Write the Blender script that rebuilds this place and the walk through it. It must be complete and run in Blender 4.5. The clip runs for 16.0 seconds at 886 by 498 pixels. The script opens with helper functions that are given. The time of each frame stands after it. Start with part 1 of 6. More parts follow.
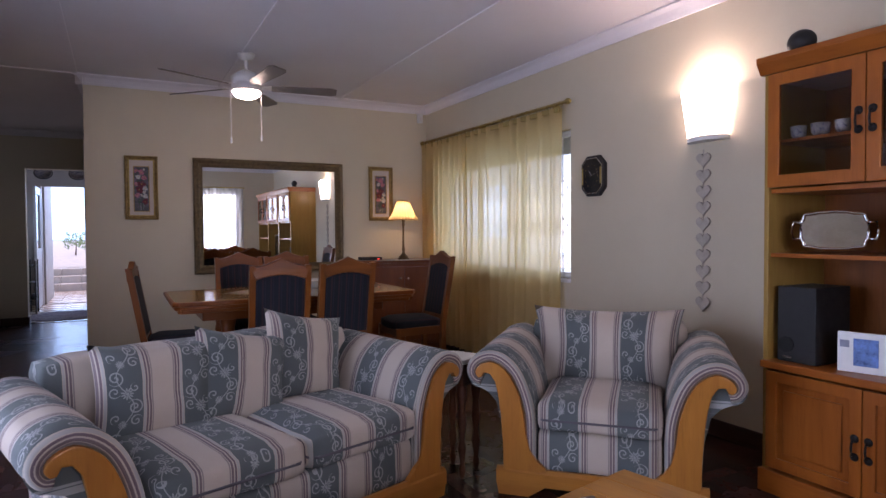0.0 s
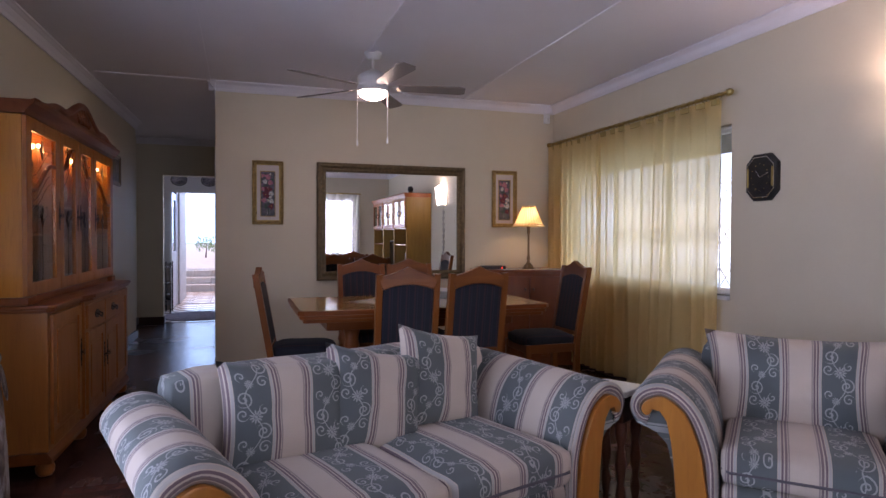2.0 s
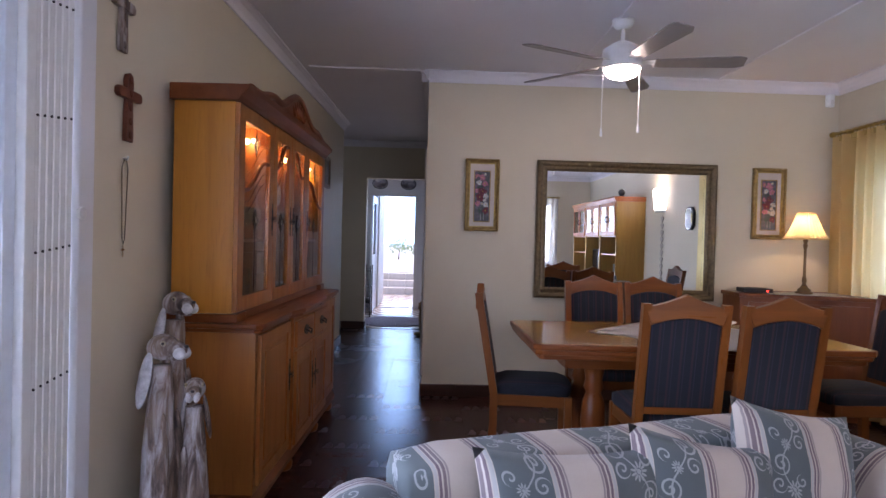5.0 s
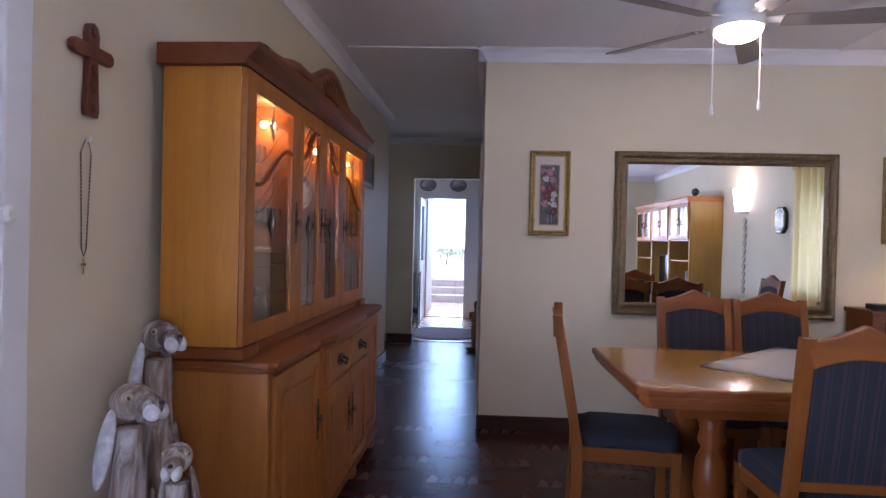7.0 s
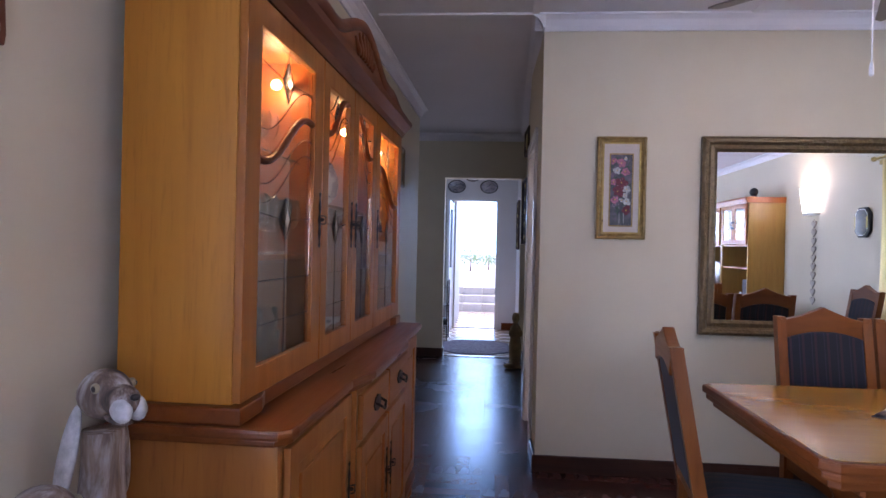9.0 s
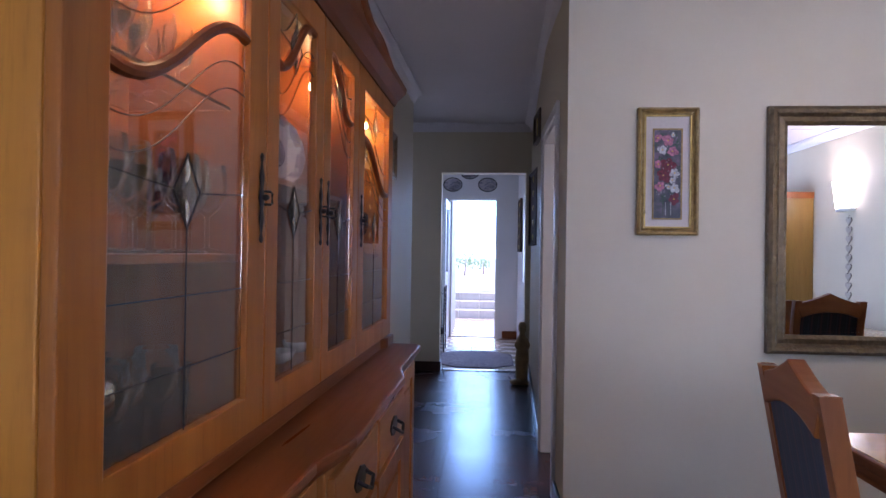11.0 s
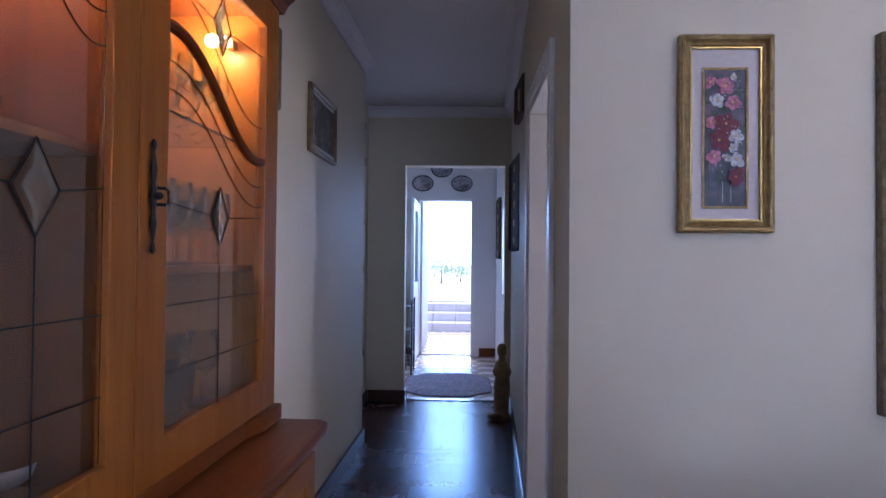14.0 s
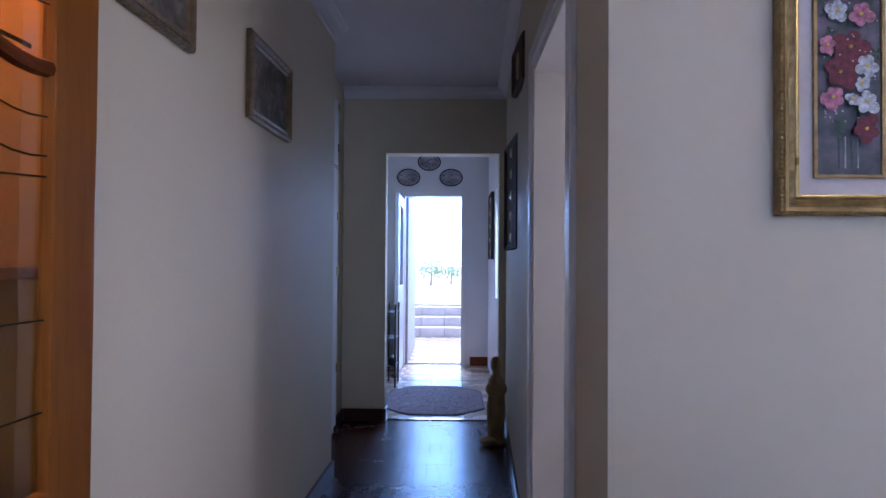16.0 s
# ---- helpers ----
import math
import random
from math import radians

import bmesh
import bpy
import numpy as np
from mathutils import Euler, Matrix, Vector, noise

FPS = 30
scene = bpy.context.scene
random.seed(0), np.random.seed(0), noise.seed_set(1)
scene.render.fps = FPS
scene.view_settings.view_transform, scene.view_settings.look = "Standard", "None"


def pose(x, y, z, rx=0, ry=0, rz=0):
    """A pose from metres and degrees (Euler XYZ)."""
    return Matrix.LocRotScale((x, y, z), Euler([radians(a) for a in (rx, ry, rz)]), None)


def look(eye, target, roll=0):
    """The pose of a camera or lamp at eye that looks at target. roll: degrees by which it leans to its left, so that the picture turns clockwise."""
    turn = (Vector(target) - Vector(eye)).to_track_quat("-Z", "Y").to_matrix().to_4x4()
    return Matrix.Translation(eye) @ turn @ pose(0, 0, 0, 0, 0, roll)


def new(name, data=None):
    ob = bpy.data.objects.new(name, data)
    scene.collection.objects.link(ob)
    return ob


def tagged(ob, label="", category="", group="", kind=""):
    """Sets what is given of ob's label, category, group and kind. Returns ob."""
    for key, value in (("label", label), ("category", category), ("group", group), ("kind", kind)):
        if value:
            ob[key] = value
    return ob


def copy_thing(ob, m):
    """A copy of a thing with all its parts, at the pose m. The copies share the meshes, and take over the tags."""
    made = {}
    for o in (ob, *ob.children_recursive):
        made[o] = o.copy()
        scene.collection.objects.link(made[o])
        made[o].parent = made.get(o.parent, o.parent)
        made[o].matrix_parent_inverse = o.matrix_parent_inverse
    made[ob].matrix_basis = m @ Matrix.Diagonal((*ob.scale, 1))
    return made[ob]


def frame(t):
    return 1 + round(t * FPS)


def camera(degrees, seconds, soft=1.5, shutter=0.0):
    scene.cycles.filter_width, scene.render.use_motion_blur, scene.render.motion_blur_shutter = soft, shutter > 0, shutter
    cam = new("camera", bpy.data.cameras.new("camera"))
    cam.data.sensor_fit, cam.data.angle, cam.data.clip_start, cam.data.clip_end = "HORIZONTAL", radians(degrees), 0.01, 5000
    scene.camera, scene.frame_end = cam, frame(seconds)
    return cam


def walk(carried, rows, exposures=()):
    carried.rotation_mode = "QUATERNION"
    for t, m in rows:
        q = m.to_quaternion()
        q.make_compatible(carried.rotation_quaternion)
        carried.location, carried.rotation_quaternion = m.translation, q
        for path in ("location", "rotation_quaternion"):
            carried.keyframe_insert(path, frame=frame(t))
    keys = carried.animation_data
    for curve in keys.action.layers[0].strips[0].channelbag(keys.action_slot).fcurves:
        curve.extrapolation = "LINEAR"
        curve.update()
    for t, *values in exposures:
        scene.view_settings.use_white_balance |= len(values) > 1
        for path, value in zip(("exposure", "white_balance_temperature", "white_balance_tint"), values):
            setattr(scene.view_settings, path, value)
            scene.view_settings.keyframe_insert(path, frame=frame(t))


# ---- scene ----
cam = camera(70.9, 16.0)
PATH = [
    (0, (0.295, -0.083, 1.227), (1.223, 1.687, 1.169), -0.4),
    (0.5, (0.303, 0.04, 1.24), (1.158, 1.847, 1.186), -0.3),
    (1, (0.302, 0.157, 1.238), (1.079, 2, 1.191), -0.1),
    (1.5, (0.299, 0.232, 1.237), (0.998, 2.106, 1.196), 0.0),
    (2, (0.272, 0.336, 1.234), (0.889, 2.238, 1.198), 0.2),
    (2.5, (0.215, 0.483, 1.249), (0.764, 2.406, 1.215), 0.4),
    (3, (0.139, 0.622, 1.254), (0.61, 2.566, 1.222), 0.7),
    (3.5, (0.101, 0.735, 1.252), (0.469, 2.701, 1.223), 0.9),
    (4, (0.085, 0.905, 1.271), (0.342, 2.888, 1.241), 1.2),
    (4.5, (0.073, 1.087, 1.277), (0.223, 3.081, 1.248), 1.4),
    (5, (0.066, 1.235, 1.273), (0.12, 3.234, 1.243), 1.5),
    (5.2, (0.055, 1.311, 1.272), (0.079, 3.311, 1.244), 1.6),
    (7.5, (-0.051, 2.141, 1.29), (-0.17, 4.137, 1.273), 1.3),
    (8, (-0.118, 2.324, 1.287), (-0.264, 4.318, 1.276), 1.4),
    (8.5, (-0.177, 2.493, 1.287), (-0.334, 4.486, 1.279), 1.4),
    (9, (-0.218, 2.655, 1.278), (-0.375, 4.649, 1.275), 1.3),
    (11.5, (-0.33, 3.54, 1.258), (-0.45, 5.537, 1.275), 0.7),
    (12, (-0.307, 3.714, 1.267), (-0.409, 5.711, 1.29), 0.6),
    (12.5, (-0.279, 3.892, 1.269), (-0.369, 5.889, 1.293), 0.3),
    (13, (-0.254, 4.045, 1.259), (-0.34, 6.043, 1.286), 0.5),
    (13.5, (-0.248, 4.233, 1.265), (-0.328, 6.231, 1.297), 0.5),
    (14, (-0.261, 4.414, 1.266), (-0.326, 6.413, 1.3), 0.5),
    (14.5, (-0.268, 4.557, 1.255), (-0.316, 6.556, 1.291), 0.3),
    (15, (-0.254, 4.753, 1.263), (-0.294, 6.752, 1.302), 0.3),
    (15.5, (-0.243, 4.935, 1.268), (-0.279, 6.934, 1.308), 0.2),
    (16, (-0.242, 5.074, 1.261), (-0.278, 7.073, 1.299), 0.4),
]
walk(cam, [(t, look(eye, target, roll)) for t, eye, target, roll in PATH],
     exposures=((0.0, 0.18, 7300, 41), (1.5, 0.22, 7350, 42), (3.5, 0.64, 7200, 41), (5.0, 0.85, 6900, 36), (8.5, 1.20, 6500, 37), (12.5, 1.27, 5750, 36), (15.2, 1.20, 5600, 34), (16.0, 1.17, 5600, 34)))

# ---- world, sun, window light ----
world = bpy.data.worlds.new("sky")
scene.world = world
world.use_nodes = True
wn, wl = world.node_tree.nodes, world.node_tree.links
sky = wn.new("ShaderNodeTexSky")
sky.sky_type, sky.sun_disc = "NISHITA", False
sky.sun_elevation, sky.sun_rotation = radians(65), radians(0)
sky.air_density, sky.dust_density = 1.0, 0.6
wl.new(sky.outputs[0], wn["Background"].inputs[0])
wn["Background"].inputs[1].default_value = 0.15

sun = new("sun", bpy.data.lights.new("sun", "SUN"))
sun.data.energy, sun.data.angle, sun.data.color = 2.6, radians(12), (1.0, 0.97, 0.93)
sun.matrix_world = look((0, 0, 0), (0.0, -0.42, -0.9))


def area(name, at, to, width, height, watts, color):
    la = bpy.data.lights.new(name, "AREA")
    la.shape, la.size, la.size_y, la.energy, la.color = "RECTANGLE", width, height, watts, color
    ob = new(name, la)
    ob.matrix_world = look(at, to)
    return ob


def bulb(name, at, watts, color, radius=0.03):
    la = bpy.data.lights.new(name, "POINT")
    la.energy, la.color, la.shadow_soft_size = watts, color, radius
    ob = new(name, la)
    ob.location = at
    return ob


DAY = (0.60, 0.79, 1.0)
WARM = (1.0, 0.78, 0.44)
area("daylight_sliding_door", (-1.42, 2.05, 1.15), (3, 2.05, 1.0), 2.1, 1.9, 56, (0.48, 0.71, 1.0))
area("daylight_dining_window", (3.64, 4.9, 1.305), (0, 4.9, 1.195), 2.2, 1.10, 13, (0.50, 0.74, 1.0))
area("daylight_lounge_window", (1.6, -1.66, 1.45), (1.6, 3, 1.2), 2.2, 1.3, 98, DAY)
area("daylight_back_door", (-0.5, 14.6, 2.35), (-0.5, 11.8, 0.6), 1.8, 1.2, 44, (0.24, 0.52, 1.0))
# Added fill for the corridor, set in an unseen opening of the passage wall.
area("daylight_passage_window", (0.26, 10.85, 1.45), (-1.0, 10.85, 1.2), 0.85, 1.1, 5, (0.55, 0.78, 1.0))
area("daylight_side_room", (2.28, 7.8, 1.45), (0, 7.6, 1.2), 1.5, 1.1, 24, (0.90, 0.95, 1.0))

# ---- materials ----
class Mat:
    """A small builder of node materials."""

    def __init__(self, name, rough=0.5, metal=0.0):
        self.m = bpy.data.materials.new(name)
        self.m.use_nodes = True
        self.t = self.m.node_tree
        self.b = self.t.nodes["Principled BSDF"]
        self.b.inputs["Roughness"].default_value = rough
        self.b.inputs["Metallic"].default_value = metal

    def n(self, kind, **inputs):
        node = self.t.nodes.new(kind)
        for key, value in inputs.items():
            self.put(node.inputs[key], value)
        return node

    def put(self, socket, value):
        if isinstance(value, bpy.types.NodeSocket):
            self.t.links.new(value, socket)
        else:
            socket.default_value = value

    def math(self, op, a, b=0.0, c=0.0, clamp=False):
        node = self.t.nodes.new("ShaderNodeMath")
        node.operation, node.use_clamp = op, clamp
        for s, v in zip(node.inputs, (a, b, c)):
            self.put(s, v)
        return node.outputs[0]

    def coord(self, scale=(1, 1, 1), which="Object", turn=(0, 0, 0)):
        tc = self.t.nodes.new("ShaderNodeTexCoord")
        mp = self.t.nodes.new("ShaderNodeMapping")
        mp.inputs["Scale"].default_value = scale
        mp.inputs["Rotation"].default_value = [radians(a) for a in turn]
        self.t.links.new(tc.outputs[which], mp.inputs["Vector"])
        return mp.outputs[0]

    def noise(self, scale, vec=None, detail=4.0, rough=0.55, distortion=0.0):
        node = self.t.nodes.new("ShaderNodeTexNoise")
        if vec is not None:
            self.t.links.new(vec, node.inputs["Vector"])
        for k, v in (("Scale", scale), ("Detail", detail), ("Roughness", rough), ("Distortion", distortion)):
            node.inputs[k].default_value = v
        return node.outputs[0]

    def ramp(self, fac, *stops):
        node = self.t.nodes.new("ShaderNodeValToRGB")
        self.put(node.inputs[0], fac)
        els = node.color_ramp.elements
        while len(els) < len(stops):
            els.new(0.5)
        for el, (pos, col) in zip(els, stops):
            el.position = pos
            el.color = (*col, 1) if len(col) == 3 else col
        return node.outputs[0]

    def mix(self, fac, a, b, how="MIX"):
        node = self.t.nodes.new("ShaderNodeMix")
        node.data_type, node.blend_type = "RGBA", how
        self.put(node.inputs[0], fac)
        for s, v in ((node.inputs[6], a), (node.inputs[7], b)):
            self.put(s, (*v, 1) if isinstance(v, tuple) and len(v) == 3 else v)
        return node.outputs[2]

    def color(self, c):
        self.put(self.b.inputs["Base Color"], (*c, 1) if isinstance(c, tuple) and len(c) == 3 else c)
        return self

    def rough(self, r):
        self.put(self.b.inputs["Roughness"], r)
        return self

    def bump(self, height, strength=0.2, distance=0.002):
        node = self.n("ShaderNodeBump", Strength=strength, Distance=distance)
        self.put(node.inputs["Height"], height)
        self.t.links.new(node.outputs[0], self.b.inputs["Normal"])
        return self

    def set(self, **kw):
        for k, v in kw.items():
            self.put(self.b.inputs[k.replace("_", " ")], v)
        return self


def paint(name, col, rough=0.6, wear=0.10, grain=60.0, bump=0.12):
    m = Mat(name, rough)
    big = m.noise(1.3, m.coord(), 5, 0.6)
    small = m.noise(grain, m.coord(), 3, 0.6)
    dark = tuple(c * (1 - wear) for c in col)
    light = tuple(min(1, c * (1 + wear * 0.4)) for c in col)
    m.color(m.mix(m.math("MULTIPLY", small, 0.25), m.ramp(big, (0.3, dark), (0.7, light)), tuple(c * 0.85 for c in col)))
    m.rough(m.ramp(big, (0.3, (rough - 0.06,) * 3), (0.7, (rough + 0.08,) * 3)))
    return m.bump(small, bump, 0.0015).m


def wood(name, light, dark, axis="z", rough=0.30, fine=1.0, coat=0.07):
    m = Mat(name, rough)
    sc = {"x": (1.2, 14, 14), "y": (14, 1.2, 14), "z": (14, 14, 1.2)}[axis]
    v = m.coord(tuple(s * fine for s in sc))
    info = m.t.nodes.new("ShaderNodeObjectInfo")
    off = m.n("ShaderNodeVectorMath")
    off.operation = "ADD"
    shift = m.n("ShaderNodeCombineXYZ")
    m.put(shift.inputs[0], m.math("MULTIPLY", info.outputs["Random"], 9.0))
    m.put(shift.inputs[1], m.math("MULTIPLY", info.outputs["Random"], 23.0))
    m.t.links.new(v, off.inputs[0])
    m.t.links.new(shift.outputs[0], off.inputs[1])
    grain = m.noise(1.0, off.outputs[0], 6, 0.62, 0.6)
    pores = m.noise(7.0, off.outputs[0], 3, 0.6)
    base = m.ramp(grain, (0.28, dark), (0.5, tuple((a + b) / 2 for a, b in zip(light, dark))), (0.72, light))
    m.color(m.mix(m.ramp(pores, (0.55, (0, 0, 0)), (0.75, (0.35,) * 3)), base, tuple(c * 0.55 for c in dark)))
    m.rough(m.ramp(grain, (0.3, (rough + 0.08,) * 3), (0.7, (rough - 0.03,) * 3)))
    m.set(Coat_Weight=coat, Coat_Roughness=0.18, Specular_IOR_Level=0.24)
    return m.bump(pores, 0.02, 0.001).m


def plain(name, col, rough=0.5, metal=0.0, vary=0.12, scale=25.0, bump=0.05):
    m = Mat(name, rough, metal)
    nz = m.noise(scale, m.coord(), 4, 0.6)
    m.color(m.ramp(nz, (0.3, tuple(c * (1 - vary) for c in col)), (0.7, tuple(min(1, c * (1 + vary)) for c in col))))
    m.rough(m.ramp(nz, (0.3, (max(0.03, rough - 0.05),) * 3), (0.7, (min(1, rough + 0.07),) * 3)))
    return m.bump(nz, bump, 0.001).m


def glowing(name, col, strength, base=(0.8, 0.8, 0.8)):
    m = Mat(name, 0.4).color(base)
    m.set(Emission_Color=(*col, 1), Emission_Strength=strength)
    return m.m


WALL = paint("cream_wall_paint", (0.600, 0.520, 0.385), 0.62, 0.07)
WALL_WHITE = paint("white_wall_paint", (0.70, 0.69, 0.70), 0.6, 0.07)
CEIL = paint("white_ceiling_board", (0.70, 0.67, 0.70), 0.6, 0.06)
TRIM = paint("white_gloss_trim", (0.72, 0.71, 0.70), 0.35, 0.06, 20, 0.04)
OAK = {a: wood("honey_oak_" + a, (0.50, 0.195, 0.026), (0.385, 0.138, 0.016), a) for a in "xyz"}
# Cabinet base: redder and darker than the honey oak, its shade in the colour.
OAK_BASE = {a: wood("shaded_russet_oak_" + a, (0.37, 0.130, 0.028), (0.27, 0.088, 0.019), a) for a in "xyz"}
OAK_PALE = {a: wood("pale_oak_" + a, (0.46, 0.175, 0.034), (0.35, 0.122, 0.022), a) for a in "xyz"}
OAK_RED = {a: wood("red_oak_" + a, (0.205, 0.052, 0.010), (0.145, 0.035, 0.007), a) for a in "xyz"}
DARKWOOD = {a: wood("dark_skirting_wood_" + a, (0.075, 0.032, 0.022), (0.035, 0.016, 0.012), a, 0.3) for a in "xyz"}
TURNED = wood("turned_mahogany", (0.16, 0.055, 0.028), (0.07, 0.025, 0.014), "z", 0.3)
IRON = plain("wrought_iron", (0.025, 0.022, 0.022), 0.45, 0.7)
BRASS = plain("aged_brass", (0.42, 0.30, 0.10), 0.32, 0.9, 0.3)
CHROME = plain("polished_silver", (0.75, 0.74, 0.72), 0.12, 1.0, 0.08)
BLACK = plain("black_plastic", (0.006, 0.006, 0.007), 0.55)
CARVED = plain("dark_carved_panel", (0.050, 0.026, 0.016), 0.75, 0, 0.3, 18, 0.3)
OAK_CHAIR = {a: wood("chair_oak_" + a, (0.225, 0.066, 0.013), (0.140, 0.038, 0.008), a) for a in "xyz"}
WHITE = plain("white_enamel", (0.72, 0.72, 0.70), 0.35, 0, 0.05)
PORCELAIN = plain("glazed_porcelain", (0.70, 0.68, 0.66), 0.12, 0, 0.08)
FANWHITE = plain("fan_white", (0.62, 0.60, 0.58), 0.4, 0, 0.05)
FANGREY = plain("fan_blade_grey_wood", (0.19, 0.165, 0.155), 0.4, 0, 0.1)
LACE = plain("white_lace_cloth", (0.80, 0.77, 0.73), 0.85, 0, 0.06, 220, 0.08)
ALU = plain("white_door_aluminium", (0.66, 0.72, 0.78), 0.35, 0, 0.05)


def make_mirror():
    m = Mat("mirror_glass", 0.0, 1.0).color((0.86, 0.88, 0.87))
    return m.m


def make_glass(name, tint=(1, 1, 1), rough=0.0):
    m = Mat(name, rough).color(tint)
    m.set(Transmission_Weight=1.0, IOR=1.45)
    return m.m


MIRROR = make_mirror()
GLASS = make_glass("clear_glass", (0.98, 0.99, 0.99))


def make_crystal():
    """Thin blown glass: clear face on, glinting towards its rims."""
    m = bpy.data.materials.new("thin_crystal")
    m.use_nodes = True
    t = m.node_tree
    t.nodes.remove(t.nodes["Principled BSDF"])
    clear, gloss, mix = t.nodes.new("ShaderNodeBsdfTransparent"), t.nodes.new("ShaderNodeBsdfGlossy"), t.nodes.new("ShaderNodeMixShader")
    clear.inputs[0].default_value = (0.93, 0.94, 0.94, 1)
    gloss.inputs["Color"].default_value = (0.96, 0.96, 0.95, 1)
    gloss.inputs["Roughness"].default_value = 0.10
    edge, nz, bump = t.nodes.new("ShaderNodeLayerWeight"), t.nodes.new("ShaderNodeTexNoise"), t.nodes.new("ShaderNodeBump")
    edge.inputs["Blend"].default_value = 0.14
    nz.inputs["Scale"].default_value = 60
    bump.inputs["Strength"].default_value, bump.inputs["Distance"].default_value = 0.6, 0.004
    t.links.new(nz.outputs[0], bump.inputs["Height"])
    t.links.new(bump.outputs[0], gloss.inputs["Normal"])
    t.links.new(edge.outputs["Fresnel"], mix.inputs[0])
    t.links.new(clear.outputs[0], mix.inputs[1])
    t.links.new(gloss.outputs[0], mix.inputs[2])
    t.links.new(mix.outputs[0], t.nodes["Material Output"].inputs[0])
    return m


CRYSTAL = make_crystal()


def make_floor():
    """Waxed parquet fingers, each with its own tone."""
    m = Mat("dark_red_parquet", 0.22)
    info, geo = m.t.nodes.new("ShaderNodeObjectInfo"), m.t.nodes.new("ShaderNodeNewGeometry")
    own = m.math("FRACT", m.math("ADD", info.outputs["Random"], geo.outputs["Random Per Island"]))
    tone = m.ramp(own, (0.0, (0.042, 0.014, 0.011)), (0.5, (0.066, 0.023, 0.017)), (1.0, (0.095, 0.034, 0.023)))
    grain = m.noise(38, m.coord((1, 1, 1)), 5, 0.65, 0.4)
    worn = m.noise(1.6, m.coord(), 5, 0.65)
    m.color(m.mix(m.ramp(grain, (0.35, (0, 0, 0)), (0.75, (0.6,) * 3)), tone, (0.022, 0.010, 0.009)))
    m.rough(m.ramp(worn, (0.3, (0.21,) * 3), (0.75, (0.31,) * 3)))
    # Blue specular tint puts the cool daylight reflection into the floor's colour.
    m.set(Specular_IOR_Level=0.16, Specular_Tint=(0.30, 0.64, 1.0, 1.0))
    m.bump(m.math("ADD", worn, m.math("MULTIPLY", grain, 0.3)), 0.05, 0.002)
    return m.m


FLOOR = make_floor()


def make_fabric():
    """Striped upholstery: cream bands, grey-green bands with white scrolls and flowers. UV in metres: u across the stripes, v along."""
    m = Mat("striped_floral_upholstery", 0.88)
    uv = m.t.nodes.new("ShaderNodeUVMap")
    sep = m.n("ShaderNodeSeparateXYZ")
    m.t.links.new(uv.outputs[0], sep.inputs[0])
    M = m.math
    period = 0.30
    u0 = M("MODULO", M("ADD", sep.outputs[0], 30.0), period)
    u = M("SUBTRACT", u0, period / 2)
    a = M("ABSOLUTE", u)
    band = M("LESS_THAN", a, 0.066)

    def line(at, half):
        return M("LESS_THAN", M("ABSOLUTE", M("SUBTRACT", a, at)), half)

    v = M("ADD", sep.outputs[1], M("MULTIPLY", M("FLOOR", M("DIVIDE", M("ADD", sep.outputs[0], 30.0), period)), 0.083))
    # wavy stem
    stem = M("LESS_THAN", M("ABSOLUTE", M("SUBTRACT", u, M("MULTIPLY", M("SINE", M("MULTIPLY", v, 2 * math.pi / 0.24)), 0.030))), 0.0024)

    def cell(step, off, cu):
        vv = M("SUBTRACT", M("MODULO", M("ADD", v, 30.0 + off), step), step / 2)
        uu = M("SUBTRACT", u, cu)
        r = M("SQRT", M("ADD", M("MULTIPLY", uu, uu), M("MULTIPLY", vv, vv)))
        th = M("ARCTAN2", vv, uu)
        return r, th

    def spiral(step, off, cu, sense, radius):
        r, th = cell(step, off, cu)
        ph = M("FRACT", M("ADD", M("SUBTRACT", M("DIVIDE", r, 0.0175), M("MULTIPLY", th, sense / (2 * math.pi))), 10.0))
        return M("MULTIPLY", M("LESS_THAN", M("ABSOLUTE", M("SUBTRACT", ph, 0.5)), 0.155), M("LESS_THAN", r, radius))

    def flower(step, off, cu, size):
        r, th = cell(step, off, cu)
        petal = M("ADD", M("MULTIPLY", M("ABSOLUTE", M("COSINE", M("MULTIPLY", th, 5.5))), 0.74), 0.26)
        inside = M("LESS_THAN", r, M("MULTIPLY", petal, size))
        eye = M("GREATER_THAN", M("ABSOLUTE", M("SUBTRACT", r, size * 0.3)), size * 0.05)
        return M("MULTIPLY", inside, eye)

    marks = [stem, spiral(0.24, 0.06, 0.034, 1, 0.031), spiral(0.24, 0.18, -0.034, -1, 0.031), spiral(0.24, 0.115, 0.040, -1, 0.023),
             spiral(0.24, 0.235, -0.040, 1, 0.023), spiral(0.24, 0.10, -0.036, 1, 0.019), spiral(0.24, 0.22, 0.036, -1, 0.019),
             flower(0.24, 0.005, 0.006, 0.025), flower(0.24, 0.125, -0.010, 0.017)]
    art = marks[0]
    for k in marks[1:]:
        art = M("MAXIMUM", art, k)
    weave = m.noise(420, m.coord(), 2, 0.5)
    soil = m.noise(6, m.coord(), 4, 0.6)
    green = m.mix(soil, (0.070, 0.088, 0.088), (0.098, 0.119, 0.117))
    cream = m.mix(soil, (0.45, 0.365, 0.30), (0.54, 0.44, 0.36))
    col = m.mix(band, cream, m.mix(M("MULTIPLY", art, 0.80), green, (0.36, 0.365, 0.355)))
    col = m.mix(line(0.072, 0.004), col, (0.38, 0.355, 0.325))
    col = m.mix(line(0.082, 0.0035), col, (0.15, 0.098, 0.108))
    col = m.mix(line(0.094, 0.004), col, (0.17, 0.118, 0.12))
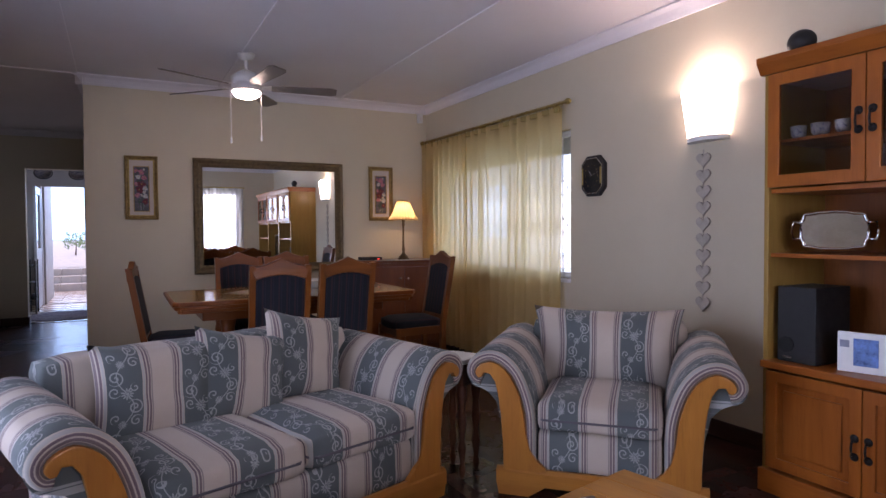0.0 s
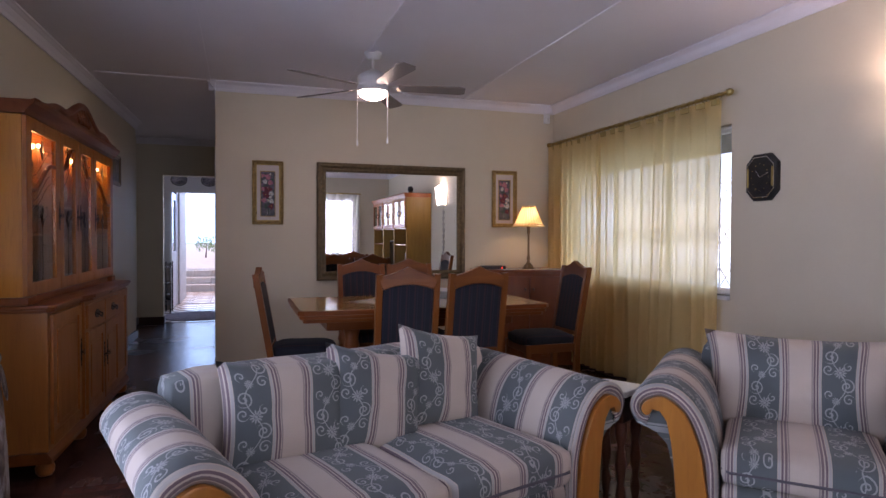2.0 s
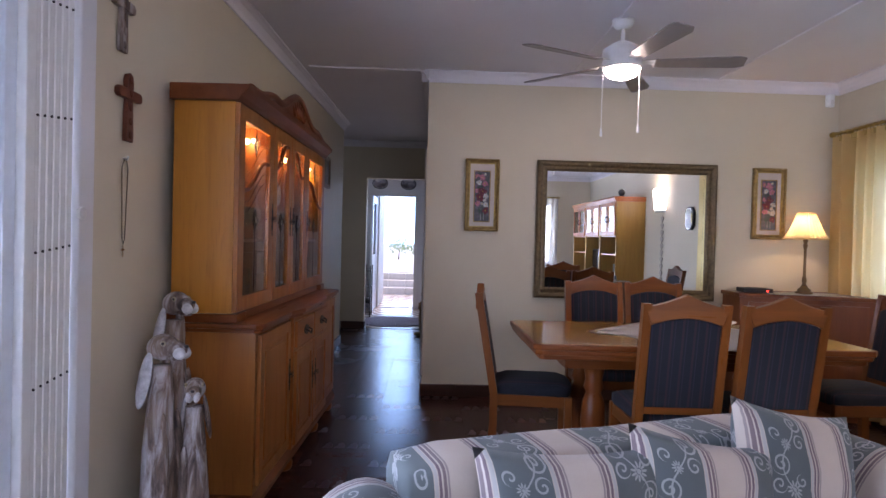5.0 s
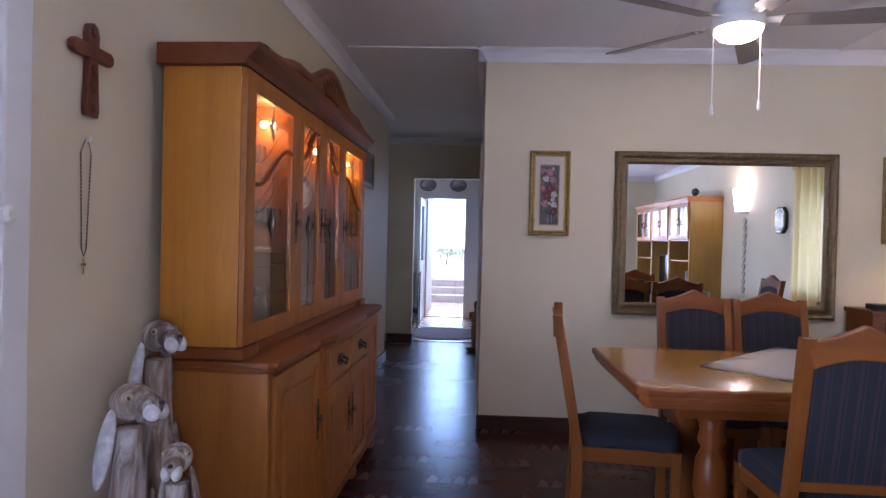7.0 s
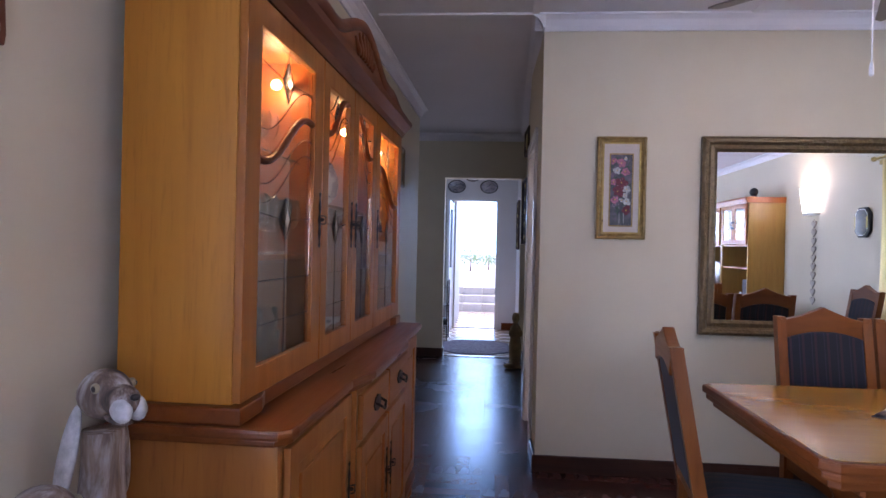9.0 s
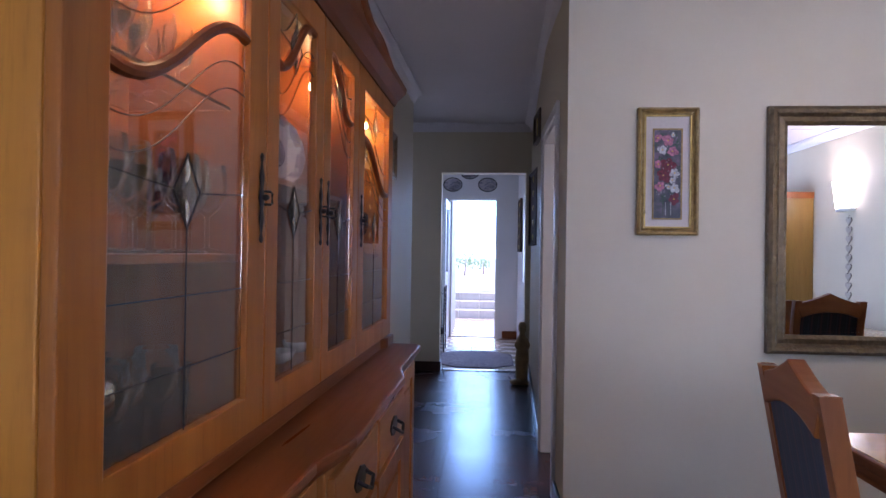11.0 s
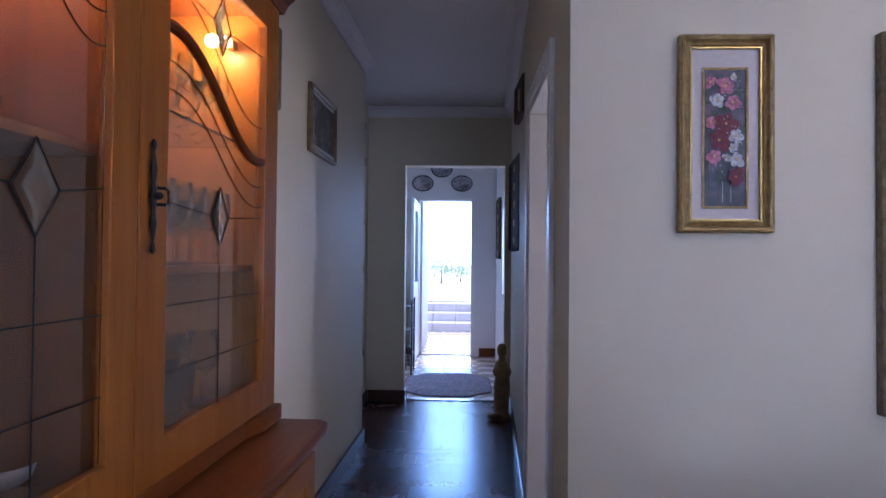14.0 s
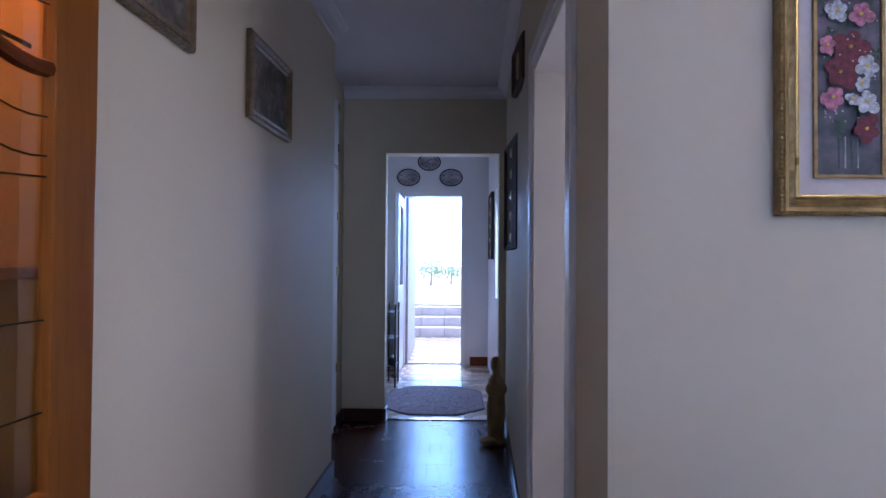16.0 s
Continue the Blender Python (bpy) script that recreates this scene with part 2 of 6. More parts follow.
    col = m.mix(line(0.103, 0.0025), col, (0.27, 0.215, 0.195))
    m.color(m.mix(M("MULTIPLY", weave, 0.18), col, (0.12, 0.12, 0.12)))
    m.set(Sheen_Weight=0.1, Sheen_Roughness=0.5)
    return m.bump(M("ADD", weave, M("MULTIPLY", art, 0.5)), 0.25, 0.0015).m


FABRIC = make_fabric()


def make_seat_cloth():
    m = Mat("navy_striped_seat_cloth", 0.9)
    uv = m.coord((1, 1, 1), "Object")
    sep = m.n("ShaderNodeSeparateXYZ")
    m.t.links.new(uv, sep.inputs[0])
    w = m.math("MODULO", m.math("ADD", sep.outputs[1], 10.0), 0.052)
    nz = m.noise(160, uv, 3)
    stripe = m.math("LESS_THAN", m.math("ABSOLUTE", m.math("SUBTRACT", w, 0.026)), 0.005)
    thin = m.math("LESS_THAN", m.math("ABSOLUTE", m.math("SUBTRACT", w, 0.010)), 0.002)
    c = m.mix(stripe, m.mix(nz, (0.004, 0.0045, 0.009), (0.011, 0.012, 0.020)), (0.034, 0.014, 0.018))
    c = m.mix(thin, c, (0.022, 0.020, 0.034))
    m.color(c).set(Sheen_Weight=0.03)
    return m.bump(nz, 0.3, 0.001).m


NAVY = make_seat_cloth()


def make_sheer(name, col, through_amount, seethrough):
    m = bpy.data.materials.new(name)
    m.use_nodes = True
    t = m.node_tree
    t.nodes.remove(t.nodes["Principled BSDF"])
    out = t.nodes["Material Output"]
    d, tr, clear = t.nodes.new("ShaderNodeBsdfDiffuse"), t.nodes.new("ShaderNodeBsdfTranslucent"), t.nodes.new("ShaderNodeBsdfTransparent")
    nz, rp = t.nodes.new("ShaderNodeTexNoise"), t.nodes.new("ShaderNodeValToRGB")
    nz.inputs["Scale"].default_value = 90
    rp.color_ramp.elements[0].color = (*[c * 0.86 for c in col], 1)
    rp.color_ramp.elements[1].color = (*col, 1)
    t.links.new(nz.outputs[0], rp.inputs[0])
    for node in (d, tr):
        t.links.new(rp.outputs[0], node.inputs[0])
    m1, m2 = t.nodes.new("ShaderNodeMixShader"), t.nodes.new("ShaderNodeMixShader")
    m1.inputs[0].default_value, m2.inputs[0].default_value = through_amount, seethrough
    t.links.new(d.outputs[0], m1.inputs[1])
    t.links.new(tr.outputs[0], m1.inputs[2])
    t.links.new(m1.outputs[0], m2.inputs[1])
    t.links.new(clear.outputs[0], m2.inputs[2])
    t.links.new(m2.outputs[0], out.inputs[0])
    return m


SHEER = make_sheer("gold_voile", (0.92, 0.72, 0.38), 0.78, 0.14)
SHEER_WHITE = make_sheer("white_voile", (0.75, 0.74, 0.72), 0.6, 0.35)
SHADE = make_sheer("pleated_lampshade_cloth", (0.85, 0.68, 0.42), 0.75, 0.05)
TILE = plain("cream_floor_tile", (0.46, 0.36, 0.29), 0.25, 0, 0.12, 4)
STEP_TILE = plain("pale_step_tile", (0.62, 0.57, 0.52), 0.4, 0, 0.10, 5)
GROUT = plain("tile_grout", (0.22, 0.19, 0.17), 0.8)
GRASS = plain("garden_grass", (0.10, 0.17, 0.05), 0.9, 0, 0.4, 3)
CONCRETE = plain("porch_plaster", (0.55, 0.52, 0.48), 0.8, 0, 0.12, 6)
LEAF = make_sheer("sunlit_leaves", (0.24, 0.36, 0.16), 0.5, 0.25)


# ---- building helpers ----
def part(name, bm, material, parent=None, label="", smooth=False):
    me = bpy.data.meshes.new(name)
    if smooth:
        for f in bm.faces:
            f.smooth = True
    bm.to_mesh(me)
    bm.free()
    me.materials.append(material)
    ob = new(name, me)
    ob.parent = parent
    return tagged(ob, label) if label else ob


def thing(name, label, category, at=(0, 0, 0), turn=0.0, group=""):
    ob = new(name)
    ob.matrix_basis = pose(*at, 0, 0, turn)
    return tagged(ob, label, category, group)


def solid(name, bm, material, label, category="", kind="", smooth=False, group=""):
    return tagged(part(name, bm, material, None, "", smooth), label, category, group, kind)


def box(lo, hi, bev=0.0, seg=2, bm=None):
    bm = bm or bmesh.new()
    vs = [bm.verts.new((x, y, z)) for x in (lo[0], hi[0]) for y in (lo[1], hi[1]) for z in (lo[2], hi[2])]
    fs = [bm.faces.new([vs[i] for i in q]) for q in ((0, 1, 3, 2), (4, 6, 7, 5), (0, 4, 5, 1), (2, 3, 7, 6), (0, 2, 6, 4), (1, 5, 7, 3))]
    if bev:
        bmesh.ops.bevel(bm, geom=list({e for f in fs for e in f.edges}), offset=bev, segments=seg, affect="EDGES", profile=0.6)
    return bm


def prism(pts, a, b, axis="z", bev=0.0, bm=None):
    """A polygon (2D points) pushed from a to b along an axis. axis x: points are (y, z); y: (x, z); z: (x, y)."""
    bm = bm or bmesh.new()

    def at(p, h):
        return {"x": (h, p[0], p[1]), "y": (p[0], h, p[1]), "z": (p[0], p[1], h)}[axis]

    lo, hi = [bm.verts.new(at(p, a)) for p in pts], [bm.verts.new(at(p, b)) for p in pts]
    n = len(pts)
    caps = [bm.faces.new(lo[::-1]), bm.faces.new(hi)]
    for i in range(n):
        bm.faces.new((lo[i], lo[(i + 1) % n], hi[(i + 1) % n], hi[i]))
    bmesh.ops.recalc_face_normals(bm, faces=bm.faces)
    if bev:
        bmesh.ops.bevel(bm, geom=list({e for f in caps for e in f.edges}), offset=bev, segments=2, affect="EDGES", profile=0.6)
    return bm


def lathe(profile, at=(0, 0, 0), n=20, bm=None, axis="z"):
    """profile: (radius, height) points."""
    bm = bm or bmesh.new()
    rings = []
    for r, h in profile:
        ring = []
        for i in range(n):
            a = 2 * math.pi * i / n
            p = (r * math.cos(a), r * math.sin(a), h)
            if axis == "x":
                p = (h, p[0], p[1])
            elif axis == "y":
                p = (p[0], h, p[1])
            ring.append(bm.verts.new((p[0] + at[0], p[1] + at[1], p[2] + at[2])))
        rings.append(ring)
    for a, b in zip(rings, rings[1:]):
        for i in range(n):
            bm.faces.new((a[i], a[(i + 1) % n], b[(i + 1) % n], b[i]))
    bm.faces.new(rings[0][::-1])
    bm.faces.new(rings[-1])
    bmesh.ops.recalc_face_normals(bm, faces=bm.faces)
    return bm


def tube(path, radius, n=8, bm=None, closed=False):
    bm = bm or bmesh.new()
    pts = [Vector(p) for p in path]
    rings = []
    k = len(pts)
    for i, p in enumerate(pts):
        if closed:
            d = pts[(i + 1) % k] - pts[i - 1]
        else:
            d = pts[min(i + 1, k - 1)] - pts[max(i - 1, 0)]
        q = d.to_track_quat("Z", "Y")
        r = radius[i] if isinstance(radius, (list, tuple)) else radius
        rings.append([bm.verts.new(p + q @ Vector((r * math.cos(2 * math.pi * j / n), r * math.sin(2 * math.pi * j / n), 0))) for j in range(n)])
    pairs = list(zip(rings, rings[1:])) + ([(rings[-1], rings[0])] if closed else [])
    for a, b in pairs:
        for j in range(n):
            bm.faces.new((a[j], a[(j + 1) % n], b[(j + 1) % n], b[j]))
    if not closed:
        bm.faces.new(rings[0][::-1])
        bm.faces.new(rings[-1])
    bmesh.ops.recalc_face_normals(bm, faces=bm.faces)
    return bm


def grid(nu, nv, fn, thick=0.0, uvfn=None):
    """A sheet of nu by nv cells; fn(u, v) gives the place for u, v in 0..1; uvfn its texture place in metres."""
    bm = bmesh.new()
    lay = bm.loops.layers.uv.new("UVMap") if uvfn else None
    vs = [[bm.verts.new(fn(i / nu, j / nv)) for j in range(nv + 1)] for i in range(nu + 1)]
    for i in range(nu):
        for j in range(nv):
            f = bm.faces.new((vs[i][j], vs[i + 1][j], vs[i + 1][j + 1], vs[i][j + 1]))
            f.smooth = True
            if lay:
                for lp, (a, b) in zip(f.loops, ((i, j), (i + 1, j), (i + 1, j + 1), (i, j + 1))):
                    lp[lay].uv = uvfn(a / nu, b / nv)
    if thick:
        bmesh.ops.solidify(bm, geom=bm.faces[:], thickness=thick)
    return bm

def blob(bm, c, r, mat, turn=None, cut=12):
    q = bmesh.ops.create_uvsphere(bm, u_segments=cut + 4, v_segments=cut, radius=1.0)
    m4 = Matrix.Translation(c) @ (turn or Matrix()) @ Matrix.Diagonal((*r, 1))
    bmesh.ops.transform(bm, matrix=m4, verts=q["verts"])
    for v in q["verts"]:
        for f in v.link_faces:
            f.material_index = mat
            f.smooth = True


# ---- structure ----
H = 2.625
XL, XR, YB, YM, YE = -0.97, 3.43, -1.50, 6.28, 9.97
LEAN_DEG = -1.72


def wx(y):
    """The face of the left wall, which runs a little out of square."""
    return XL + 0.03 * (y - 8.0)


def on_left(y, z=0.0):
    """A pose on the left wall: local x out of the wall, y along it."""
    return pose(wx(y), y, z, 0, 0, LEAN_DEG)


def shell(name, boxes, material, label=""):
    bm = bmesh.new()
    for lo, hi in boxes:
        box(lo, hi, 0, bm=bm)
    return tagged(part(name, bm, material), label, "", "", "structure")


shell("floor", [((-1.6, YB - 0.2, -0.12), (3.7, YE + 0.06, -0.006))], DARKWOOD["y"], "dark red polished parquet floor, worn glossy")
shell("floor_passage", [((-1.3, YE + 0.06, -0.12), (2.4, 15.4, -0.012))], GROUT, "grout bed under cream floor tiles")
bm = bmesh.new()
for y0, y1, z0, z1 in ((YB, 0.95, 0, H), (0.95, 3.45, 2.10, H), (3.45, 8.70, 0, H)):
    prism([(wx(y0) - 0.15, y0), (wx(y0), y0), (wx(y1), y1), (wx(y1) - 0.15, y1)], z0, z1, "z", bm=bm)
box((XL - 0.40, 8.70, 0), (XL - 0.15, 12.6, H), bm=bm)
tagged(part("wall_left", bm, WALL), "cream painted plaster wall with hanging crosses", "", "", "structure")
shell("wall_right", [((XR, YB, 0), (XR + 0.15, 3.75, H)), ((XR, 3.75, 0), (XR + 0.15, 5.95, 0.845)), ((XR, 3.75, 2.015), (XR + 0.15, 5.95, H)),
                     ((XR, 5.95, 0), (XR + 0.15, YM + 0.15, H))], WALL, "cream painted wall with curtained window")
shell("wall_dining", [((0.055, YM, 0), (XR, YM + 0.15, H))], WALL, "cream painted wall behind the dining table")
shell("wall_back", [((-1.45, YB - 0.15, 0), (0.55, YB, H)), ((0.55, YB - 0.15, 0), (2.65, YB, 0.85)), ((0.55, YB - 0.15, 2.08), (2.65, YB, H)),
                    ((2.65, YB - 0.15, 0), (XR + 0.15, YB, H))], WALL, "cream painted wall with a wide window")
bm = box((0.055, YM + 0.15, 0), (0.20, 6.65, H))
box((0.055, 6.65, 1.99), (0.20, 7.38, H), bm=bm)
prism([(0.055, 7.38), (0.20, 7.38), (0.31, YE), (0.165, YE)], 0, H, "z", bm=bm)
tagged(part("wall_corridor", bm, WALL), "cream corridor wall with a white door opening", "", "", "structure")
shell("wall_corridor_end", [((-1.12, YE, 0), (-0.784, YE + 0.15, H)), ((-0.784, YE, 2.108), (0.11, YE + 0.15, H)), ((0.11, YE, 0), (2.4, YE + 0.15, H))], WALL,
      "cream wall with a plain opening to the passage")
# The opening from y 10.40 to 11.30 is added for the passage fill lamp.
shell("wall_passage", [((0.17, YE + 0.15, 0), (0.32, 10.40, H)), ((0.17, 10.40, 0), (0.32, 11.30, 0.90)), ((0.17, 10.40, 2.0), (0.32, 11.30, H)), ((0.17, 11.30, 0), (0.32, 12.6, H))], WALL_WHITE, "white passage wall")
shell("wall_passage_end", [((-1.12, 12.6, 0), (-0.888, 12.75, H)), ((-0.888, 12.6, 2.085), (-0.107, 12.75, H)), ((-0.107, 12.6, 0), (0.32, 12.75, H))], WALL_WHITE,
      "white wall round the back door, hung with plates")
shell("wall_side_room", [((2.2, YM + 0.15, 0), (2.35, 7.0, H)), ((2.2, 7.0, 0), (2.35, 8.6, 0.9)), ((2.2, 7.0, 2.0), (2.35, 8.6, H)), ((2.2, 8.6, 0), (2.35, YE, H))], WALL_WHITE, "plain wall of the room beside the corridor")
shell("ceiling", [((-1.6, YB - 0.2, H), (3.7, 12.8, H + 0.1))] + [((x - 0.02, YB, H - 0.010), (x + 0.02, YM - 0.07, H)) for x in (0.0, 1.2, 2.4)]
      + [((XL + 0.07, YM - 0.07, H - 0.011), (0.055, YM - 0.03, H))], CEIL, "white board ceiling with cover strips")


def cornice(name, a, b, nx, ny):
    """A curved cornice along a wall from a to b, growing into the room by nx, ny."""
    prof = [(0, -0.085), (0.012, -0.085), (0.02, -0.06), (0.04, -0.03), (0.065, -0.015), (0.075, -0.012), (0.075, -0.0005), (0, -0.0005)]
    bm = bmesh.new()
    ends = [[bm.verts.new((p[0] + d * nx, p[1] + d * ny, H + z)) for d, z in prof] for p in (a, b)]
    k = len(prof)
    for i in range(k):
        bm.faces.new((ends[0][i], ends[0][(i + 1) % k], ends[1][(i + 1) % k], ends[1][i]))
    bm.faces.new(ends[0][::-1])
    bm.faces.new(ends[1])
    bmesh.ops.recalc_face_normals(bm, faces=bm.faces)
    tagged(part(name, bm, CEIL), "white moulded plaster cornice", "", "", "structure")


cornice("trim_cornice_left", (wx(YB), YB), (wx(8.70), 8.70), 1, 0)
cornice("trim_cornice_right", (XR, YB), (XR, YM), -1, 0)
cornice("trim_cornice_dining", (0.0, YM), (XR, YM), 0, -1)
cornice("trim_cornice_corridor", (0.055, YM - 0.07), (0.165, YE), -1, 0)
cornice("trim_cornice_end", (-1.12, YE), (0.165, YE), 0, -1)
cornice("trim_cornice_back", (XL, YB), (XR, YB), 0, 1)


def skirting(name, lo, hi, material=None):
    tagged(part(name, box(lo, hi, 0.006), material or DARKWOOD["y" if hi[1] - lo[1] > hi[0] - lo[0] else "x"]), "dark stained wooden skirting board", "", "", "structure")


for nm, y0, y1 in (("baseboard_left", 3.46, 8.70), ("baseboard_left_near", YB, 0.94)):
    bm = prism([(wx(y0), y0), (wx(y0) + 0.018, y0), (wx(y1) + 0.018, y1), (wx(y1), y1)], 0, 0.10, "z", 0.004)
    tagged(part(nm, bm, DARKWOOD["y"]), "dark stained wooden skirting board", "", "", "structure")
skirting("baseboard_recess", (XL - 0.15, 9.65, 0), (XL - 0.132, YE, 0.10))
skirting("baseboard_right", (XR - 0.018, YB, 0), (XR, YM, 0.10))
skirting("baseboard_dining", (0.037, YM - 0.018, 0), (XR - 0.018, YM, 0.10))
skirting("baseboard_dining_end", (0.037, YM, 0), (0.055, 6.59, 0.10))
skirting("baseboard_end_left", (-1.10, YE - 0.018, 0), (-0.784, YE, 0.10))
skirting("baseboard_end_jamb", (-0.784, YE - 0.018, 0), (-0.768, YE + 0.15, 0.10))
skirting("baseboard_back", (XL + 0.018, YB, 0), (XR - 0.018, YB + 0.018, 0.10))
bm = prism([(0.057, 7.44), (0.038, 7.44), (0.147, YE - 0.02), (0.166, YE - 0.02)], 0, 0.10, "z", 0.004)
tagged(part("baseboard_corridor", bm, DARKWOOD["y"]), "dark stained wooden skirting board", "", "", "structure")
skirting("baseboard_passage", (-0.107 + 0.06, 12.582, 0), (0.17, 12.6, 0.11), OAK_RED["x"])
shell("trim_threshold", [((-0.784, YE + 0.045, 0), (0.11, YE + 0.075, 0.008))], CHROME, "metal threshold strip between parquet and tiles")

# frame of the doorway in the corridor
fr = tagged(new("door_frame_corridor"), "white painted door frame standing open", "", "", "structure")
for nm, lo, hi in (("jamb", (0.045, 7.345, 0), (0.215, 7.38, 1.99)), ("jamb", (0.045, 6.65, 0), (0.215, 6.685, 1.99)), ("head", (0.045, 6.685, 1.955), (0.215, 7.345, 1.99)),
                   ("architrave", (0.036, 7.38, 0), (0.055, 7.44, 2.05)), ("architrave", (0.036, 6.59, 0), (0.055, 6.65, 2.05)), ("architrave", (0.036, 6.65, 1.99), (0.055, 7.38, 2.05))):
    part(nm, box(lo, hi, 0.004), TRIM, fr)
leaf = tagged(new("door_corridor"), "white flush door standing wide open", "", "", "structure")
part("door_leaf", box((0.215, 7.34, 0.01), (0.95, 7.378, 1.94), 0.004), TRIM, leaf)
part("door_handle", tube([(0.88, 7.34, 1.0), (0.88, 7.29, 1.0), (0.78, 7.285, 1.0)], 0.009), CHROME, leaf)


# ---- windows ----
def window(name, width, height, at, turn, label, bays):
    """local x along the wall, y outwards, z up from the sill."""
    w = tagged(new(name), label, "", "", "structure")
    w.matrix_basis = pose(*at, 0, 0, turn)
    f = 0.045
    fm = part("window_frame", box((-width / 2, 0.05, 0), (-width / 2 + f, 0.10, height)), TRIM, w)
    for lo, hi in (((width / 2 - f, 0.05, 0), (width / 2, 0.10, height)), ((-width / 2 + f, 0.05, 0), (width / 2 - f, 0.10, f)), ((-width / 2 + f, 0.05, height - f), (width / 2 - f, 0.10, height))):
        part("window_frame", box(lo, hi, 0.003), TRIM, w)
    for i in range(1, bays):
        x = -width / 2 + width * i / bays
        part("mullion", box((x - 0.014, 0.052, f), (x + 0.014, 0.098, height - f), 0.003), TRIM, w)
    part("window_sill", box((-width / 2, -0.03, -0.03), (width / 2, 0.05, 0.0), 0.006), TRIM, w)
    for i in range(bays):
        x0, x1 = -width / 2 + width * i / bays + 0.014, -width / 2 + width * (i + 1) / bays - 0.014
        p = part("pane", box((x0, 0.072, f), (x1, 0.078, height - f)), GLASS, w)
        p.visible_shadow = False
    # diamond burglar bars
    bm, step, y = bmesh.new(), 0.115, 0.03
    k = int(width / step)
    for i in range(k + 1):
        x = -width / 2 + 0.02 + i * (width - 0.04) / k
        tube([(x, y, 0.02), (x, y, height - 0.02)], 0.005, 5, bm)
    for i in range(k):
        x0 = -width / 2 + 0.02 + i * (width - 0.04) / k
        x1 = x0 + (width - 0.04) / k
        for j in range(int(height / 0.30)):
            z = 0.05 + j * 0.30
            for xa, xb in ((x0, x1), (x1, x0)):
                tube([(xa, y, z), (xb, y, z + 0.14)], 0.004, 4, bm)
    for z in (0.02, height - 0.02):
        tube([(-width / 2, y, z), (width / 2, y, z)], 0.008, 5, bm)
    part("burglar_bars", bm, WHITE, w, "white trellis burglar bars")
    return w


window("window_1", 2.20, 1.17, (XR, 4.85, 0.845), -90, "white steel window with trellis burglar bars", 3)
window("window_2", 2.10, 1.23, (1.60, YB, 0.85), 180, "white steel window with trellis burglar bars", 3)

# sliding door on the left wall with its folded trellis gate
sd = tagged(new("door_sliding"), "white aluminium glass sliding door", "", "", "structure")
sd.matrix_basis = on_left(3.45) @ Matrix.Translation((-XL, -3.26, 0))
for nm, lo, hi in (("door_frame", (-1.10, 2.86, 0), (-1.00, 2.93, 2.10)), ("door_frame", (-1.10, 0.70, 0), (-1.00, 0.76, 2.10)), ("door_frame", (-1.10, 0.76, 2.03), (-1.00, 2.86, 2.10)),
                   ("stile", (-1.085, 2.78, 0.03), (-1.03, 2.855, 2.03)), ("stile", (-1.085, 1.76, 0.03), (-1.03, 1.83, 2.03)), ("sill_track", (-1.10, 0.76, 0), (-1.00, 2.86, 0.03))):
    part(nm, box(lo, hi, 0.004), ALU, sd)
for y0, y1 in ((0.76, 1.76), (1.83, 2.78)):
    p = part("pane", box((-1.062, y0, 0.03), (-1.056, y1, 2.03)), GLASS, sd)
    p.visible_shadow = False
for z in (0.85, 1.55, 1.72, 1.84):
    part("latch", box((-1.03, 2.77, z), (-1.005, 2.83, z + 0.05), 0.003), ALU, sd)
gate = thing("folding_gate", "white slatted security gate folded against the reveal", "security gate", (-1.0, 2.95, 0))
gate.matrix_basis = on_left(3.45) @ Matrix.Translation((-0.03, -0.30, 0))
for i in range(6):
    part("slat", box((0.002, i * 0.034, 0.02), (0.018, i * 0.034 + 0.029, 2.06), 0.004), WHITE, gate)
part("end_post", box((-0.002, -0.052, 0.01), (0.030, -0.006, 2.08), 0.005), WHITE, gate)
for z in (0.35, 0.78, 1.2, 1.62, 1.98):
    for i in range(6):
        part("rivet", lathe([(0.0045, 0.018), (0.0045, 0.022)], (0, i * 0.034 + 0.015, z + i * 0.004), 8, axis="x"), IRON, gate)
part("catch", lathe([(0.022, 0.018), (0.022, 0.03), (0.012, 0.036)], (0.012, 0.225, 1.33), 14, axis="x"), WHITE, gate)
skirting("trim_reveal", (-0.15, -0.090, 0), (0.006, -0.001, 2.10), WALL_WHITE)
bpy.data.objects["trim_reveal"].matrix_basis = on_left(3.45)

# ---- outside, beyond the back door ----
door = tagged(new("door_back"), "white wood back door standing open", "", "", "structure")
for nm, lo, hi in (("door_frame", (-0.888, 12.585, 0), (-0.838, 12.765, 2.085)), ("door_frame", (-0.157, 12.585, 0), (-0.107, 12.765, 2.085)), ("door_frame", (-0.838, 12.585, 2.04), (-0.157, 12.765, 2.085))):
    part(nm, box(lo, hi, 0.004), TRIM, door)
lf = part("door_leaf", box((-0.885, 11.82, 0.01), (-0.845, 12.58, 0.98), 0.004), ALU, door)
part("door_leaf", box((-0.885, 11.82, 0.98), (-0.845, 11.93, 2.0), 0.004), ALU, door)
part("door_leaf", box((-0.885, 12.47, 0.98), (-0.845, 12.58, 2.0), 0.004), ALU, door)
part("door_leaf", box((-0.885, 11.93, 1.88), (-0.845, 12.47, 2.0), 0.004), ALU, door)
p = part("pane", box((-0.868, 11.93, 0.98), (-0.862, 12.47, 1.88)), GLASS, door)
p.visible_shadow = False
shell("ground", [((-40, 16.3, 0.38), (40, 120, 0.45))], CONCRETE, "bright paved yard beyond the steps")
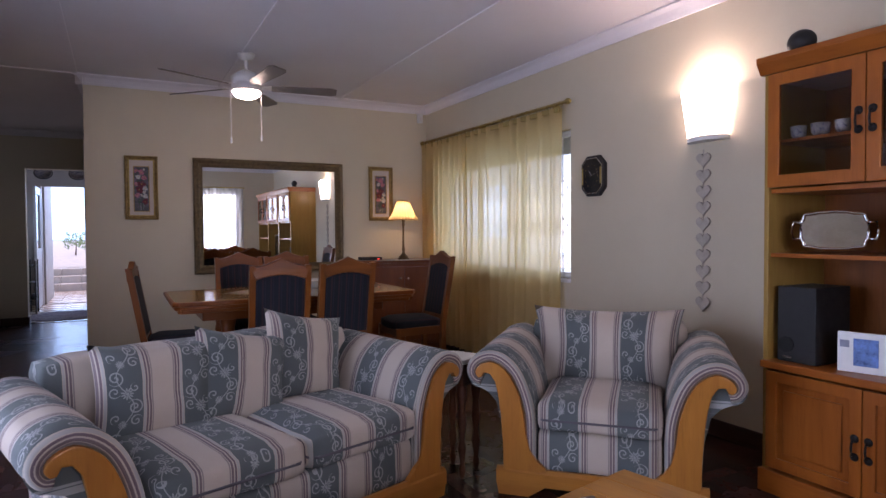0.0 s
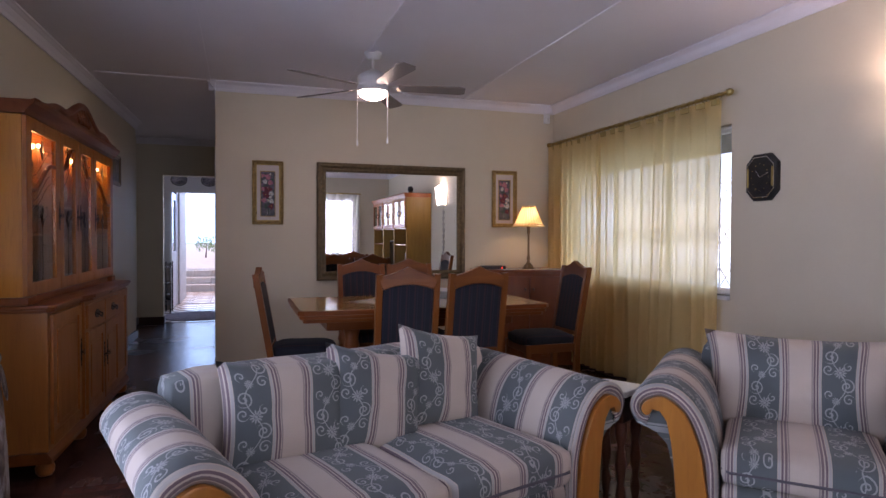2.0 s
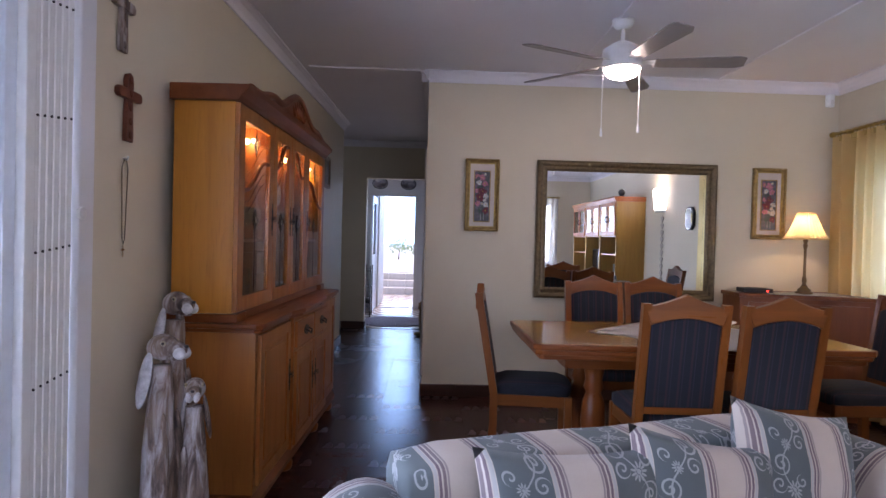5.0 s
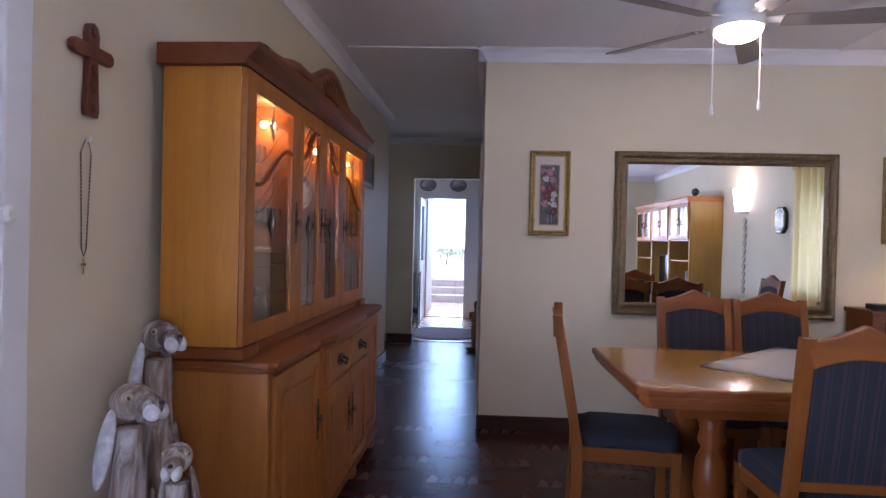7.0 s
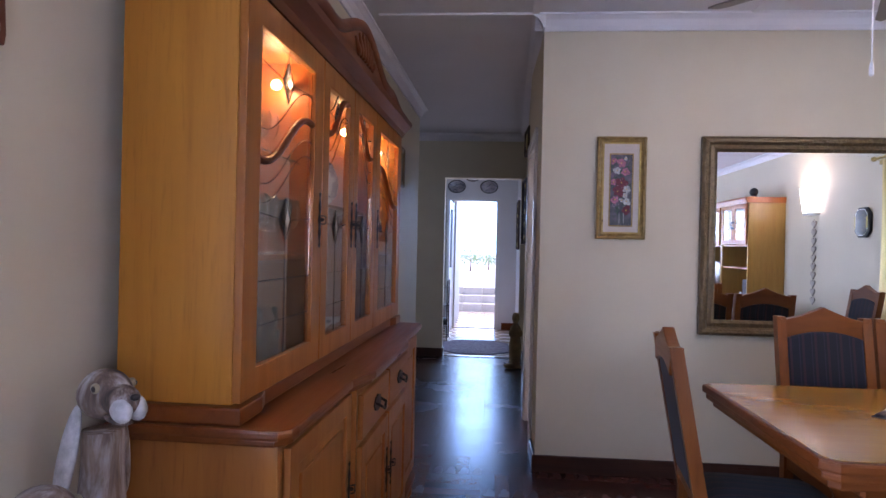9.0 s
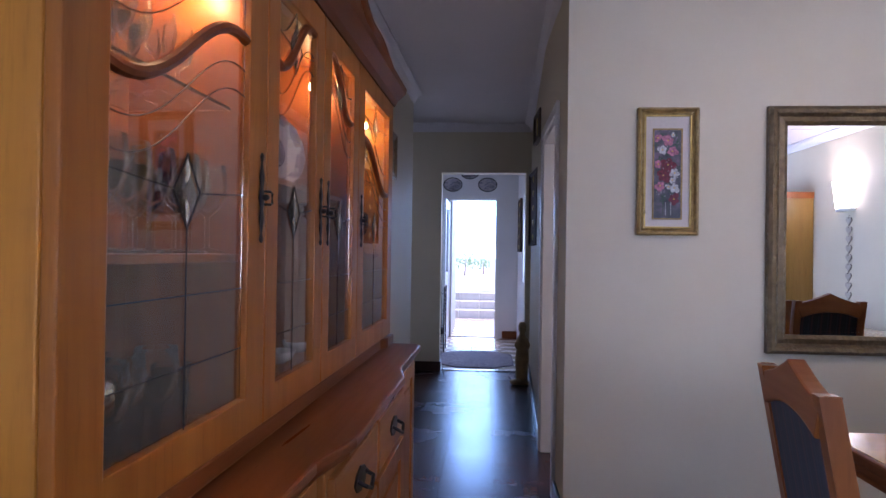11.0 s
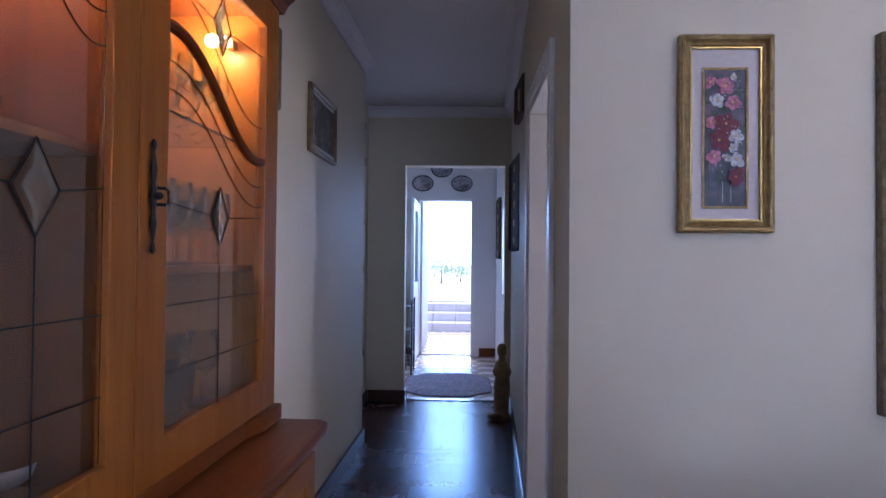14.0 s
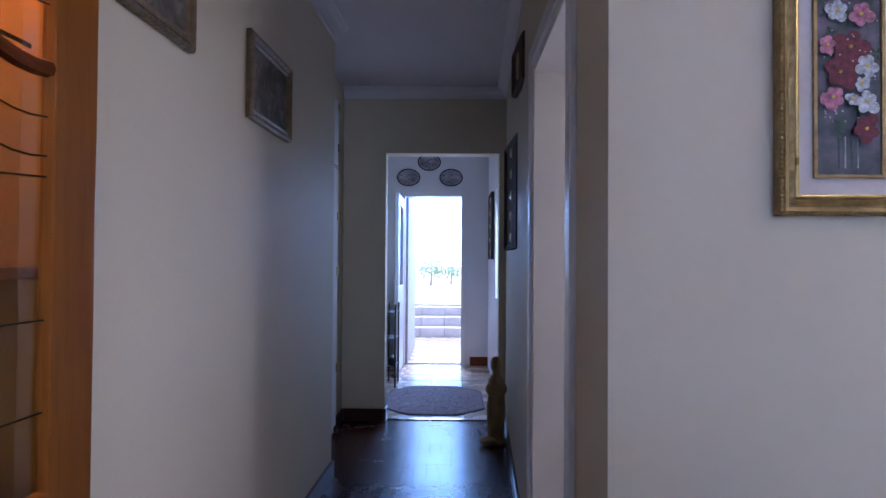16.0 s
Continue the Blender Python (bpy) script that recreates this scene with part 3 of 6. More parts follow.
shell("ground_side", [((3.75, -40, -0.2), (60, 16.3, -0.05)), ((-60, -40, -0.2), (-1.65, 16.3, -0.05)), ((-1.65, -40, -0.2), (3.75, -1.75, -0.05))], GRASS, "garden lawn round the house")
shell("backdrop", [((-60, 90, -2), (60, 90.2, 40))], glowing("hazy_bright_sky", (0.30, 0.62, 1.0), 3.2), "hazy bright sky beyond the garden")
shell("backdrop_side", [((56, -50, -2), (56.2, 50, 30))], glowing("hazy_garden_light", (0.42, 0.70, 1.0), 2.6), "hazy bright sky beyond the side garden")
shell("roof_side_porch", [((3.75, -1.5, 2.42), (5.3, 14.0, 2.50)), ((5.15, -1.5, 1.88), (5.3, 14.0, 2.42))], CONCRETE, "side porch roof with a deep beam")
shell("wall_porch", [((-1.30, 12.77, 0), (-0.81, 14.2, 2.6)), ((1.4, 12.75, 0), (1.6, 15.4, 1.1))], CONCRETE, "plastered porch wall in daylight")
part_steps = tagged(new("steps_porch"), "cream tiled garden steps up from the porch", "", "", "structure")
for i in range(3):
    for k in range(8):
        x0 = -1.6 + k * 0.4
        part("tile", box((x0 + 0.003, 15.4 + i * 0.3, 0.15 * i - 0.01), (x0 + 0.397, 15.4 + i * 0.3 + 0.32 + (0.3 if i == 2 else 0), 0.15 * (i + 1)), 0.008, 1), STEP_TILE, part_steps)


# ---- upholstery ----
def set_uv(bm, fn):
    lay = bm.loops.layers.uv.get("UVMap") or bm.loops.layers.uv.new("UVMap")
    for f in bm.faces:
        for lp in f.loops:
            lp[lay].uv = fn(lp.vert.co, f.normal)


def cushion_block(lo, hi, bulge=0.02, shift=0.0, along="x", n=8):
    """A stuffed block with soft edges; stripes lie across x or y."""
    bm = bmesh.new()
    bmesh.ops.create_cube(bm, size=2.0)
    bmesh.ops.subdivide_edges(bm, edges=bm.edges[:], cuts=n, use_grid_fill=True)
    c = [(a + b) / 2 for a, b in zip(lo, hi)]
    h = [(b - a) / 2 for a, b in zip(lo, hi)]
    r = min(0.045, min(h) * 0.7)
    for v in bm.verts:
        q = [max(-1, min(1, x)) for x in v.co]
        p = Vector([q[i] * h[i] for i in range(3)])
        core = Vector([max(-(h[i] - r), min(h[i] - r, p[i])) for i in range(3)])
        d = p - core
        p = core + (d.normalized() * r if d.length > 1e-6 else d)
        p.z += bulge * (1 - q[0] ** 4) * (1 - q[1] ** 4) * (1 if q[2] > 0 else -0.2) * abs(q[2])
        p += Vector((noise.noise(p * 5 + Vector(c)) * 0.006, noise.noise(p * 5 + Vector((3, 1, 2))) * 0.006, noise.noise(p * 4 + Vector((7, 5, 1))) * 0.008))
        v.co = p + Vector(c)
    bmesh.ops.recalc_face_normals(bm, faces=bm.faces)
    if along == "x":
        set_uv(bm, lambda co, nn: (co.x + shift, co.z - co.y))
    else:
        set_uv(bm, lambda co, nn: (co.y + shift, co.z + abs(co.x)))
    return bm


def scatter_cushion(w, h, t, shift, seed):
    n = 16

    def shape(side):
        def fn(u, v):
            a, b = 2 * u - 1, 2 * v - 1
            pinch = 0.10
            x = a * w / 2 * (1 - pinch * (1 - b * b))
            z = b * h / 2 * (1 - pinch * (1 - a * a))
            th = t / 2 * ((1 - a ** 4) * (1 - b ** 4)) ** 0.6
            wr = noise.noise(Vector((a * 2.3 + seed, b * 2.3, side))) * 0.018
            return (x, side * (th + wr * (1 - a * a) * (1 - b * b)), z)
        return fn

    bm = grid(n, n, shape(-1), 0, lambda u, v: (u * w + shift, v * h))
    other = grid(n, n, shape(1), 0, lambda u, v: (u * w + shift + 0.1, v * h))
    me = bpy.data.meshes.new("tmp")
    other.to_mesh(me)
    other.free()
    bm.from_mesh(me)
    bpy.data.meshes.remove(me)
    bmesh.ops.remove_doubles(bm, verts=bm.verts, dist=0.0008)
    bmesh.ops.recalc_face_normals(bm, faces=bm.faces)
    for f in bm.faces:
        f.smooth = True
    return bm


ARM = [(0.0, 0.10), (0.0, 0.25), (0.004, 0.36), (0.03, 0.46), (0.07, 0.54), (0.13, 0.597), (0.20, 0.622), (0.27, 0.608), (0.315, 0.57), (0.327, 0.52), (0.30, 0.478), (0.262, 0.465)]
BAND = [(0.045, 0.10), (0.048, 0.25), (0.053, 0.35), (0.078, 0.44), (0.112, 0.51), (0.155, 0.553), (0.205, 0.575), (0.25, 0.563), (0.277, 0.54), (0.28, 0.517), (0.266, 0.502), (0.250, 0.505)]


def eased(pts, n):
    """The same line with n smooth steps between neighbouring points."""
    out = []
    for i in range(len(pts) - 1):
        p = [Vector(pts[max(0, min(len(pts) - 1, i + d))]) for d in (-1, 0, 1, 2)]
        for j in range(n):
            t = j / n
            out.append(tuple(0.5 * (2 * p[1] + (p[2] - p[0]) * t + (2 * p[0] - 5 * p[1] + 4 * p[2] - p[3]) * t * t + (3 * p[1] - p[0] - 3 * p[2] + p[3]) * t ** 3)))
    return out + [tuple(pts[-1])]


ARM, BAND = eased(ARM, 3), eased(BAND, 3)


def rolled_arm(sofa, x0, side, depth):
    """One rolled arm: padded body, striped front band, carved oak facing. side is 1 or -1."""
    def X(x):
        return x0 + side * x

    ring = ARM + [(0.225, 0.45), (0.185, 0.41), (0.158, 0.30), (0.146, 0.10)]
    run = [0.0]
    for a, b in zip(ring, ring[1:]):
        run.append(run[-1] + math.dist(a, b))
    bm = bmesh.new()
    lay = bm.loops.layers.uv.new("UVMap")
    ys = [0.012, 0.03] + [0.03 + (depth - 0.03) * i / 10 for i in range(1, 11)]
    rows = []
    for y in ys:
        k = (y / depth)
        puff = 0.012 if y < 0.02 else 0.0
        rows.append([bm.verts.new((X(x + noise.noise(Vector((x * 6, y * 6, z * 6))) * 0.006), y, z - puff * (z > 0.4) + 0.02 * k * (z > 0.4))) for x, z in ring])
    for i in range(len(ys) - 1):
        for j in range(len(ring) - 1):
            f = bm.faces.new((rows[i][j], rows[i][j + 1], rows[i + 1][j + 1], rows[i + 1][j]))
            f.smooth = True
            for lp, (a, b) in zip(f.loops, ((i, j), (i, j + 1), (i + 1, j + 1), (i + 1, j))):
                lp[lay].uv = (ys[a] + 0.06, run[b])
    bm.faces.new(rows[-1])
    cap = bm.faces.new(rows[0][::-1])
    for lp in cap.loops:
        lp[lay].uv = (0.16, lp.vert.co.z)
    bmesh.ops.recalc_face_normals(bm, faces=bm.faces)
    part("arm", bm, FABRIC, sofa)
    bm = bmesh.new()
    lay = bm.loops.layers.uv.new("UVMap")
    inner = BAND
    m = len(ARM)
    mid = 3
    pts = [[(a[0] + (b[0] - a[0]) * k / mid, a[1] + (b[1] - a[1]) * k / mid) for k in range(mid + 1)] for a, b in zip(ARM, inner)]
    vs = [[bm.verts.new((X(p[0]), 0.012 - 0.012 * math.sin(math.pi * k / mid) - 0.004, p[1])) for k, p in enumerate(row)] for row in pts]
    for j in range(m - 1):
        for k in range(mid):
            f = bm.faces.new((vs[j][k], vs[j + 1][k], vs[j + 1][k + 1], vs[j][k + 1]))
            f.smooth = True
            for lp, (a, b) in zip(f.loops, ((j, k), (j + 1, k), (j + 1, k + 1), (j, k + 1))):
                lp[lay].uv = (0.15 + 0.066 + 0.042 * b / mid, run[a])
    bmesh.ops.recalc_face_normals(bm, faces=bm.faces)
    bmesh.ops.solidify(bm, geom=bm.faces[:], thickness=0.006)
    part("front_band", bm, FABRIC, sofa)
    facing = [(-0.060, 0.105), (-0.045, 0.128), (-0.005, 0.160), (0.025, 0.205), (0.042, 0.270)] + inner[6:] + [(0.238, 0.525), (0.212, 0.522), (0.186, 0.488), (0.172, 0.43), (0.160, 0.35), (0.150, 0.22), (0.148, 0.10)]
    pts = [(X(x), z) for x, z in facing]
    part("arm_facing", prism(pts if side < 0 else pts[::-1], -0.014, 0.016, "y", 0.006), OAK_PALE["z"], sofa, "carved oak arm facing with a curled top")


def sofa_like(name, label, inner, seats, at, turn, depth=0.86, shift=0.0):
    """inner: width between the arms. Front at y = 0, x centred."""
    s = thing(name, label, "armchair" if seats == 1 else "sofa", at, turn)
    s.matrix_basis = s.matrix_basis @ Matrix.Diagonal((1, 1, 1.07, 1))
    hw = inner / 2
    for side in (1, -1):
        rolled_arm(s, side * hw, side, depth - 0.06)
    part("base_rail", prism([(-0.02, 0.05), (0.012, 0.05), (0.012, 0.12), (-0.006, 0.12), (-0.02, 0.105)], -hw - 0.18, hw + 0.18, "x", 0), OAK_PALE["x"], s)
    for side in (1, -1):
        part("foot", prism([(side * (hw + 0.17), 0.0), (side * (hw + 0.03), 0.0), (side * (hw - 0.05), 0.05), (side * (hw + 0.18), 0.05)][:: side], -0.016, 0.10, "y", 0.004), OAK_PALE["x"], s)
        part("foot", box((side * hw - 0.05 + side * 0.1, depth - 0.14, 0), (side * hw + 0.05 + side * 0.1, depth - 0.04, 0.05), 0.004), OAK_PALE["x"], s)
    bm = cushion_block((-hw, 0.0, 0.105), (hw, 0.5, 0.30), 0.0, shift)
    part("front_panel", bm, FABRIC, s, smooth=True)
    w = inner / seats
    for i in range(seats):
        bm = cushion_block((-hw + w * i + 0.0015, -0.03, 0.285), (-hw + w * (i + 1) - 0.0015, depth - 0.22, 0.425), 0.010, shift)
        c = part("seat_cushion", bm, FABRIC, s, smooth=True)
        z = 0.345
        x0, x1 = -hw + w * i + 0.01, -hw + w * (i + 1) - 0.01
        part("piping", tube([(x0, 0.2, z), (x0 + 0.004, 0.0, z), (x0 + 0.03, -0.032, z), (x1 - 0.03, -0.032, z), (x1 - 0.004, 0.0, z), (x1, 0.2, z)], 0.005, 6), PIPING, c)
    bm = cushion_block((-hw - 0.13, depth - 0.24, 0.105), (hw + 0.13, depth, 0.685), 0.012, shift + 0.19, n=10)
    for v in bm.verts:
        if v.co.z > 0.3:
            v.co.y += (v.co.z - 0.3) * 0.12
    part("backrest", bm, FABRIC, s, smooth=True)
    return s


PIPING = plain("dark_piping_cord", (0.10, 0.09, 0.10), 0.8)
sofa = sofa_like("sofa", "two-seat rolled-arm sofa in striped floral fabric with oak facings", 1.14, 2, (0.91, 2.23, 0), 18.0, 0.86, 0.06)
chair = sofa_like("armchair", "rolled-arm armchair in striped floral fabric with oak facings", 0.56, 1, (2.175, 2.03, 0), -46.0, 0.84, 0.0)
part("back_cushion", scatter_cushion(0.78, 0.43, 0.24, 0.21, 4.2), FABRIC, chair).matrix_basis = pose(0, 0.565, 0.55, -12, 0, 0)


def loose_cushion(at, turn, lean, tip, w, h, shift, seed):
    ob = solid("scatter_cushion", scatter_cushion(w, h, 0.15, shift, seed), FABRIC, "square striped floral cushion leaning on the sofa back", "cushion", group="cushions on the sofa")
    ob.matrix_basis = pose(*at) @ pose(0, 0, 0, 0, 0, turn) @ pose(0, 0, 0, -lean, 0, 0) @ pose(0, 0, 0, 0, tip, 0)


loose_cushion((0.43, 2.66, 0.583), 14, 16, 3, 0.50, 0.42, 0.05, 1.0)
loose_cushion((0.77, 2.75, 0.588), 16, 18, 12, 0.44, 0.42, 0.05, 5.0)
loose_cushion((1.09, 2.90, 0.618), 20, 16, 12, 0.44, 0.44, 0.03, 9.0)


# ---- dining table and chairs ----
def dining_table():
    t = thing("dining_table", "honey oak dining table with clipped corners and moulded edge", "table", (1.470, 4.705, 0))
    a, b, c = 0.865, 0.465, 0.035

    def octo(g):
        x, y, k = a - g, b - g, max(0.01, c - g * 0.4)
        return [(-x + k, -y), (x - k, -y), (x, -y + k), (x, y - k), (x - k, y), (-x + k, y), (-x, y - k), (-x, -y + k)]

    top = part("tabletop", prism(octo(0), 0.745, 0.775, "z", 0.008), OAK_RED["x"], t)
    part("veneer_panel", prism(octo(0.016), 0.7755, 0.7765, "z"), OAK_TOP, top)
    part("edge_moulding", prism(octo(0.012), 0.720, 0.745, "z", 0.008), OAK_RED["x"], top)
    part("edge_moulding", prism(octo(0.035), 0.695, 0.720, "z", 0.006), OAK_RED["x"], top)
    part("apron", prism(octo(0.20), 0.620, 0.695, "z", 0.003), OAK_RED["x"], t)
    prof = [(0.035, 0.05), (0.06, 0.08), (0.045, 0.13), (0.05, 0.20), (0.068, 0.30), (0.06, 0.42), (0.04, 0.47), (0.055, 0.50), (0.045, 0.54), (0.06, 0.62)]
    for sx in (-0.48, 0.48):
        for sy in (-0.14, 0.14):
            part("column", lathe(prof, (sx, sy, 0), 16), OAK_RED["z"], t, smooth=True)
        part("foot", prism([(-0.36, 0), (-0.28, 0), (-0.22, 0.03), (0.22, 0.03), (0.28, 0), (0.36, 0), (0.36, 0.035), (0.20, 0.08), (-0.20, 0.08), (-0.36, 0.035)], sx - 0.04, sx + 0.04, "x", 0.006), OAK_RED["y"], t)
    part("stretcher", box((-0.44, -0.03, 0.16), (0.44, 0.03, 0.24), 0.006), OAK_RED["x"], t)


OAK_TOP = wood("polished_oak_tabletop", (0.40, 0.190, 0.026), (0.32, 0.140, 0.016), "x", 0.16, 1.8, 0.35)
dining_table()
bm = grid(10, 10, lambda u, v: (1.59 + (u - 0.5) * 0.60 + (v - 0.5) * 0.62, 4.70 + (v - 0.5) * 0.60 - (u - 0.5) * 0.62, 0.780 + 0.0015 * math.sin(u * 40) * math.sin(v * 37)), 0.002)
solid("table_cloth", bm, LACE, "white lace cloth laid cornerwise on the dining table", "tablecloth")
solid("serving_bowl", lathe([(0.05, 0), (0.06, 0.005), (0.11, 0.035), (0.145, 0.062), (0.15, 0.064), (0.142, 0.06), (0.10, 0.034), (0.05, 0.012)], (1.70, 4.77, 0.783), 28), PORCELAIN,
      "shallow white porcelain bowl on the dining table", "bowl", smooth=True)


def dining_chair(at, turn):
    """Seat faces local +x; back at x = 0."""
    c = thing("dining_chair", "oak dining chair with arched back and navy striped upholstery", "chair", at, turn, "dining chairs")
    c.matrix_basis = c.matrix_basis @ Matrix.Diagonal((1, 1, 1.03, 1))
    w = 0.178

    def lean(z):
        return -0.10 * max(0.0, (z - 0.42)) / 0.55 - 0.02 * (z < 0.2) * (0.2 - z) / 0.2

    for s in (-1, 1):
        zs = [0, 0.12, 0.25, 0.42, 0.55, 0.70, 0.85, 0.955]
        bm = bmesh.new()
        rings = []
        for z in zs:
            x, k = lean(z), 0.021 if z > 0.1 else 0.018
            rings.append([bm.verts.new((x + dx * k, s * w + dy * 0.019, z)) for dx, dy in ((-1, -1), (1, -1), (1, 1), (-1, 1))])
        for a, b in zip(rings, rings[1:]):
            for i in range(4):
                bm.faces.new((a[i], a[(i + 1) % 4], b[(i + 1) % 4], b[i]))
        bm.faces.new(rings[0][::-1])
        bm.faces.new(rings[-1])
        bmesh.ops.recalc_face_normals(bm, faces=bm.faces)
        part("back_post", bm, OAK_CHAIR["z"], c)
        part("leg", box((0.385, s * 0.175 - 0.02, 0), (0.425, s * 0.175 + 0.02, 0.42), 0.005), OAK_CHAIR["z"], c)
        part("side_rail", box((0.02, s * 0.175 - 0.012, 0.36), (0.385, s * 0.175 + 0.012, 0.42), 0.003), OAK_CHAIR["x"], c)
    part("front_rail", box((0.39, -0.155, 0.36), (0.415, 0.155, 0.42), 0.003), OAK_CHAIR["y"], c)
    # arched top rail
    n = 14
    up, low = [], []
    for i in range(n + 1):
        a = -1 + 2 * i / n
        up.append((a * (w + 0.019), 0.945 + 0.052 * max(0, 1 - abs(a) * 1.15) ** 0.8 - 0.012 * math.sin(abs(a) * math.pi) + (0.012 if abs(a) > 0.93 else 0)))
        low.append((a * (w - 0.02), 0.865 + 0.03 * (1 - a * a)))
    bm = prism(up + low[::-1], lean(0.93) - 0.02, lean(0.93) + 0.02, "x", 0.005)
    part("top_rail", bm, OAK_CHAIR["y"], c)
    part("lower_back_rail", box((lean(0.50) - 0.015, -w + 0.02, 0.47), (lean(0.50) + 0.015, w - 0.02, 0.51), 0.003), OAK_CHAIR["y"], c)
    # upholstered back
    pts = [(-w + 0.02, 0.50)] + [(x, z + 0.004) for x, z in low] + [(w - 0.02, 0.50)]
    bm = prism(pts[::-1], -0.018, 0.022, "x", 0.008)
    for v in bm.verts:
        v.co.x += lean(v.co.z)
    part("back_pad", bm, NAVY, c)
    seat = cushion_block((0.0, -0.195, 0.405), (0.44, 0.195, 0.475), 0.02, 0, n=6)
    for v in seat.verts:
        v.co.y *= 0.88 + 0.12 * v.co.x / 0.44
        v.co.x -= 0.03 * (v.co.y / 0.195) ** 2 * (v.co.x > 0.3)
    part("seat", seat, NAVY, c, smooth=True)
    return c


first = dining_chair((0.48, 4.82, 0), -7)
for x, y, turn in ((1.237, 4.07, 88), (1.686, 4.07, 92), (1.225, 5.40, -90), (1.634, 5.40, -91), (2.68, 4.66, 180)):
    copy_thing(first, pose(x, y, 0, 0, 0, turn) @ Matrix.Diagonal((1, 1, 1.03, 1)))


# ---- corner sideboard with lamp ----
sb = thing("sideboard", "honey oak corner sideboard with two small knobs", "sideboard", (2.48, 6.25, 0))
poly = [(0, 0), (0, -0.30), (0.90, -0.62), (0.90, 0)]
part("body", prism([(0.015, -0.005), (0.015, -0.285), (0.885, -0.595), (0.885, -0.005)], 0.06, 0.895, "z", 0.003), OAK_RED["z"], sb)
part("plinth", prism([(0.03, -0.01), (0.03, -0.27), (0.87, -0.57), (0.87, -0.01)], 0.0, 0.06, "z"), OAK_RED["x"], sb)
part("top", prism(poly, 0.895, 0.925, "z", 0.006), OAK_RED["x"], sb)
dv, fx = Vector((0.87, -0.31)).normalized(), Vector((0.015, -0.285))
nv = Vector((dv.y, -dv.x))
for k in range(2):
    p0 = fx + dv * (0.06 + 0.405 * k)
    q = [p0, p0 + dv * 0.395, p0 + dv * 0.395 + nv * 0.018, p0 + nv * 0.018]
    d = part("door", prism([tuple(v) for v in q], 0.10, 0.86, "z", 0.003), OAK_RED["z"], sb)
    kp = fx + dv * (0.06 + (0.36 if k == 0 else 0.44)) + nv * 0.03
    part("knob", lathe([(0.006, -0.012), (0.012, 0.0), (0.012, 0.008), (0.006, 0.012)], (kp.x, kp.y, 0.74), 12), CHROME, d)
bm = grid(8, 6, lambda u, v: (2.66 + u * 0.66, 5.84 + v * 0.32 - u * 0.12, 0.927 + 0.001 * math.sin(30 * u)), 0.002)
solid("runner", bm, LACE, "white lace runner on the corner sideboard", "table runner")

LAMP_XY = (2.99, 5.96)
lamp = thing("table_lamp", "bronze column table lamp with a lit pleated cream shade", "table lamp", (*LAMP_XY, 0.929))
part("base", lathe([(0.062, 0), (0.062, 0.012), (0.045, 0.02), (0.05, 0.03), (0.03, 0.045), (0.022, 0.06)], n=20), plain("bronze_lamp", (0.16, 0.10, 0.05), 0.4, 0.7), lamp, smooth=True)
part("column", lathe([(0.02, 0.06), (0.012, 0.08), (0.018, 0.10), (0.011, 0.14), (0.010, 0.26), (0.010, 0.34), (0.018, 0.37), (0.012, 0.39), (0.020, 0.41), (0.008, 0.43), (0.008, 0.50)], n=14), bpy.data.materials["bronze_lamp"], lamp, smooth=True)


def shade_fn(u, v):
    a, r = 2 * math.pi * u, 0.155 - 0.095 * v ** 0.75 + 0.003 * math.sin(u * 2 * math.pi * 28)
    return (r * math.cos(a), r * math.sin(a), 0.425 + 0.20 * v)


sh = part("shade", grid(112, 6, shade_fn, 0.0015), SHADE, lamp)
part("trim", tube([(0.157 * math.cos(a * math.pi / 16), 0.157 * math.sin(a * math.pi / 16), 0.422) for a in range(32)], 0.005, 6, closed=True), plain("shade_fringe", (0.55, 0.40, 0.18), 0.8), sh)
bulb("table_lamp_bulb", (*LAMP_XY, 0.929 + 0.52), 2.8, WARM, 0.025)

st = thing("set_top_box", "low dark set-top box with a red light on the sideboard", "electronics", (2.64, 6.03, 0.925), -8)
part("case", box((-0.11, -0.08, 0.004), (0.11, 0.08, 0.035), 0.004), BLACK, st)
part("light", box((0.06, -0.0835, 0.014), (0.075, -0.080, 0.022)), glowing("red_led", (1, 0.05, 0.03), 6, (0.3, 0, 0)), st)


# ---- mirror and pictures ----
def framed(name, label, category, at, turn, w, h, f, depth, frame_mat, group=""):
    """Hangs on a wall: local x to the right, z up, y towards the wall; centre at the origin, back at y = 0."""
    t = thing(name, label, category, at, turn, group)
    prof = [(0, -0.004), (0, -depth * 0.75), (f * 0.18, -depth), (f * 0.38, -depth * 0.92), (f * 0.55, -depth * 0.6), (f * 0.8, -depth * 0.72), (f, -depth * 0.45), (f, -0.004)]
    cor = [(-1, -1), (1, -1), (1, 1), (-1, 1)]
    for i in range(4):
        bm = bmesh.new()
        ends = []
        for cx, cz in (cor[i], cor[(i + 1) % 4]):
            ends.append([bm.verts.new((cx * (w / 2 - d), y, cz * (h / 2 - d))) for d, y in prof])
        k = len(prof)
        for j in range(k):
            bm.faces.new((ends[0][j], ends[0][(j + 1) % k], ends[1][(j + 1) % k], ends[1][j]))
        bm.faces.new(ends[0][::-1])
        bm.faces.new(ends[1])
        bmesh.ops.recalc_face_normals(bm, faces=bm.faces)
        part("frame", bm, frame_mat, t)
    return t


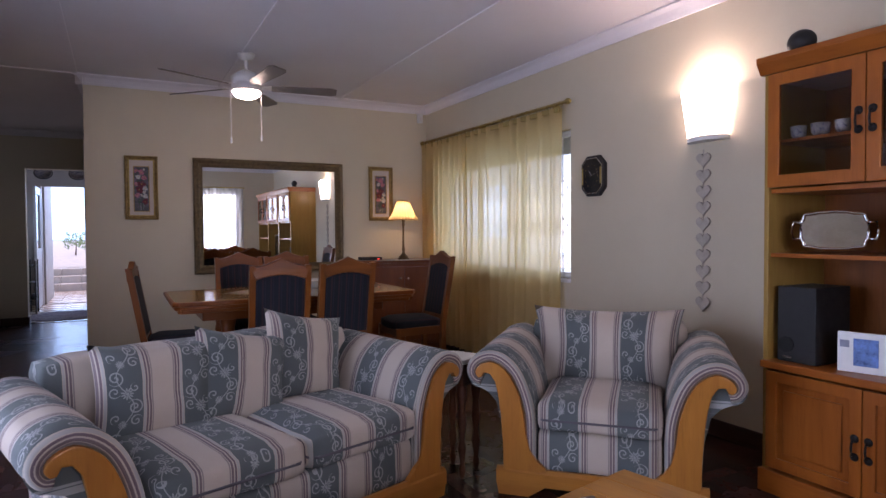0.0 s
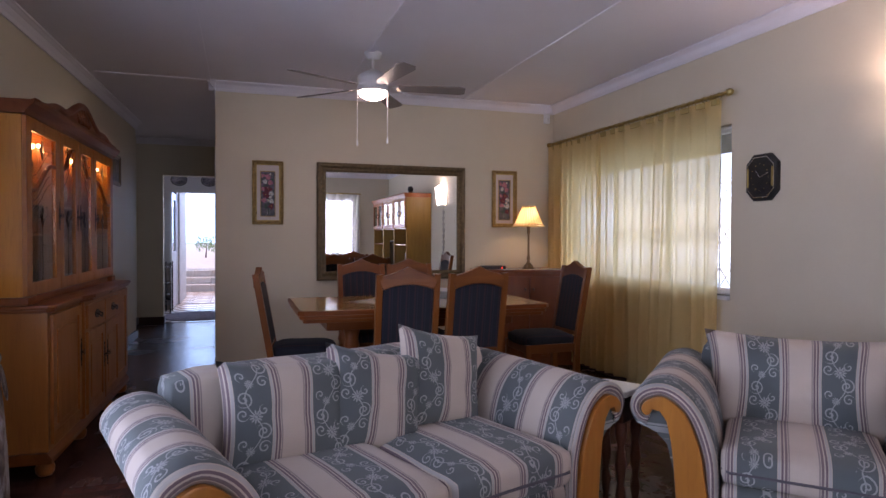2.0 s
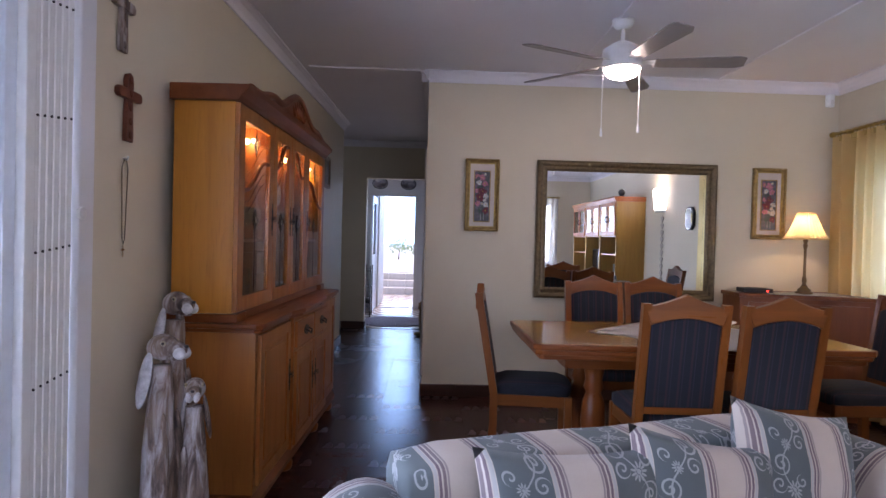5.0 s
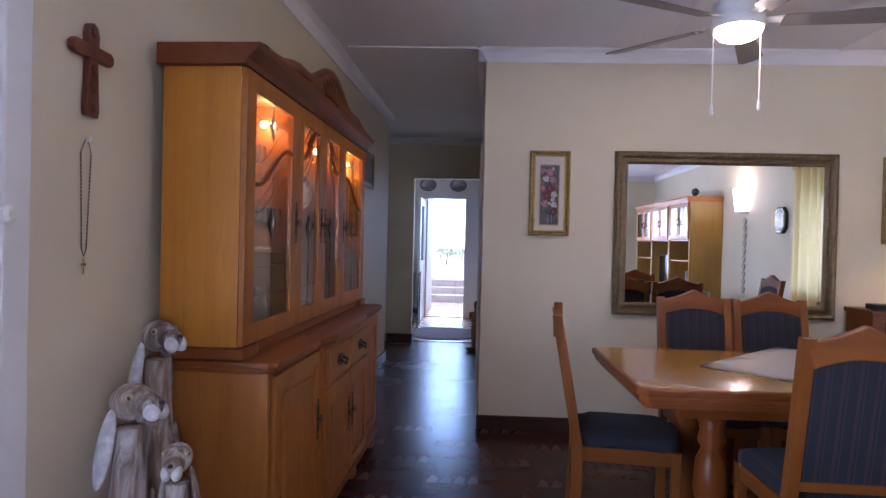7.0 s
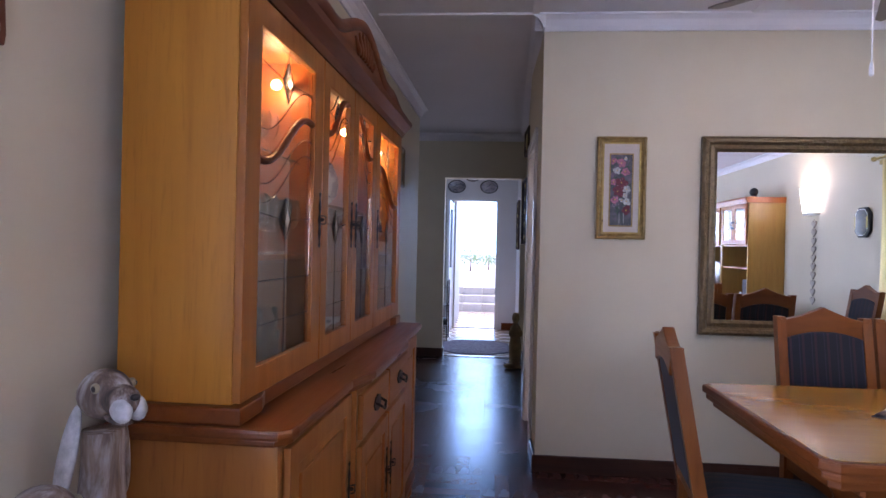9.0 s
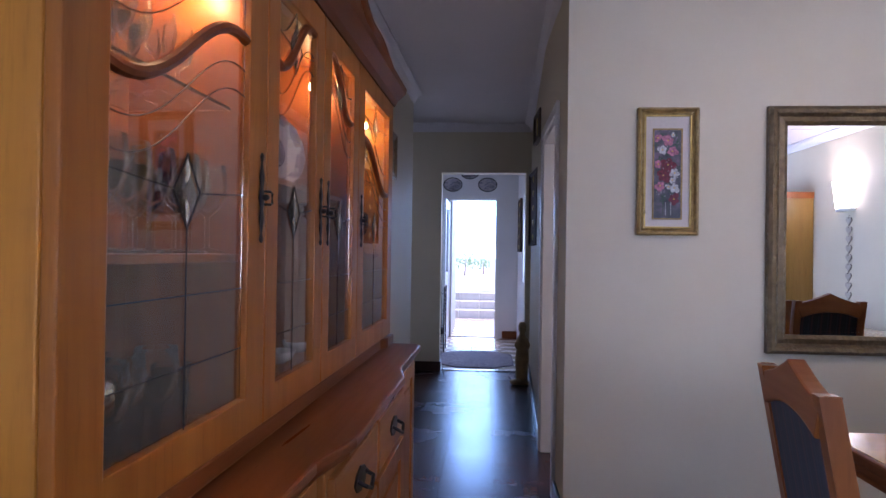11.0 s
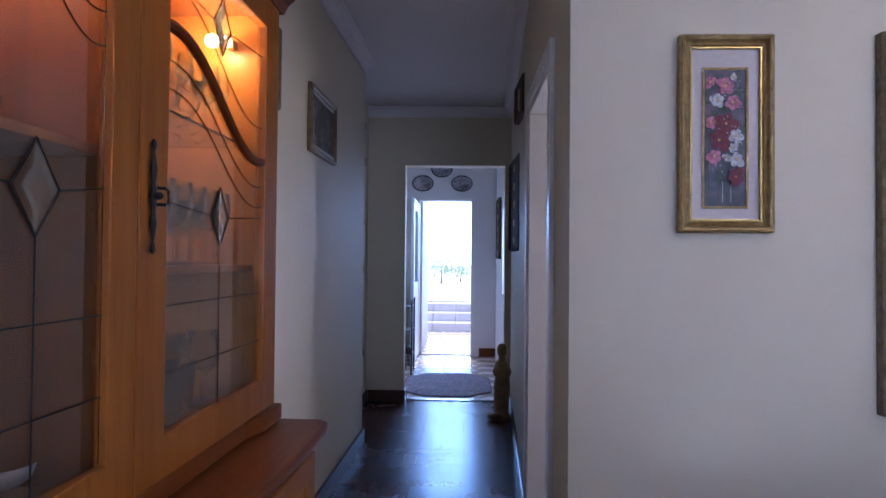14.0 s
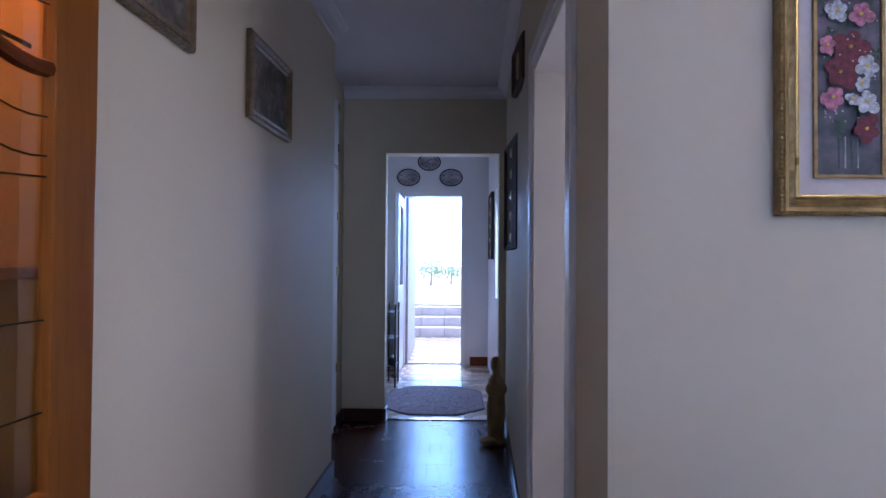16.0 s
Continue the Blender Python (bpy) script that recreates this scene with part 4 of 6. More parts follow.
def carved(name, col, lo):
    m = Mat(name, 0.42, 0.55)
    vo = m.n("ShaderNodeTexVoronoi", Scale=55.0)
    m.t.links.new(m.coord(), vo.inputs["Vector"])
    nz = m.noise(35, m.coord(), 4)
    m.color(m.mix(nz, lo, col))
    return m.bump(m.math("ADD", vo.outputs[0], nz), 0.6, 0.006).m


GILT = carved("antique_gilt", (0.52, 0.35, 0.13), (0.12, 0.075, 0.03))
GILT_DARK = carved("dark_carved_gilt", (0.24, 0.165, 0.08), (0.06, 0.04, 0.026))
mir = framed("wall_mirror", "large mirror in a dark carved gilt frame", "mirror", (1.685, YM, 1.382), 0, 1.475, 1.112, 0.085, 0.045, GILT_DARK)
part("mirror_glass", box((-0.6625, -0.014, -0.481), (0.6625, -0.006, 0.481)), MIRROR, mir)
bm = bmesh.new()
for lo, hi in (((-0.6595, -0.016, -0.478), (0.6595, -0.0145, -0.455)), ((-0.6595, -0.016, 0.455), (0.6595, -0.0145, 0.478)), ((-0.6595, -0.016, -0.455), (-0.6365, -0.0145, 0.455)), ((0.6365, -0.016, -0.455), (0.6595, -0.0145, 0.455))):
    box(lo, hi, 0, bm=bm)
part("bevel", bm, MIRROR, mir)

for lo, hi in (((-0.6685, -0.026, -0.487), (0.6685, -0.0165, -0.4795)), ((-0.6685, -0.026, 0.4795), (0.6685, -0.0165, 0.487)), ((-0.6685, -0.026, -0.4795), (-0.661, -0.0165, 0.4795)), ((0.661, -0.026, -0.4795), (0.6685, -0.0165, 0.4795))):
    part("gilt_bead", box(lo, hi, 0.003), GILT, mir, "bright gilt inner bead")

MOUNT = plain("cream_picture_mount", (0.52, 0.46, 0.43), 0.8, 0, 0.05, 80)


def make_bloom_ground():
    m = Mat("dark_flower_painting", 0.55)
    z = m.n("ShaderNodeSeparateXYZ")
    m.t.links.new(m.coord(), z.inputs[0])
    nz = m.noise(18, m.coord(), 4)
    m.color(m.ramp(nz, (0.33, (0.030, 0.032, 0.050)), (0.5, (0.065, 0.075, 0.085)), (0.66, (0.15, 0.105, 0.16))))
    return m.m


BLOOM = make_bloom_ground()
PETALS = [plain("petal_" + n, c, 0.6, 0, 0.6, 110) for n, c in (("crimson", (0.12, 0.012, 0.026)), ("pink", (0.38, 0.13, 0.19)), ("white", (0.40, 0.41, 0.42)), ("green", (0.030, 0.070, 0.042)))]
YOLK = plain("flower_eye", (0.60, 0.36, 0.05), 0.6)


def flower_picture(at, seed):
    p = framed("flower_picture", "tall flower painting in a narrow gilt frame with cream mount", "picture", at, 0, 0.273, 0.58, 0.036, 0.036, GILT, "flower paintings beside the mirror")
    part("mount", box((-0.11, -0.012, -0.264), (0.11, -0.005, 0.264)), MOUNT, p)
    for (x0, z0), (x1, z1) in (((-0.134, -0.2875), (0.134, -0.2875)), ((0.134, -0.2875), (0.134, 0.2875)), ((0.134, 0.2875), (-0.134, 0.2875)), ((-0.134, 0.2875), (-0.134, -0.2875))):
        k = int(math.hypot(x1 - x0, z1 - z0) / 0.0045)
        part("rope_edge", tube([(x0 + (x1 - x0) * i / k, -0.029, z0 + (z1 - z0) * i / k) for i in range(k + 1)], [0.0026 if i % 2 else 0.0046 for i in range(k + 1)], 6), GILT, p, "beaded gilt rope edge")
    for lo, hi in (((-0.105, -0.024, -0.258), (-0.098, -0.0125, 0.258)), ((0.098, -0.024, -0.258), (0.105, -0.0125, 0.258)), ((-0.098, -0.024, 0.251), (0.098, -0.0125, 0.258)), ((-0.098, -0.024, -0.258), (0.098, -0.0125, -0.251))):
        part("fillet", box(lo, hi, 0.002), BRASS, p, "bright brass fillet")
    for lo, hi in (((-0.067, -0.019, -0.219), (-0.0605, -0.0125, 0.197)), ((0.0605, -0.019, -0.219), (0.067, -0.0125, 0.197)), ((-0.0605, -0.019, 0.1905), (0.0605, -0.0125, 0.197)), ((-0.0605, -0.019, -0.219), (0.0605, -0.0125, -0.2125))):
        part("slip", box(lo, hi, 0.001), GILT, p, "thin gilt slip")
    pic = part("painting", box((-0.060, -0.0145, -0.212), (0.060, -0.0122, 0.190)), BLOOM, p)
    rnd = random.Random(seed)
    spots = [(rnd.uniform(-0.05, 0.05), rnd.uniform(-0.14, 0.17), 3, rnd.uniform(0.008, 0.018)) for _ in range(30)] + [(0.0, 0.142, 1, 0.030), (0.020, 0.093, 1, 0.027), (-0.025, 0.099, 2, 0.022), (-0.046, 0.153, 1, 0.018), (0.022, 0.167, 2, 0.012), (0.0, 0.030, 0, 0.036),
             (-0.020, -0.018, 0, 0.037), (-0.043, 0.033, 1, 0.018), (0.030, -0.007, 2, 0.023), (0.020, -0.040, 2, 0.016), (-0.034, -0.066, 1, 0.026), (0.030, -0.075, 2, 0.026), (0.003, -0.070, 2, 0.015), (0.028, -0.126, 0, 0.030)]
    for k, (x, z, c, r) in enumerate(spots):
        bm = bmesh.new()
        n, a0 = (5 if c < 3 else 4), rnd.uniform(0, 1.2)
        for i in range(n):
            a, q = a0 + i * 2 * math.pi / n + rnd.uniform(-0.25, 0.25), rnd.uniform(0.70, 1.12)
            ring = []
            for j in range(10):
                b = j * math.pi / 5
                l, w = q * r * (0.58 + 0.48 * math.cos(b)), q * r * (0.44 if c < 3 else 0.22) * math.sin(b)
                px, pz = x + l * math.cos(a) - w * math.sin(a), z + l * math.sin(a) + w * math.cos(a)
                ring.append(bm.verts.new((max(-0.058, min(0.058, px)), -0.0150 - 0.0002 * k - 0.00006 * i, max(-0.205, min(0.186, pz)))))
            bm.faces.new(ring)
        part("flower", bm, PETALS[c], pic)
        if c < 3:
            part("flower_eye", lathe([(0.0035, 0.0), (0.0035, -0.001)], (x, -0.0156 - 0.0002 * k, z), 8, axis="y"), YOLK, pic)
    bm = bmesh.new()
    for k in range(46):
        x, z, e = rnd.uniform(-0.052, 0.052), rnd.uniform(-0.12, 0.17), rnd.uniform(0.0010, 0.0022)
        lathe([(e, -0.0001), (e, -0.0003)], (x, -0.0222, z), 6, bm, "y")
    tagged(part("blossom_flecks", bm, PETALS[2], pic), "", "", "", "stuff")
    for k in range(4):
        x = -0.02 + 0.012 * k
        part("stem", box((x, -0.0152, -0.20), (x + 0.0025, -0.0147, -0.14)), PETALS[2 if k % 2 else 3], pic)


flower_picture((0.506, YM, 1.642), 3)
flower_picture((2.860, YM, 1.635), 8)


def landscape(at, w, h, name="landscape_picture"):
    p = framed(name, "small dark landscape painting in a gilt-edged wooden frame", "picture", at, -90, w, h, 0.045, 0.03, GILT_DARK, "corridor paintings")
    m = Mat("landscape_paint", 0.5)
    nz = m.noise(14, m.coord(), 5, 0.6, 0.8)
    m.color(m.ramp(nz, (0.3, (0.035, 0.032, 0.022)), (0.5, (0.10, 0.085, 0.06)), (0.62, (0.20, 0.16, 0.14)), (0.75, (0.07, 0.075, 0.05))))
    part("painting", box((-w / 2 + 0.04, -0.014, -h / 2 + 0.04), (w / 2 - 0.04, -0.006, h / 2 - 0.04)), m.m, p)
    p.matrix_basis = pose(*at, 0, 0, 90 + LEAN_DEG)
    return p


landscape((wx(7.51), 7.51, 1.928), 0.49, 0.32)
landscape((wx(6.60), 6.60, 2.005), 0.44, 0.32)


# ---- ceiling fan ----
fan = thing("ceiling_fan", "white five-blade ceiling fan with a lit bowl and pull cords", "ceiling fan", (1.22, 4.98, H))
part("canopy", lathe([(0.065, 0), (0.065, -0.02), (0.05, -0.045), (0.03, -0.055)], n=24), FANWHITE, fan, smooth=True)
part("rod", lathe([(0.012, -0.055), (0.012, -0.14)], n=12), FANWHITE, fan)
part("motor", lathe([(0.03, -0.13), (0.07, -0.15), (0.115, -0.18), (0.12, -0.215), (0.105, -0.235), (0.115, -0.245), (0.12, -0.285), (0.115, -0.295)], n=32), FANWHITE, fan, smooth=True)
part("lamp_bowl", lathe([(0.108, -0.295), (0.105, -0.312), (0.085, -0.335), (0.05, -0.350), (0.01, -0.354)], n=32), glowing("lit_fan_bowl", (1.0, 0.90, 0.76), 24.0), fan, "lit opal glass bowl", smooth=True)
for i in range(5):
    m4 = pose(0, 0, 0, 0, 0, 350 + 72 * i)
    bm = prism([(0.19, -0.045), (0.66, -0.065), (0.70, -0.045), (0.705, 0.045), (0.66, 0.065), (0.19, 0.045)], -0.004, 0.004, "z", 0.002)
    bm.transform(m4 @ Matrix.Translation((0, 0, -0.262)) @ pose(0, 0, 0, -13, 0, 0))
    bl = part("blade", bm, FANGREY, fan)
    bm = prism([(0.10, -0.02), (0.24, -0.03), (0.27, 0), (0.24, 0.03), (0.10, 0.02)], 0.004, 0.009, "z")
    bm.transform(m4 @ Matrix.Translation((0, 0, -0.262)) @ pose(0, 0, 0, -13, 0, 0))
    part("blade_arm", bm, FANWHITE, bl)
for x, y, z0, z1 in ((-0.125, -0.03, -0.29, -0.66), (0.118, 0.03, -0.29, -0.62)):
    cd = part("pull_cord", tube([(x, y, z0), (x, y, z1)], 0.0025, 6), WHITE, fan)
    part("toggle", lathe([(0.004, z1), (0.008, z1 - 0.02), (0.008, z1 - 0.045), (0.003, z1 - 0.05)], (x, y, 0), 10), WHITE, cd)

# ---- curtain ----
cur = thing("curtain", "gold sheer voile curtains gathered on a brass rail", "curtain", (XR - 0.07, 0, 0))


def curtain_sheet(y0, y1, z0, z1, amp, n, seed, x=0.0):
    def fn(u, v):
        y = y0 + (y1 - y0) * u
        ph = noise.noise(Vector((u * 4, seed, v * 0.6))) * 4
        return (x + amp * math.sin(2 * math.pi * n * u + ph) + 0.012 * noise.noise(Vector((u * 30, v * 2, seed))), y, z0 + (z1 - z0) * v + 0.008 * math.sin(9 * u + seed) * (1 - v))
    return grid(int(n * 10), 14, fn)


part("sheer", curtain_sheet(3.80, 5.30, 0.04, 2.18, 0.030, 10, 1.0), SHEER, cur)
part("sheer", curtain_sheet(5.22, 6.18, 0.04, 2.18, 0.032, 8, 6.0, -0.012), SHEER, cur)
part("heading_tape", box((-0.012, 3.80, 2.145), (0.012, 6.18, 2.185), 0.004), plain("gold_heading_tape", (0.42, 0.30, 0.10), 0.8), cur)
rail = thing("curtain_rail", "reeded brass curtain pole with rings", "curtain pole", (XR - 0.07, 0, 2.21))
part("pole", lathe([(0.013, 3.72), (0.013, 6.24)], n=12, axis="y"), BRASS, rail)
for y in (3.70, 6.24):
    part("finial", lathe([(0.012, y - 0.03), (0.024, y - 0.01), (0.024, y + 0.01), (0.01, y + 0.02)], n=14, axis="y"), BRASS, rail)
for y in (3.9, 5.0, 6.1):
    part("bracket", box((0, y - 0.008, -0.012), (0.07, y + 0.008, 0.012), 0.003), BRASS, rail)
for i in range(34):
    y = 3.79 + i * (6.2 - 3.79) / 33
    part("ring", tube([(0.02 * math.cos(a * math.pi / 6), y, 0.02 * math.sin(a * math.pi / 6) - 0.006) for a in range(12)], 0.003, 5, closed=True), BRASS, rail)
cur2 = thing("curtain", "white lace voile curtain over the lounge window", "curtain", (0, YB + 0.07, 0))


def back_sheet(u, v):
    return (0.45 + 2.3 * u, 0.02 * math.sin(2 * math.pi * 20 * u + noise.noise(Vector((u * 5, 2, v))) * 3), 0.10 + 2.08 * v)


part("sheer", grid(180, 10, back_sheet), SHEER_WHITE, cur2)
part("rail", lathe([(0.012, 0.42), (0.012, 2.78)], (0, 0, 2.19), 10, axis="x"), BRASS, cur2)


# ---- china cabinet on the left wall ----
CAB_L = 1.895
BEVELLED = make_glass("bevelled_glass", (0.97, 1.0, 1.0), 0.10)


def faceted(x, y, z, w, h):
    """A diamond of glass with a flat middle and four ground bevels."""
    bm = bmesh.new()
    rows = []
    for dx, s in ((0.0, 1.0), (0.0012, 1.0), (0.0052, 0.48)):
        rows.append([bm.verts.new((x + dx, y + w * s * u, z + h * s * v)) for u, v in ((1, 0), (0, 1), (-1, 0), (0, -1))])
    bm.faces.new(rows[0][::-1])
    bm.faces.new(rows[2])
    for p, q in zip(rows, rows[1:]):
        for n in range(4):
            bm.faces.new((p[n], p[(n + 1) % 4], q[(n + 1) % 4], q[n]))
    return bm


cab = thing("china_cabinet", "honey oak china cabinet with lit leaded-glass doors and arched crown", "cabinet")
cab.matrix_basis = on_left(3.975) @ Matrix.Translation((0.004, 0, 0))
SPLIT = [0.0, 0.555, 0.930, 1.305, 1.895]
UX, UB = 0.312, 0.045



def ring_frame(x0, x1, y0, y1, z0, z1, sy, sz):
    """One joined rectangular frame in the y-z plane, from x0 to x1, with softened edges."""
    out = [(y0, z0), (y1, z0), (y1, z1), (y0, z1)]
    inn = [(y0 + sy, z0 + sz), (y1 - sy, z0 + sz), (y1 - sy, z1 - sz), (y0 + sy, z1 - sz)]
    bm = bmesh.new()
    v = [[bm.verts.new((x, y, z)) for y, z in ring] for x in (x0, x1) for ring in (out, inn)]
    for i in range(4):
        j = (i + 1) % 4
        for a, b in ((0, 1), (1, 3), (3, 2), (2, 0)):
            bm.faces.new((v[a][i], v[a][j], v[b][j], v[b][i]))
    bmesh.ops.recalc_face_normals(bm, faces=bm.faces)
    sharp = [e for e in bm.edges if e.calc_face_angle(0) > 1.0]
    bmesh.ops.bevel(bm, geom=sharp, offset=0.003, segments=2, affect="EDGES", profile=0.6)
    return bm


def bail_pull(parent, x, y, z, tall=False):
    """A wrought-iron pull on a shaped plate, on a front that faces +x."""
    if tall:
        prof = [(0.003, -0.084), (0.007, -0.078), (0.003, -0.066), (0.005, -0.056), (0.0085, -0.040), (0.005, -0.022), (0.0075, -0.010), (0.0085, 0.004), (0.005, 0.018), (0.0085, 0.038), (0.005, 0.054), (0.003, 0.064), (0.007, 0.076), (0.003, 0.082)]
        bm = lathe([(r, h) for r, h in prof], (0, 0, z), 10)
        for v in bm.verts:
            v.co.x *= 0.5
        bmesh.ops.translate(bm, verts=bm.verts, vec=(x + 0.004, y, 0))
        tube([(x + 0.010, y - 0.002, z + 0.011), (x + 0.018, y + 0.006, z + 0.011), (x + 0.018, y + 0.016, z + 0.008), (x + 0.018, y + 0.016, z - 0.010), (x + 0.018, y + 0.006, z - 0.013), (x + 0.010, y - 0.002, z - 0.013)], 0.0026, 6, bm)
        lathe([(0.006, x), (0.006, x + 0.014), (0.003, x + 0.018)], (0, y, z), 8, bm, "x")
    else:
        bm = prism([(y - 0.055, z), (y - 0.035, z + 0.020), (y, z + 0.028), (y + 0.035, z + 0.020), (y + 0.055, z), (y + 0.035, z - 0.020), (y, z - 0.028), (y - 0.035, z - 0.020)], x, x + 0.005, "x")
        tube([(x + 0.005, y - 0.038, z + 0.006), (x + 0.024, y - 0.036, z - 0.004), (x + 0.028, y, z - 0.020), (x + 0.024, y + 0.036, z - 0.004), (x + 0.005, y + 0.038, z + 0.006)], 0.005, 6, bm)
    part("handle", bm, IRON, parent, "black wrought-iron handle")


def raised_door(parent, y0, y1, z0, z1, x, mat=OAK, name="door"):
    bm = ring_frame(x, x + 0.018, y0, y1, z0, z1, 0.055, 0.055)
    d = part(name, bm, mat["z"], parent)
    bm = box((x + 0.002, y0 + 0.055, z0 + 0.055), (x + 0.008, y1 - 0.055, z1 - 0.055))
    box((x + 0.008, y0 + 0.085, z0 + 0.085), (x + 0.015, y1 - 0.085, z1 - 0.085), 0.006, bm=bm)
    part("panel", bm, mat["z"], d)
    return d


# base unit
LX = 0.42
part("base_side", box((0.05, 0, 0.13), (LX, 0.022, 0.845), 0.003), OAK_BASE["z"], cab)
part("base_side", box((0.05, CAB_L - 0.022, 0.13), (LX, CAB_L, 0.845), 0.003), OAK_BASE["z"], cab)
part("base_front", box((LX - 0.03, 0.022, 0.13), (LX - 0.002, CAB_L - 0.022, 0.845)), OAK_BASE["y"], cab)
part("base_back", box((0.05, 0.022, 0.13), (0.06, CAB_L - 0.022, 0.845)), OAK_BASE["y"], cab)
part("plinth", prism([(0.04, 0.075), (LX + 0.02, 0.075), (LX + 0.02, 0.10), (LX, 0.13), (0.04, 0.13)], -0.02, CAB_L + 0.02, "y", 0.003), OAK_RED["y"], cab)
for y in (0.05, 0.66, 1.34, CAB_L - 0.05):
    for x in (0.10, LX - 0.03):
        part("bun_foot", lathe([(0.03, 0.0), (0.042, 0.015), (0.046, 0.04), (0.038, 0.062), (0.028, 0.075)], (x, y, 0), 16), OAK_BASE["z"], cab, smooth=True)


def top_edge(g):
    pts = [(0.04, -0.035 + g), (LX + 0.012 - g, -0.035 + g), (LX + 0.035 - g, -0.012 + g)]
    for i in range(25):
        y = 0.02 + (CAB_L - 0.04) * i / 24
        bow = 0.035 * max(0.0, min(1.0, (y - 0.50) / 0.12, (CAB_L - 0.50 - y) / 0.12))
        pts.append((LX + 0.04 + bow - g, y))
    return pts + [(LX + 0.035 - g, CAB_L + 0.012 - g), (LX + 0.012 - g, CAB_L + 0.035 - g), (0.04, CAB_L + 0.035 - g)]


wt = part("worktop", prism(top_edge(0), 0.862, 0.885, "z", 0.007), OAK_RED["y"], cab, "polished red-oak worktop with shaped edge")
part("moulding", prism(top_edge(0.014), 0.845, 0.862, "z", 0.005), OAK_RED["y"], wt)
raised_door(cab, 0.03, 0.56, 0.16, 0.83, LX, OAK_BASE)
raised_door(cab, CAB_L - 0.56, CAB_L - 0.03, 0.16, 0.83, LX, OAK_BASE)
part("middle_front", box((LX, 0.57, 0.14), (LX + 0.03, CAB_L - 0.57, 0.842), 0.004), OAK_BASE["y"], cab)
for k in range(2):
    y0 = 0.58 + k * 0.43
    dr = part("drawer", box((LX + 0.03, y0, 0.68), (LX + 0.048, y0 + 0.41, 0.82), 0.006), OAK_BASE["y"], cab)
    bail_pull(dr, LX + 0.048, y0 + 0.205, 0.75)
    d = raised_door(cab, y0, y0 + 0.41, 0.16, 0.66, LX + 0.03, OAK_BASE)
    bail_pull(d, LX + 0.048, y0 + (0.38 if k == 0 else 0.03), 0.46, True)
bail_pull(cab, LX + 0.018, 0.53, 0.55, True)
bail_pull(cab, LX + 0.018, CAB_L - 0.53, 0.55, True)

# glazed upper unit
Z0, Z1 = 0.925, 1.850
BACKING = wood("red_cabinet_lining", (0.27, 0.080, 0.014), (0.16, 0.042, 0.008), "z", 0.4)
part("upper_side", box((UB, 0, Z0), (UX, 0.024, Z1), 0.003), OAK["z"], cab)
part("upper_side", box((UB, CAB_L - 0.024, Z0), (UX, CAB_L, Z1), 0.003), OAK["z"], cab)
part("upper_back", box((UB + 0.002, 0.024, Z0), (UB + 0.012, CAB_L - 0.024, Z1)), BACKING, cab)
part("upper_top", box((UB + 0.012, 0.024, Z1 - 0.02), (UX - 0.002, CAB_L - 0.024, Z1)), BACKING, cab)
part("upper_bottom", box((UB + 0.012, 0.024, Z0), (UX - 0.002, CAB_L - 0.024, Z0 + 0.02)), BACKING, cab)
part("upper_plinth", prism([(UB - 0.01, -0.02), (UX + 0.03, -0.02), (UX + 0.03, 0.10), (UX + 0.012, 0.16), (UX + 0.012, CAB_L - 0.16), (UX + 0.03, CAB_L - 0.10), (UX + 0.03, CAB_L + 0.02), (UB - 0.01, CAB_L + 0.02)], 0.886, Z0, "z", 0.006), OAK_RED["y"], cab)
for y in (0.555, 1.305):
    part("divider", box((UB + 0.012, y - 0.009, Z0 + 0.02), (UX - 0.01, y + 0.009, Z1 - 0.02)), BACKING, cab)
SHELF = {0: 1.25, 1: 1.42, 2: 1.25}
for k, (y0, y1) in enumerate(((0.024, 0.546), (0.564, 1.296), (1.314, CAB_L - 0.024))):
    part("shelf", box((UB + 0.012, y0, SHELF[k] - 0.014), (UX - 0.03, y1, SHELF[k]), 0.002), BACKING, cab)


# Crown and sweeps: red oak dimmed in colour against the light on them.
OAK_CROWN = wood("dimmed_red_oak_crown", (0.175, 0.042, 0.008), (0.115, 0.027, 0.005), "y", 0.42, 1.0, 0.05)
# Darker copy of the side's honey oak, the doors' weaker light painted in.
OAK_DOOR = wood("shaded_oak_door", (0.385, 0.128, 0.017), (0.265, 0.078, 0.010), "z")


def door_curve(k, t):
    """Height of the wooden sweep across door k at t in 0..1 from its outer to its inner side."""
    s = t * t * (3 - 2 * t)
    return (1.478 + 0.150 * s - 0.012 * math.sin(2 * math.pi * t)) if k in (0, 3) else (1.640 + 0.135 * s - 0.014 * math.sin(2 * math.pi * t))


